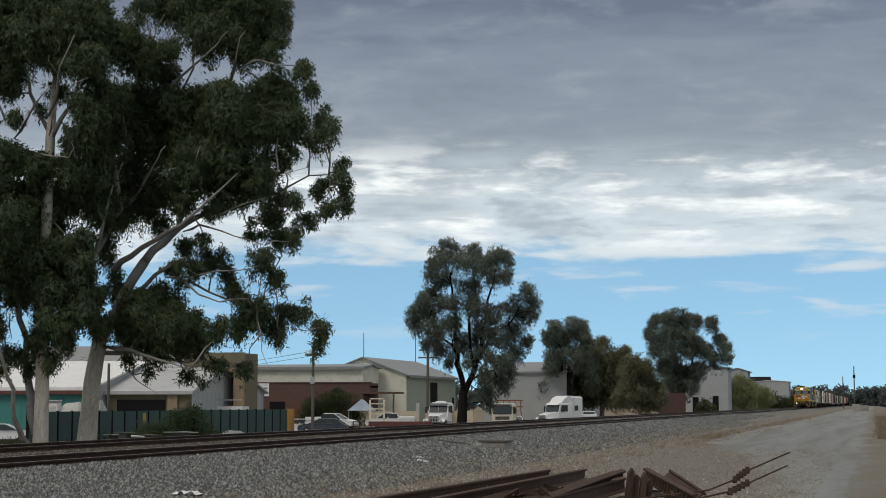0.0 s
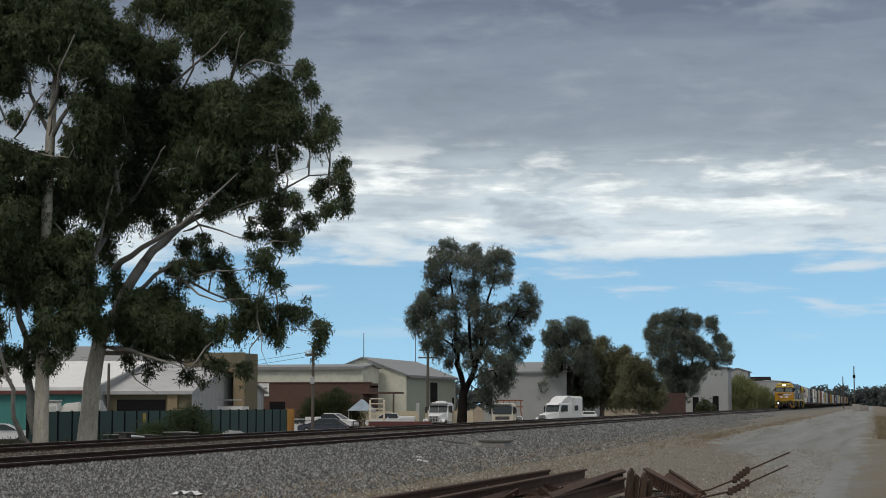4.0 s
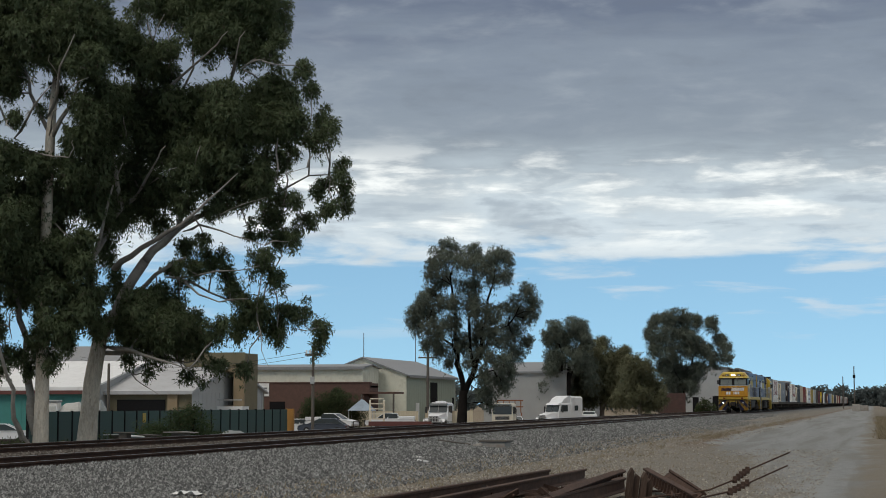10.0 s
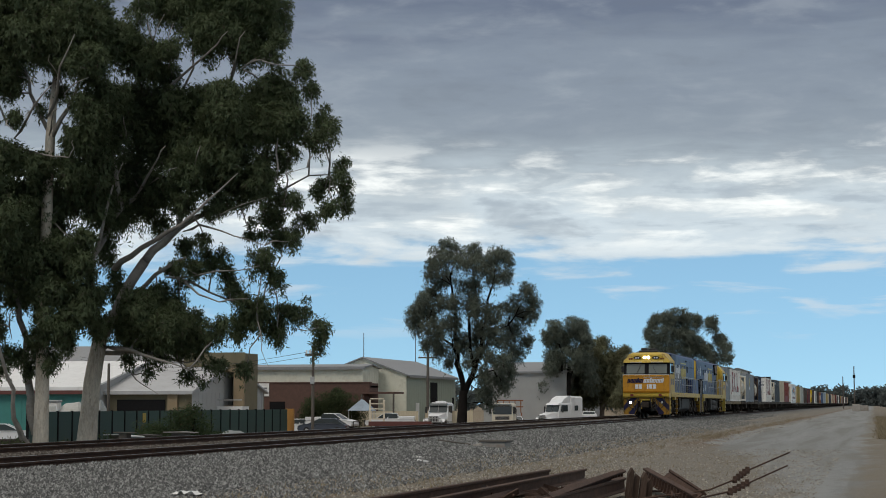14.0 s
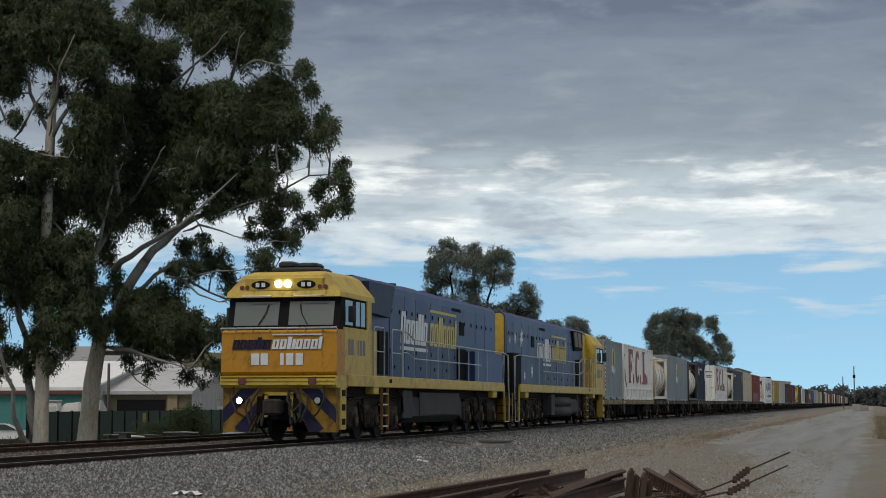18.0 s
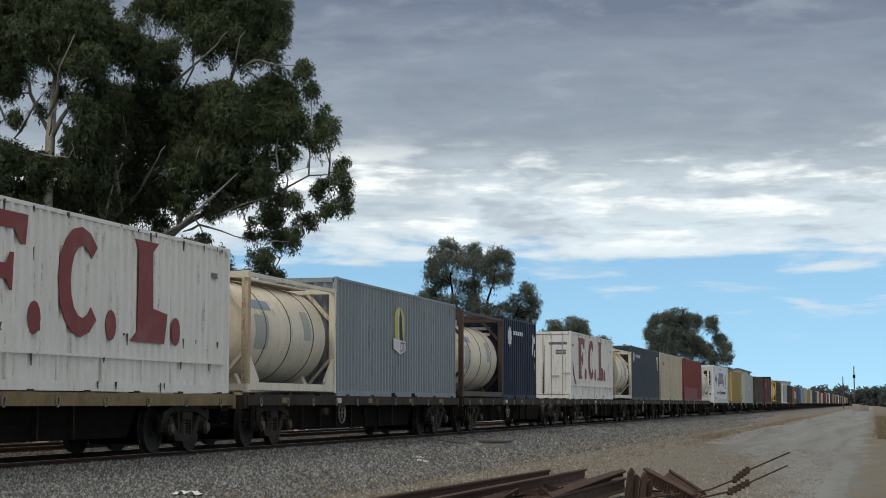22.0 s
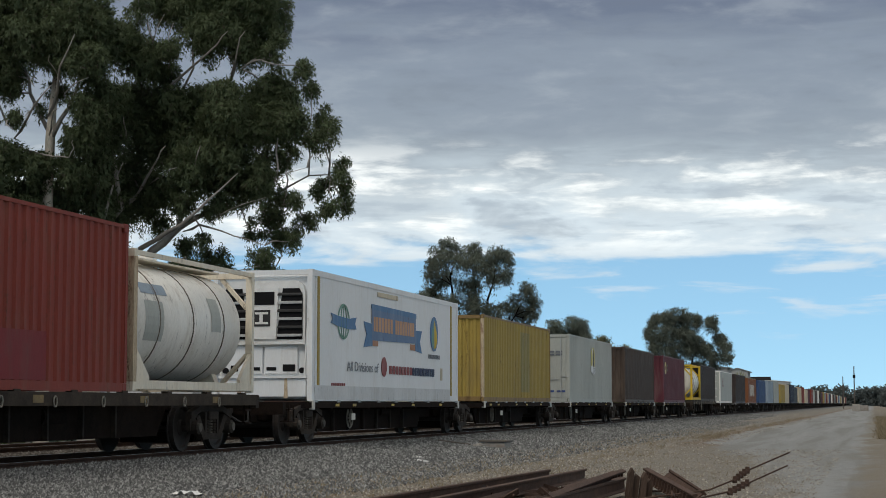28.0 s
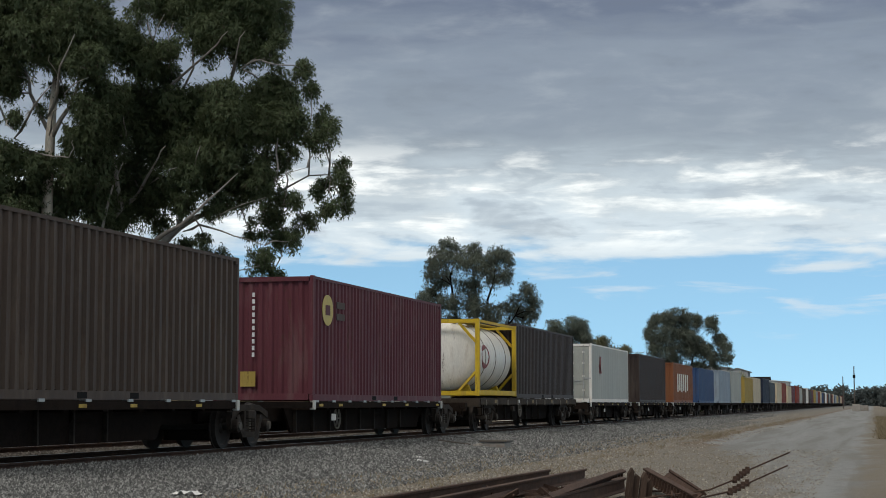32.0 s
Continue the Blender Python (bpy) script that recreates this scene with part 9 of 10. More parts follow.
def cabover(label, x, y, z, yaw, body, h):
    """A flat-fronted truck with a large windscreen, lower grille, bumper, mirrors and a tray."""
    t = thing("truck", label, "truck", pose(x, y, z, 0, 0, yaw))
    w = 1.22
    part("chassis", M().box(-6.5, 0.6, -0.45, 0.45, 0.6, 0.9), under_m, t)
    part("cab", M().loft([[(-1.2, -w, 0.62), (1.02, -w + 0.05, 0.62), (1.02, w - 0.05, 0.62), (-1.2, w, 0.62)], [(-1.2, -w, 1.65), (1.02, -w + 0.03, 1.65), (1.02, w - 0.03, 1.65), (-1.2, w, 1.65)],
                          [(-1.2, -w + 0.04, h - 0.15), (0.82, -w + 0.12, h - 0.15), (0.82, w - 0.12, h - 0.15), (-1.2, w - 0.04, h - 0.15)], [(-1.1, -w + 0.15, h), (0.6, -w + 0.25, h), (0.6, w - 0.25, h), (-1.1, w - 0.15, h)]]), body, t)
    part("windscreen", M().prism([(1.02, 1.72), (0.86, h - 0.32), (0.90, h - 0.32), (1.06, 1.72)], "y", -w + 0.16, w - 0.16), vglass_m, t, "large dark windscreen")
    part("wiper", M().cyl((1.07, -0.5, 1.72), (1.0, 0.1, 2.1), 0.015, 5).cyl((1.07, 0.3, 1.72), (1.0, 0.8, 2.1), 0.015, 5), black_m, t)
    g = part("grille", M().box(1.02, 1.05, -0.8, 0.8, 1.12, 1.48), dark_m, t)
    for k in range(3):
        part("grille_bar", M().box(1.05, 1.07, -0.78, 0.78, 1.17 + 0.11 * k, 1.20 + 0.11 * k), galv_m, g)
    part("bumper", M().box(0.9, 1.2, -w, w, 0.42, 0.92, 0.05), body, t)
    part("sun_visor", M().prism([(0.70, h - 0.10), (1.02, h - 0.24), (1.04, h - 0.20), (0.72, h - 0.04)], "y", -w + 0.2, w - 0.2), vglass_m, t)
    part("tray", M().box(-6.5, -1.4, -1.22, 1.22, 0.95, 1.15), under_m, t)
    part("headboard", M().box(-1.5, -1.4, -1.2, 1.2, 1.15, 2.3), under_m, t)
    for s in (-1, 1):
        part("headlight", M().box(1.18, 1.22, min(s * 0.70, s * 1.05), max(s * 0.70, s * 1.05), 0.62, 0.80), galv_m, t)
        part("mirror", M().box(0.80, 0.90, min(s * (w + 0.10), s * (w + 0.32)), max(s * (w + 0.10), s * (w + 0.32)), 1.8, 2.5, 0.02).cyl((0.85, s * (w - 0.1), 2.45), (0.85, s * (w + 0.2), 2.45), 0.02, 6), black_m, t)
        part("side_glass", M().prism([(-0.6, 1.75), (0.80, 1.75), (0.68, h - 0.35), (-0.6, h - 0.35)], "y", s * (w - 0.03), s * (w + 0.012)), vglass_m, t)
        for px in (0.1, -4.6):
            wh = part("wheel", M().cyl((px, s * 0.85, 0.5), (px, s * 1.2, 0.5), 0.5, 18), black_m, t)
            part("rim", M().cyl((px, s * 1.19, 0.5), (px, s * 1.22, 0.5), 0.26, 12), galv_m, wh)
    return t


truck("white bonneted truck with a dark windscreen", *drawn_back((-34.2, 136.5, -1.34)), -92, truck_white, 3.05)
cabover("cream truck with an orange rack behind the cab", *drawn_back((-30.2, 142.5, -1.34)), -88, truck_cream, 2.95)
truck("white prime mover with a tall sleeper cab", *drawn_back((-26.9, 149.5, -1.34)), -122, truck_white, 3.1, True)
rk = M()
for k in range(5):
    rk.box(-0.05 + k * 0.5, 0.03 + k * 0.5, 0, 0.08, 0, 1.1)
rk.box(-0.1, 2.2, 0, 0.08, 1.0, 1.1).box(-0.1, 2.2, 0, 0.08, 0.45, 0.55)
rko = thing("load_rack", "orange steel load rack behind a cream truck", "rack", pose(-31.4, 145.6, 0.05, 0, 0, 15))
part("rack", rk, PAINT["orange"], rko)
part("post", M().box(0, 0.1, 0.0, 0.1, -1.35, 0.0).box(2.0, 2.1, 0.0, 0.1, -1.35, 0.0), PAINT["orange"], rko)
enlarge(rko)
tr = thing("trailer", "dark red flat trailer with a ladder rack", "trailer", pose(-32.8, 120.6, -1.3, 0, 0, 12))
part("deck", M().box(-2.6, 1.9, -1.1, 1.1, 0.62, 0.74), wall_red, tr)
part("side_rail", M().box(-2.6, 1.9, -1.14, -1.1, 0.54, 0.86), wall_red, tr)
part("chassis", M().box(-2.2, 1.7, -0.5, 0.5, 0.36, 0.62), under_m, tr)
for px in (-1.0, 0.2):
    part("wheel", M().cyl((px, -1.0, 0.32), (px, -0.75, 0.32), 0.32, 14).cyl((px, 0.75, 0.32), (px, 1.0, 0.32), 0.32, 14), black_m, tr)
ld = M()
for s in (-2.5, -1.5):
    ld.box(s - 0.06, s + 0.06, -1.05, -0.95, 0.54, 2.4)
for k in range(5):
    ld.box(-2.5, -1.5, -1.03, -0.97, 1.0 + 0.36 * k, 1.08 + 0.36 * k)
part("ladder_rack", ld, PAINT["tankcream"], tr, "cream ladder-like rack")
enlarge(tr)


# ------------------------------------------------------------------ yard clutter
tarp_m = mat("grey_tarpaulin", (0.26, 0.28, 0.28), 0.7, 0, 0.2, 2, 20, 0.2, (0.15, 0.14, 0.12), 0.5)
sheet_m = mat("pale_sheet_stack", (0.50, 0.50, 0.47), 0.7, 0, 0.15, 3, 20, 0.1, (0.3, 0.26, 0.2), 0.5)


def covered_lump(name, label, cat, x, y, z, yaw, L, W, H, material):
    t = thing(name, label, cat, pose(x, y, z, 0, 0, yaw))
    rnd = random.Random(int(abs(x * 100)))
    rings = []
    for i in range(9):
        f = i / 8
        w = W * (0.35 + 0.65 * math.sin(math.pi * min(1, 0.12 + 0.9 * f)))
        h = H * (0.45 + 0.55 * math.sin(math.pi * min(1, 0.15 + 0.8 * f))) * rnd.uniform(0.92, 1.05)
        rings.append([(-L / 2 + L * f, -w / 2, 0.0), (-L / 2 + L * f, -w / 2 * 0.9, h * 0.6), (-L / 2 + L * f, -w * 0.15, h), (-L / 2 + L * f, w * 0.15, h), (-L / 2 + L * f, w / 2 * 0.9, h * 0.6), (-L / 2 + L * f, w / 2, 0.0)])
    part("cover", M().loft(rings), material, t)
    return t


covered_lump("caravan", "pale covered caravan behind the green fence", "caravan", -38.5, 79.0, -1.25, 14, 1.7, 1.3, 2.25, sheet_m)
covered_lump("caravan", "pale covered caravan behind the green fence", "caravan", -38.1, 81.2, -1.25, 14, 1.0, 1.2, 2.2, tarp_m)
cb2 = thing("storage_cabin", "narrow white storage cabin at the end of the green fence", "cabin", pose(-39.65, 78.7, -1.25, 0, 0, 14))
part("walls", M().box(-0.42, 0.42, -0.42, 0.42, 0.0, 2.15, 0.03), white_m, cb2)
part("roof", M().box(-0.47, 0.47, -0.47, 0.47, 2.15, 2.27, 0.04), tarp_m, cb2)
part("door", M().box(-0.32, 0.32, -0.45, -0.42, 0.08, 1.95, 0.01), sheet_m, cb2)
bn = thing("timber_bin", "dark brown timber bin under the gum trees", "bin", pose(-28.0, 52.8, -1.25, 0, 0, 18))
for k in range(4):
    part("board", M().box(-0.55, 0.55, -0.42, -0.38, 0.23 * k, 0.23 * k + 0.21, 0.008), PAINT["dkbrown"], bn)
part("body", M().box(-0.53, 0.53, -0.38, 0.40, 0.0, 0.90, 0.02), PAINT["dkbrown"], bn)
part("notice", M().box(-0.30, -0.05, -0.435, -0.42, 0.45, 0.75), plate_m, bn, "pale notice")
covered_lump("boat", "grey covered boat on the yard edge", "boat", -27.6, 72.6, -1.2, 30, 1.7, 0.9, 0.85, tarp_m)
st = thing("sheet_stack", "untidy stack of pale sheets and boards by the fence", "stack", pose(-26.6, 59.8, -1.18, 0, 0, 14))
for k in range(6):
    sh = part("sheet", M().box(-0.75 + 0.13 * (k % 3), 0.62 - 0.16 * (k % 2), -0.42, 0.40 + 0.03 * k, -0.02, 0.02), (sheet_m, tarp_m, white_m)[k % 3], st)
    sh.matrix_basis = pose(0.12 * (k % 4) - 0.2, 0.0, 0.53 + 0.055 * k, 3 - 2 * (k % 3), 5 * (k % 3) - 5, 17 * (k % 4) - 22)
part("trestle", M().box(-0.8, -0.7, -0.4, 0.4, 0.0, 0.55).box(0.6, 0.7, -0.4, 0.4, 0.0, 0.55), timber_m, st)
part("pallet", M().box(-1.4, -0.6, -0.6, -0.4, 0.2, 0.42), wall_red, st)
part("crate", M().box(-0.5, 0.1, -0.7, -0.5, 0.2, 0.38), PAINT["yellow"], st)
for k, (lx, ly, w, h, col, lab) in enumerate(((-27.4, 62.9, 1.5, 0.35, sheet_m, "low stack of pale boards on the yard edge"), (-26.9, 64.6, 0.9, 0.55, tarp_m, "grey plastic bin lying in the yard"),
                                          (-28.2, 66.8, 1.3, 0.30, white_m, "white sheets stacked by the green fence"), (-26.4, 57.4, 0.8, 0.6, PAINT["brown"], "brown crate standing by the green fence"),
                                          (-28.4, 75.0, 1.2, 0.5, PAINT["lgrey"], "pale grey crate beside the yard fence"))):
    bxx = thing("crate" if h > 0.4 else "board_stack", lab, "crate" if h > 0.4 else "stack", pose(lx, ly, -1.22, 0, 0, 20 - 9 * k))
    for q in range(3):
        part("board", M().box(-w / 2 + 0.04 * q, w / 2 - 0.03 * q, -0.4, 0.4 - 0.03 * q, h * q / 3, h * (q + 1) / 3 - 0.015, 0.01), col, bxx)
gz = thing("gazebo", "pale blue canopy tent before the brick wall", "gazebo", pose(-38.0, 127.0, -1.3, 0, 0, 10))
part("canopy", M().loft([[(-1.0, -1.0, 1.6), (1.0, -1.0, 1.6), (1.0, 1.0, 1.6), (-1.0, 1.0, 1.6)], [(-0.08, -0.08, 2.45), (0.08, -0.08, 2.45), (0.08, 0.08, 2.45), (-0.08, 0.08, 2.45)]]), PAINT["paleblue"], gz)
for sx in (-0.92, 0.92):
    for sy in (-0.92, 0.92):
        part("leg", M().cyl((sx, sy, 0), (sx, sy, 1.65), 0.03, 6), galv_m, gz)
wf = thing("timber_fence", "pale timber paling fence in the yard", "fence", pose(-39.6, 129.6, -1.3, 0, 0, 12))
pb = part("board", M().box(0, 0.19, -0.02, 0.02, 0.0, 1.55), PAINT["cream"], wf)
for k in range(1, 26):
    dup(pb, wf, 0.2 * k, 0.0)
copy_thing(wf, pose(*drawn_back((-35.5, 136.5, -1.3)), 0, 0, 12))
op = thing("gate_post", "orange-brown timber gate post at the fence end", "post", pose(-31.2, 90.4, -1.2))
part("post", M().box(-0.25, 0.25, -0.1, 0.1, 0, 1.75, 0.02), paint("orange_timber", (0.33, 0.17, 0.05)), op)
vn = thing("van", "white van roof showing over the fence", "van", pose(*drawn_back((-36.6, 102.0, -1.32)), 0, 0, 20))
part("body", M().prism([(-2.3, 0.35), (-2.3, 1.85), (-2.1, 2.0), (0.9, 2.0), (1.5, 1.3), (2.3, 1.15), (2.35, 0.35)], "y", -0.9, 0.9), car_white, vn)
part("windscreen", M().prism([(0.95, 1.93), (1.50, 1.33), (1.53, 1.33), (0.99, 1.95)], "y", -0.8, 0.8), vglass_m, vn)
for px in (-1.5, 1.5):
    for s in (-1, 1):
        part("wheel", M().cyl((px, s * 0.7, 0.33), (px, s * 0.92, 0.33), 0.33, 14), black_m, vn)
pg = thing("pergola", "brown lean-to roof beside the brick building", "pergola", pose(-37.9, 131.5, -1.3))
part("roof", M().box(-1.2, 1.6, -1.4, 1.4, 2.9, 3.05), wall_brick, pg)
for sx in (-1.1, 1.5):
    part("post", M().box(sx - 0.06, sx + 0.06, -1.35, -1.23, 0, 2.9), timber_m, pg)
for ob in (gz, wf, pg):
    enlarge(ob)
# far end of the road
bx = thing("concrete_barrier", "grey concrete blocks closing the far road", "barrier", pose(-2.2, 292.0, -0.45))
for k in range(2):
    part("block", M().box(-1.3 + 1.35 * k, 0.0 + 1.35 * k, -0.5, 0.5, 0.0, 1.15 - 0.2 * k, 0.05), concrete_m, bx)
gt = thing("wire_fence", "grey wire fence along the road edge", "fence", pose(1.4, 150.0, -0.4))
for k in range(14):
    part("fence_post", M().cyl((0.06 * k, 6.0 * k, 0), (0.06 * k, 6.0 * k, 1.7), 0.05, 6), galv_m, gt)
part("wire", M().box(-0.01, 0.01, 0, 78, 1.60, 1.62), galv_m, gt)
part("shade_cloth", M().box(-0.005, 0.005, 0, 78, 0.1, 1.5), tarp_m, gt)
gt.rotation_euler = (0, 0, radians(-0.4))
for i in range(2):
    # sagging power lines between the poles
    ln = thing("power_line", "thin black overhead power line", "cable")
    a, b = Vector((-29.8, 90.2, 3.7 - 0.25 * i)), Vector((-62.0, 128.0, 4.6 - 0.2 * i))
    part("wire", M().tube([a.lerp(b, t / 8) - Vector((0, 0, 0.9 * math.sin(math.pi * t / 8))) for t in range(9)], 0.012, 4), black_m, ln)
    enlarge(ln)


# ------------------------------------------------------------------ far distance
def tree_line(label, x0, x1, y, z0, h, seed, n):
    t = thing("far_woods", label, "trees", pose(0, 0, 0), kind="stuff")
    rg = np.random.default_rng(seed)
    cl = []
    for i in range(n):
        x = x0 + (x1 - x0) * (i + rg.random()) / n
        hh = h * rg.uniform(0.55, 1.15)
        for k in range(3):
            cl.append((x + rg.uniform(-3, 3), y + rg.uniform(-15, 15), z0 + hh * (0.25 + 0.28 * k), hh * 0.30, 0.85))
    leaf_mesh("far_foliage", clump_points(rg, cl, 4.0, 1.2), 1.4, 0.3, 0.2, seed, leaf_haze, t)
    return t


# far woods wear the leaf colour with haze painted in
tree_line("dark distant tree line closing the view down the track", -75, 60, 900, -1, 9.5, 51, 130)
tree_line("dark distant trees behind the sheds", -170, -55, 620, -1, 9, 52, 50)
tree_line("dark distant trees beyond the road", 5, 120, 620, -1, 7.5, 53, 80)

# ------------------------------------------------------------------ old rails beside the road
scrap = mat("scrap_rail_rust", (0.070, 0.044, 0.034), 0.85, 0, 0.35, 9, 60, 0.3, (0.13, 0.078, 0.052), 0.5, spec=0.2)


def scrap_rail(label, a, b, roll=0.0):
    t = thing("scrap_rail", label, "scrap rail", None, "pile of scrap rails")
    ribbed_rail = "clips" in label
    a, b = Vector(a), Vector(b)
    d = b - a
    part("rail", M().prism([(px, pz + 0.17) for px, pz in RAIL], "y", 0, d.length), scrap, t)
    if ribbed_rail:
        for k in range(1, int(d.length / 0.17)):
            part("rail_clip", M().prism([(0.010, 0.02), (0.085, 0.012), (0.070, 0.05), (0.040, 0.135), (0.010, 0.135)], "y", 0.17 * k, 0.17 * k + 0.035).prism([(-0.010, 0.02), (-0.085, 0.012), (-0.070, 0.05), (-0.040, 0.135), (-0.010, 0.135)], "y", 0.17 * k, 0.17 * k + 0.035), scrap, t)
    q = d.to_track_quat("Y", "Z")
    t.matrix_basis = Matrix.Translation(a) @ q.to_matrix().to_4x4() @ pose(0, 0, 0, 0, roll, 0)
    return t


for a, b, r in (((-5.40, 18.0, -0.38), (-5.00, 27.0, -0.38), 0), ((-4.85, 18.4, -0.40), (-4.46, 27.1, -0.37), 4), ((-4.70, 19.4, -0.44), (-4.80, 23.7, -0.44), 50),
                ((-3.55, 18.0, -0.38), (-3.32, 23.5, -0.35), 0), ((-3.60, 19.0, -0.33), (-3.44, 22.9, -0.22), 35), ((-3.70, 20.6, -0.44), (-3.57, 25.0, -0.40), 8),
                ((-4.25, 19.0, -0.42), (-4.05, 24.6, -0.40), 70), ((-3.10, 24.3, -0.24), (-2.15, 21.6, -0.46), 10), ((-2.88, 24.2, -0.22), (-2.25, 22.4, -0.42), -50),
                ((-3.95, 22.0, -0.40), (-3.65, 25.4, -0.30), 25), ((-5.1, 22.6, -0.42), (-4.35, 23.4, -0.42), 90)):
    scrap_rail("rusted rail with a row of clips along its web" if r in (8, 10, 25) else "rusted length of old rail lying on the gravel", a, b, r)
stump_m = mat("rotten_brown_timber", (0.085, 0.058, 0.044), 0.9, 0, 0.4, 6, 50, 0.4, (0.035, 0.026, 0.022), 0.7, stretch=(1, 1, 0.15), spec=0.15)
sl = thing("old_sleeper", "broken upright stump of old timber sleeper", "sleeper", pose(-3.05, 22.9, -0.45, 5, 6, 20))
for x0, x1, h, y0 in ((-0.17, -0.10, 0.42, -0.06), (-0.09, -0.01, 0.34, -0.02), (0.01, 0.08, 0.38, -0.07), (0.09, 0.18, 0.29, 0.0)):
    part("splinter", M().prism([(x0, 0.0), (x1, 0.0), (x1, h * 0.9), ((x0 + x1) / 2, h), (x0, h * 0.8)], "y", y0, y0 + 0.12), stump_m, sl)
for k, pts in enumerate((((-3.1, 21.8, -0.40), (-2.05, 22.2, -0.27), (-1.73, 22.73, -0.14), (-1.6, 22.94, -0.04), (-1.13, 23.97, 0.16)),
                         ((-2.9, 21.4, -0.42), (-2.18, 21.7, -0.36), (-1.73, 22.13, -0.27), (-1.56, 22.35, -0.18), (-1.12, 23.17, 0.01)))):
    rd = thing("scrap_rod", "thin bent iron rod with clamps sticking out of the scrap", "scrap rod", None, "scrap rods")
    part("rod", M().tube(pts, 0.012, 6), scrap, rd)
    A, B = Vector(pts[2]), Vector(pts[3])
    for i in range(5):
        p = A.lerp(B, -0.25 + 0.28 * i)
        part("clamp", M().box(p.x - 0.028, p.x + 0.028, p.y - 0.02, p.y + 0.02, p.z - 0.035, p.z + 0.055), scrap, rd)
    part("sleeve", M().tube([A.lerp(B, -0.4), A.lerp(B, 1.0)], 0.024, 6), scrap, rd)
rr = random.Random(31)
for k in range(22):
    x, y = rr.uniform(-4.9, -2.35), rr.uniform(21.2, 24.6)
    h = 0.02 + (0.16 if -3.7 < x < -2.6 and y > 22.4 else 0.0)
    if k % 3 == 0:
        ob = thing("fish_plate", "rusted iron joint plate lying among scrap rails", "scrap plate", pose(x, y, ground_z(x, y) + h, rr.uniform(-30, 30), rr.uniform(-40, 40), rr.uniform(0, 180)), "scrap plates")
        part("plate", M().prism([(-0.26, -0.045), (0.26, -0.05), (0.27, 0.03), (0.1, 0.05), (-0.25, 0.045)], "y", -0.011, 0.011), scrap, ob)
        for bx in (-0.17, 0.0, 0.17):
            part("bolt", M().cyl((bx, -0.011, 0.0), (bx, -0.045, 0.0), 0.016, 6), scrap, ob)
    else:
        ob = thing("rail_spike", "rusted iron rail spike in the scrap pile", "spike", pose(x, y, ground_z(x, y) + 0.03, rr.uniform(70, 110), rr.uniform(-20, 20), rr.uniform(0, 180)), "rail spikes")
        part("shank", M().prism([(-0.012, -0.10), (0.012, -0.10), (0.014, 0.18), (-0.014, 0.18)], "y", -0.012, 0.012), scrap, ob)
        part("spike_head", M().box(-0.03, 0.045, -0.025, 0.025, 0.16, 0.20, 0.006), scrap, ob)
slab = thing("concrete_rubble", "small heap of broken concrete beside the pit lid", "rubble", pose(-10.05, 45.0, -0.37))
rr = random.Random(4)
for k in range(9):
    q = part("lump", M().box(-0.09, 0.09, -0.07, 0.07, -0.05, 0.06, 0.02), concrete_m, slab)
    q.matrix_basis = pose(rr.uniform(-0.3, 0.3), rr.uniform(-0.25, 0.25), rr.uniform(0.03, 0.10), rr.uniform(-30, 30), rr.uniform(-30, 30), rr.uniform(0, 180))
pk = thing("old_plank", "dark weathered plank lying on the ballast", "plank", pose(-10.75, 45.6, -0.27, 4, 8, 28))
part("plank", M().box(-0.75, 0.75, -0.05, 0.05, 0.0, 0.035, 0.006), timber_m, pk)
# discarded boards and sheets at the foot of the yard fence
rr = random.Random(77)
for k in range(9):
    x, y = -27.5 + 0.34 * k + rr.uniform(-0.1, 0.1), 58.6 + 0.35 * (k % 3) + rr.uniform(-0.1, 0.1)
    top = -0.58 + 0.085 * (k * 3 % 5)
    L, W = rr.uniform(0.35, 0.75), rr.uniform(0.12, 0.25)
    ob = thing("discarded_board", "discarded " + ("weathered timber board" if k % 3 == 0 else "pale metal sheet" if k % 3 == 1 else "grey sheet offcut") + " stacked at the fence foot", "board",
               pose(x, y, top, 0, rr.uniform(-5, 5), rr.uniform(-30, 30)), "discarded boards")
    part("sheet", M().prism([(-L, 0.0), (L, 0.0), (L * 0.96, 0.035), (0.0, 0.06 if k % 3 == 2 else 0.035), (-L * 0.97, 0.04)], "y", -W, W), (timber_m, galv_m, concrete_m)[k % 3], ob)
    part("block", M().box(-L * 0.5, L * 0.5, -W * 0.6, W * 0.6, ground_z(x, y) - top - 0.06, -0.002, 0.01), timber_m, ob, "timber block beneath")
rag = thing("plastic_bag", "crumpled white plastic bag on the ballast", "bag", pose(-8.72, 21.2, -0.36))
rm = M()
rr = random.Random(9)
gp = [[(-0.20 + 0.05 * i, -0.10 + 0.05 * j, 0.01 + max(0.0, rr.uniform(0.0, 0.075) - 0.012 * abs(i - 4))) for i in range(9)] for j in range(5)]
rm.loft(gp, caps=False, closed=False)
part("film", rm, white_m, rag)
pl = thing("white_scrap", "small white scrap of plastic on the gravel", "scrap", pose(-9.05, 34.6, -0.385, 0, 12, 30))
part("sheet", M().prism([(-0.14, 0.0), (0.14, 0.02), (0.10, 0.06), (-0.10, 0.05)], "y", -0.06, 0.06), white_m, pl)
bk = thing("concrete_block", "pale concrete pit lid beside the ballast", "concrete block", pose(-9.75, 45.0, -0.345, 0, 0, -4))
part("block", M().box(-0.33, 0.33, -0.3, 0.3, 0.0, 0.16, 0.02), concrete_m, bk)
part("lid", M().box(-0.38, 0.38, -0.34, 0.34, 0.16, 0.21, 0.01), timber_m, bk, "dark weathered lid")
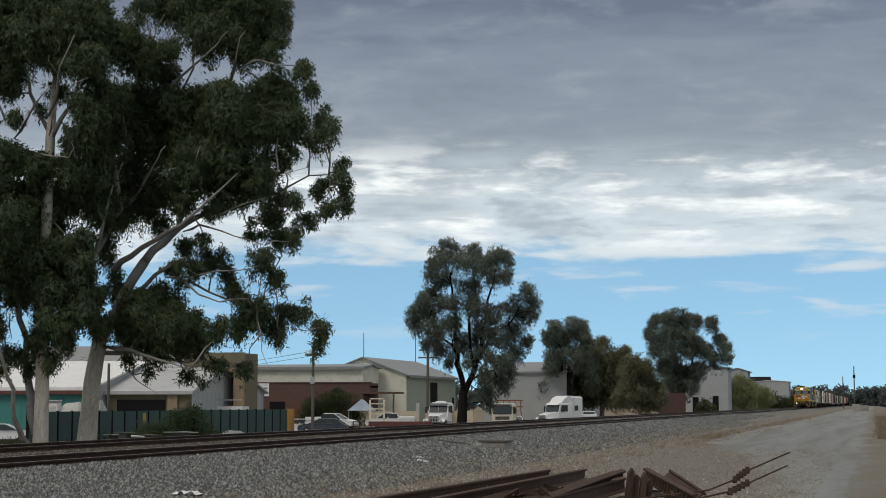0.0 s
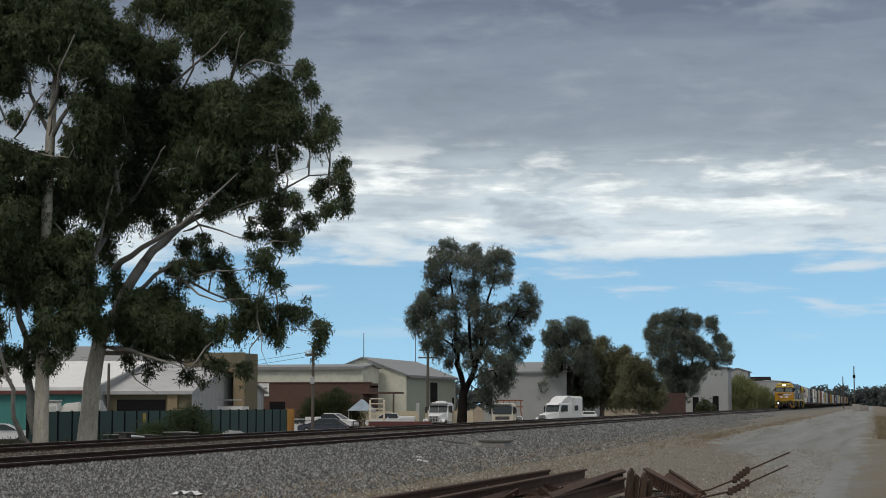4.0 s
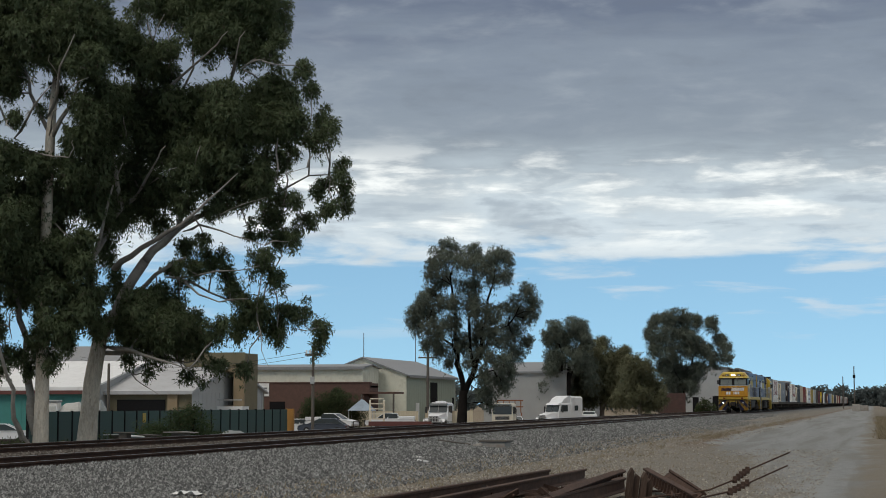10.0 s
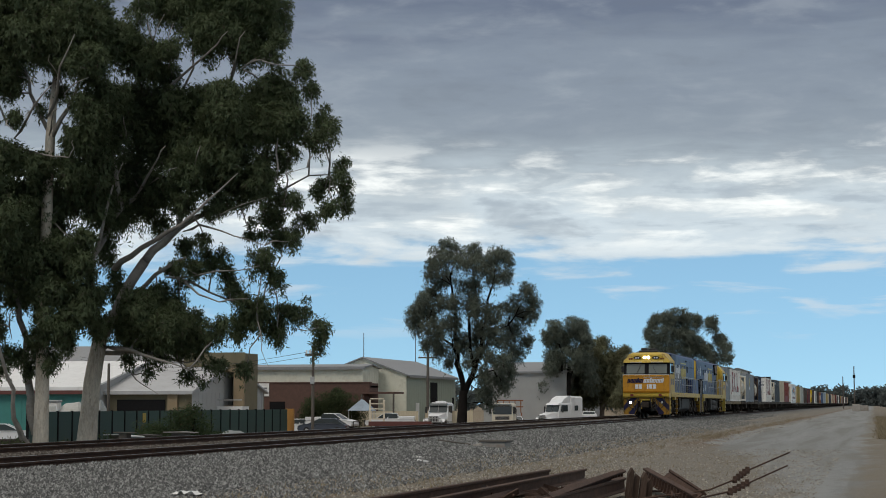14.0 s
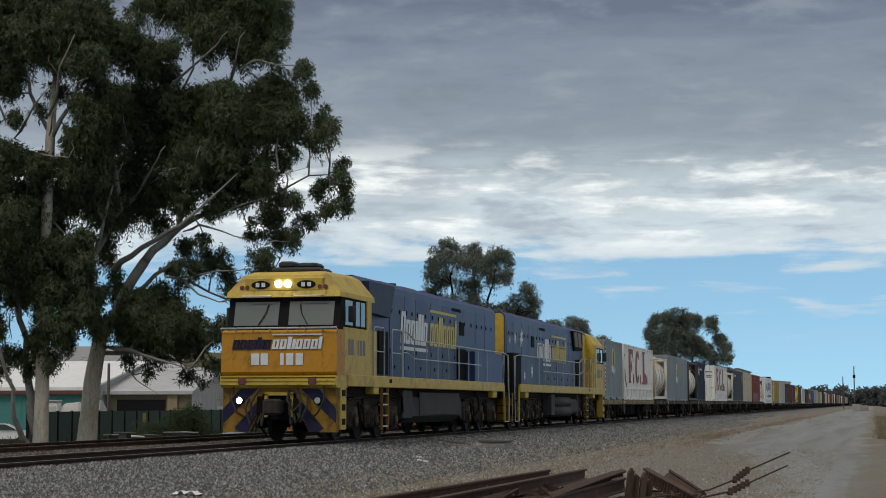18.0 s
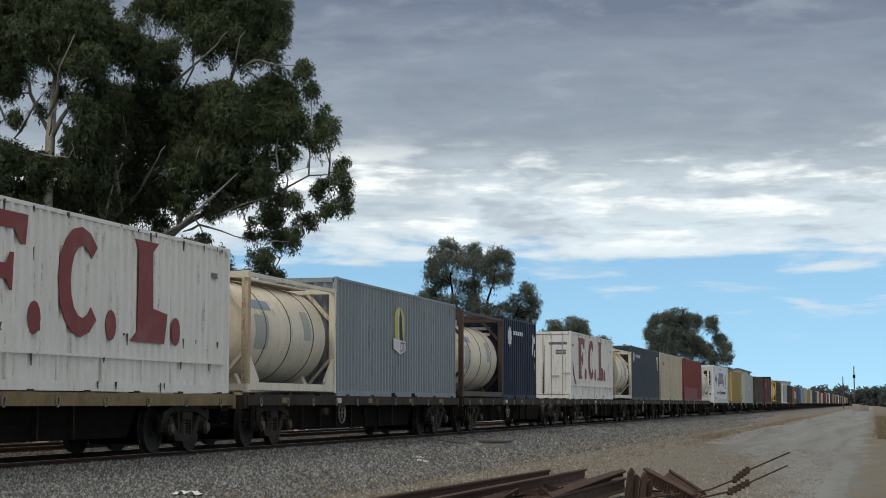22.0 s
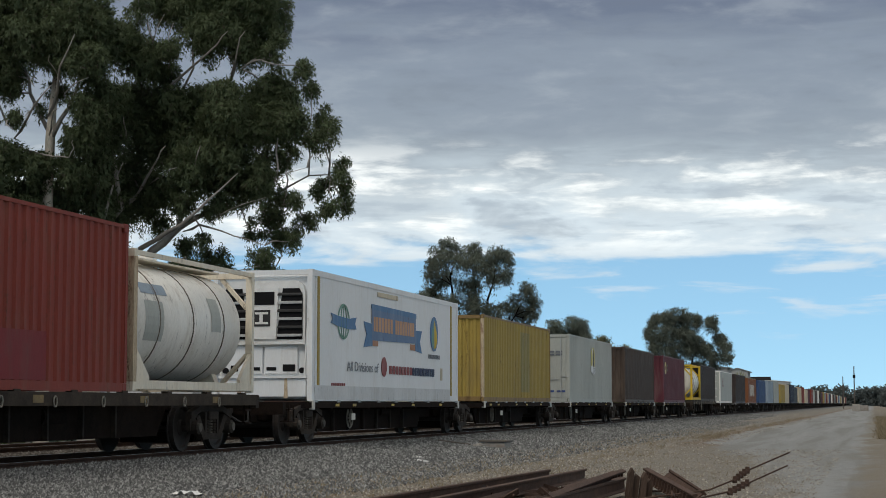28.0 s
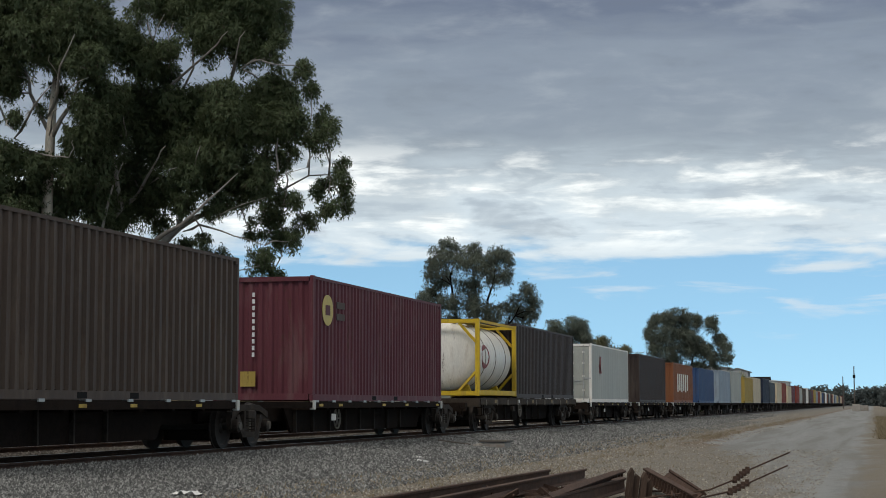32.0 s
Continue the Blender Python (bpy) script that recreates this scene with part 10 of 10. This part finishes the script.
copy_thing(rag, pose(-9.6, 36.3, -0.37, 0, 0, 70))


# ------------------------------------------------------------------ loose stones and straw
def stones(name, label, material, x0, x1, y0, y1, n, r0, r1, seed, sink=0.35):
    """Broken stones strewn over the ground, thicker towards the camera."""
    rg = np.random.default_rng(seed)
    y = 1 / (1 / y1 + (1 / y0 - 1 / y1) * rg.random(n))
    x = rg.uniform(x0, x1, n)
    z = np.array([ground_z(a, b) for a, b in zip(x, y)])
    base = np.array([(-1, -1, -1), (1, -1, -1), (1, 1, -1), (-1, 1, -1), (0, 0, 1)], float)
    f = np.array([(0, 1, 4), (1, 2, 4), (2, 3, 4), (3, 0, 4)], np.int32)
    v = base[None] * rg.uniform(0.55, 1.1, (n, 5, 3))
    v[:, 4, :2] = rg.uniform(-0.7, 0.7, (n, 2))
    th = rg.uniform(0, 2 * np.pi, n)
    tl = rg.uniform(-0.7, 0.7, n)
    ct, st, cl, sl = np.cos(th), np.sin(th), np.cos(tl), np.sin(tl)
    R = np.zeros((n, 3, 3))
    R[:, 0, 0], R[:, 0, 1], R[:, 1, 0], R[:, 1, 1], R[:, 2, 2] = ct, -st, st, ct, 1
    T = np.zeros((n, 3, 3))
    T[:, 0, 0], T[:, 1, 1], T[:, 1, 2], T[:, 2, 1], T[:, 2, 2] = 1, cl, -sl, sl, cl
    v = np.einsum("nij,nkj->nki", R @ T, v)
    s = rg.uniform(r0, r1, n) * (1 + 0.005 * np.maximum(0, y - 25))
    v *= s[:, None, None]
    v += np.stack([x, y, z + s * (0.5 - sink)], 1)[:, None]
    faces = (f[None] + (np.arange(n) * 5)[:, None, None]).reshape(-1)
    me = bpy.data.meshes.new(name)
    me.vertices.add(5 * n)
    me.vertices.foreach_set("co", v.reshape(-1))
    me.loops.add(12 * n)
    me.loops.foreach_set("vertex_index", faces.astype(np.int32))
    me.polygons.add(4 * n)
    me.polygons.foreach_set("loop_start", np.arange(0, 12 * n, 3, dtype=np.int32))
    me.update(calc_edges=True)
    me.materials.append(material)
    return tagged(new(name, me), label, "stones", kind="stuff")


def stone_material(name, lo, mid, hi):
    m = bpy.data.materials.new(name)
    m.use_nodes = True
    nt = m.node_tree
    b = nt.nodes["Principled BSDF"]
    g = nt.nodes.new("ShaderNodeNewGeometry")
    co = nt.nodes.new("ShaderNodeTexCoord")
    col = ramp(nt, g.outputs["Random Per Island"], [(0.0, lo), (0.55, mid), (1.0, hi)])
    n = tex_noise(nt, co.outputs["Object"], 30, 4, 0.6)
    col = mixc(nt, mth(nt, "MULTIPLY", n, 0.4), col, tuple(c * 0.6 for c in mid))
    nt.links.new(col, b.inputs["Base Color"])
    b.inputs["Roughness"].default_value = 0.9
    b.inputs["Specular IOR Level"].default_value = 0.25
    return m


ballast_m = stone_material("ballast_stone", (0.036, 0.038, 0.038), (0.126, 0.130, 0.128), (0.38, 0.386, 0.375))
brown_stone_m = stone_material("grimy_ballast_stone", (0.030, 0.025, 0.021), (0.085, 0.073, 0.062), (0.22, 0.20, 0.18))
tan_stone_m = stone_material("tan_pebble", (0.075, 0.064, 0.048), (0.22, 0.195, 0.155), (0.50, 0.465, 0.40))
road_stone_m = stone_material("road_pebble", (0.17, 0.165, 0.15), (0.23, 0.225, 0.205), (0.36, 0.35, 0.325))
straw_m = leaf_material("dry_straw", (0.15, 0.12, 0.075), (0.34, 0.285, 0.19), (0.25, 0.18, 0.1))
stones("ballast_stones", "grey crushed ballast stones beside the rails", ballast_m, -12.75, -9.0, 17, 170, 92000, 0.018, 0.042, 61, 0.1)
stones("ballast_stones", "grey crushed ballast stones thinning into gravel", ballast_m, -9.6, -7.0, 17, 120, 22000, 0.013, 0.032, 62, 0.1)
stones("ballast_stones", "brown-stained crushed stones between the tracks", brown_stone_m, -16.5, -14.9, 20, 150, 20000, 0.018, 0.040, 63, 0.3)
stones("gravel_pebbles", "tan pebbles scattered on the gravel", tan_stone_m, -8.8, -4.6, 18, 220, 24000, 0.009, 0.024, 64)
stones("gravel_pebbles", "tan pebbles scattered round the scrap rails", tan_stone_m, -5.2, -0.8, 17, 48, 14000, 0.007, 0.019, 66)
stones("gravel_pebbles", "pale pebbles scattered on the dirt road", road_stone_m, -5.2, -0.2, 18, 120, 2600, 0.005, 0.012, 65)


def straw(name, label, x0, x1, y0, y1, tufts, per, size, seed, h=0.6):
    rg = np.random.default_rng(seed)
    c = []
    for i in range(tufts):
        x, y = rg.uniform(x0, x1), y0 + (y1 - y0) * rg.random() ** 1.4
        z = ground_z(x, y)
        for k in range(per):
            c.append((x + rg.normal() * 0.08, y + rg.normal() * 0.10, z - 0.01, 0.004))
    t = thing(name, label, "grass", kind="stuff")
    leaf_mesh("straw_blades", c, size, 0.05, -h, seed, straw_m, t)
    return t


straw("dry_grass", "short dry straw tufts on the tan gravel", -8.4, -5.2, 20, 80, 900, 9, 0.10, 71)
straw("dry_grass", "short dry straw tufts round the scrap rails", -5.4, -2.0, 19, 46, 420, 8, 0.07, 74)
straw("dry_grass", "dry brown grass along the road edge", -6.3, -5.3, 60, 160, 350, 9, 0.13, 72)
straw("dry_grass", "dry brown grass on the bank beside the road", 0.15, 2.0, 60, 150, 600, 18, 0.24, 73)


# ------------------------------------------------------------------ motions
def motions():
    t1 = 32.0
    # the clouds drift slowly
    walk(SKY_SHELL, [(0.0, pose(0, 0, EYE[2])), (t1, pose(0, 0, EYE[2], 0, 0, 0.845))])
    for ob, u, z, rz in MOVING:
        walk(ob, [(0.0, pose(TRACK_X, FRONT0 + u, z, 0, 0, rz)), (t1, pose(TRACK_X, FRONT0 + u - SPEED * t1, z, 0, 0, rz))])
    # wheels roll while they pass close by
    place = {ob: (u, rz) for ob, u, z, rz in MOVING}
    for w, y, r in WHEELS:
        top = w.parent.parent
        u, rz = place[top]
        back = abs(rz) > 90
        s0 = FRONT0 + u + (-y if back else y)
        ta, tb = max(0.0, (s0 - 85.0) / SPEED), min(t1, (s0 - 20.0) / SPEED)
        if tb - ta < 0.3 or ta >= t1:
            continue
        turn = math.degrees(SPEED * (tb - ta) / r)
        n = int(turn / 75) + 1
        sg = -1 if back else 1
        rows = [(0.0, pose(0, y, r))] if ta > 0 else []
        rows += [(ta + (tb - ta) * k / n, pose(0, y, r, sg * turn * k / n)) for k in range(n + 1)]
        if tb < t1:
            rows.append((t1, pose(0, y, r, sg * turn)))
        walk(w, rows)


motions()
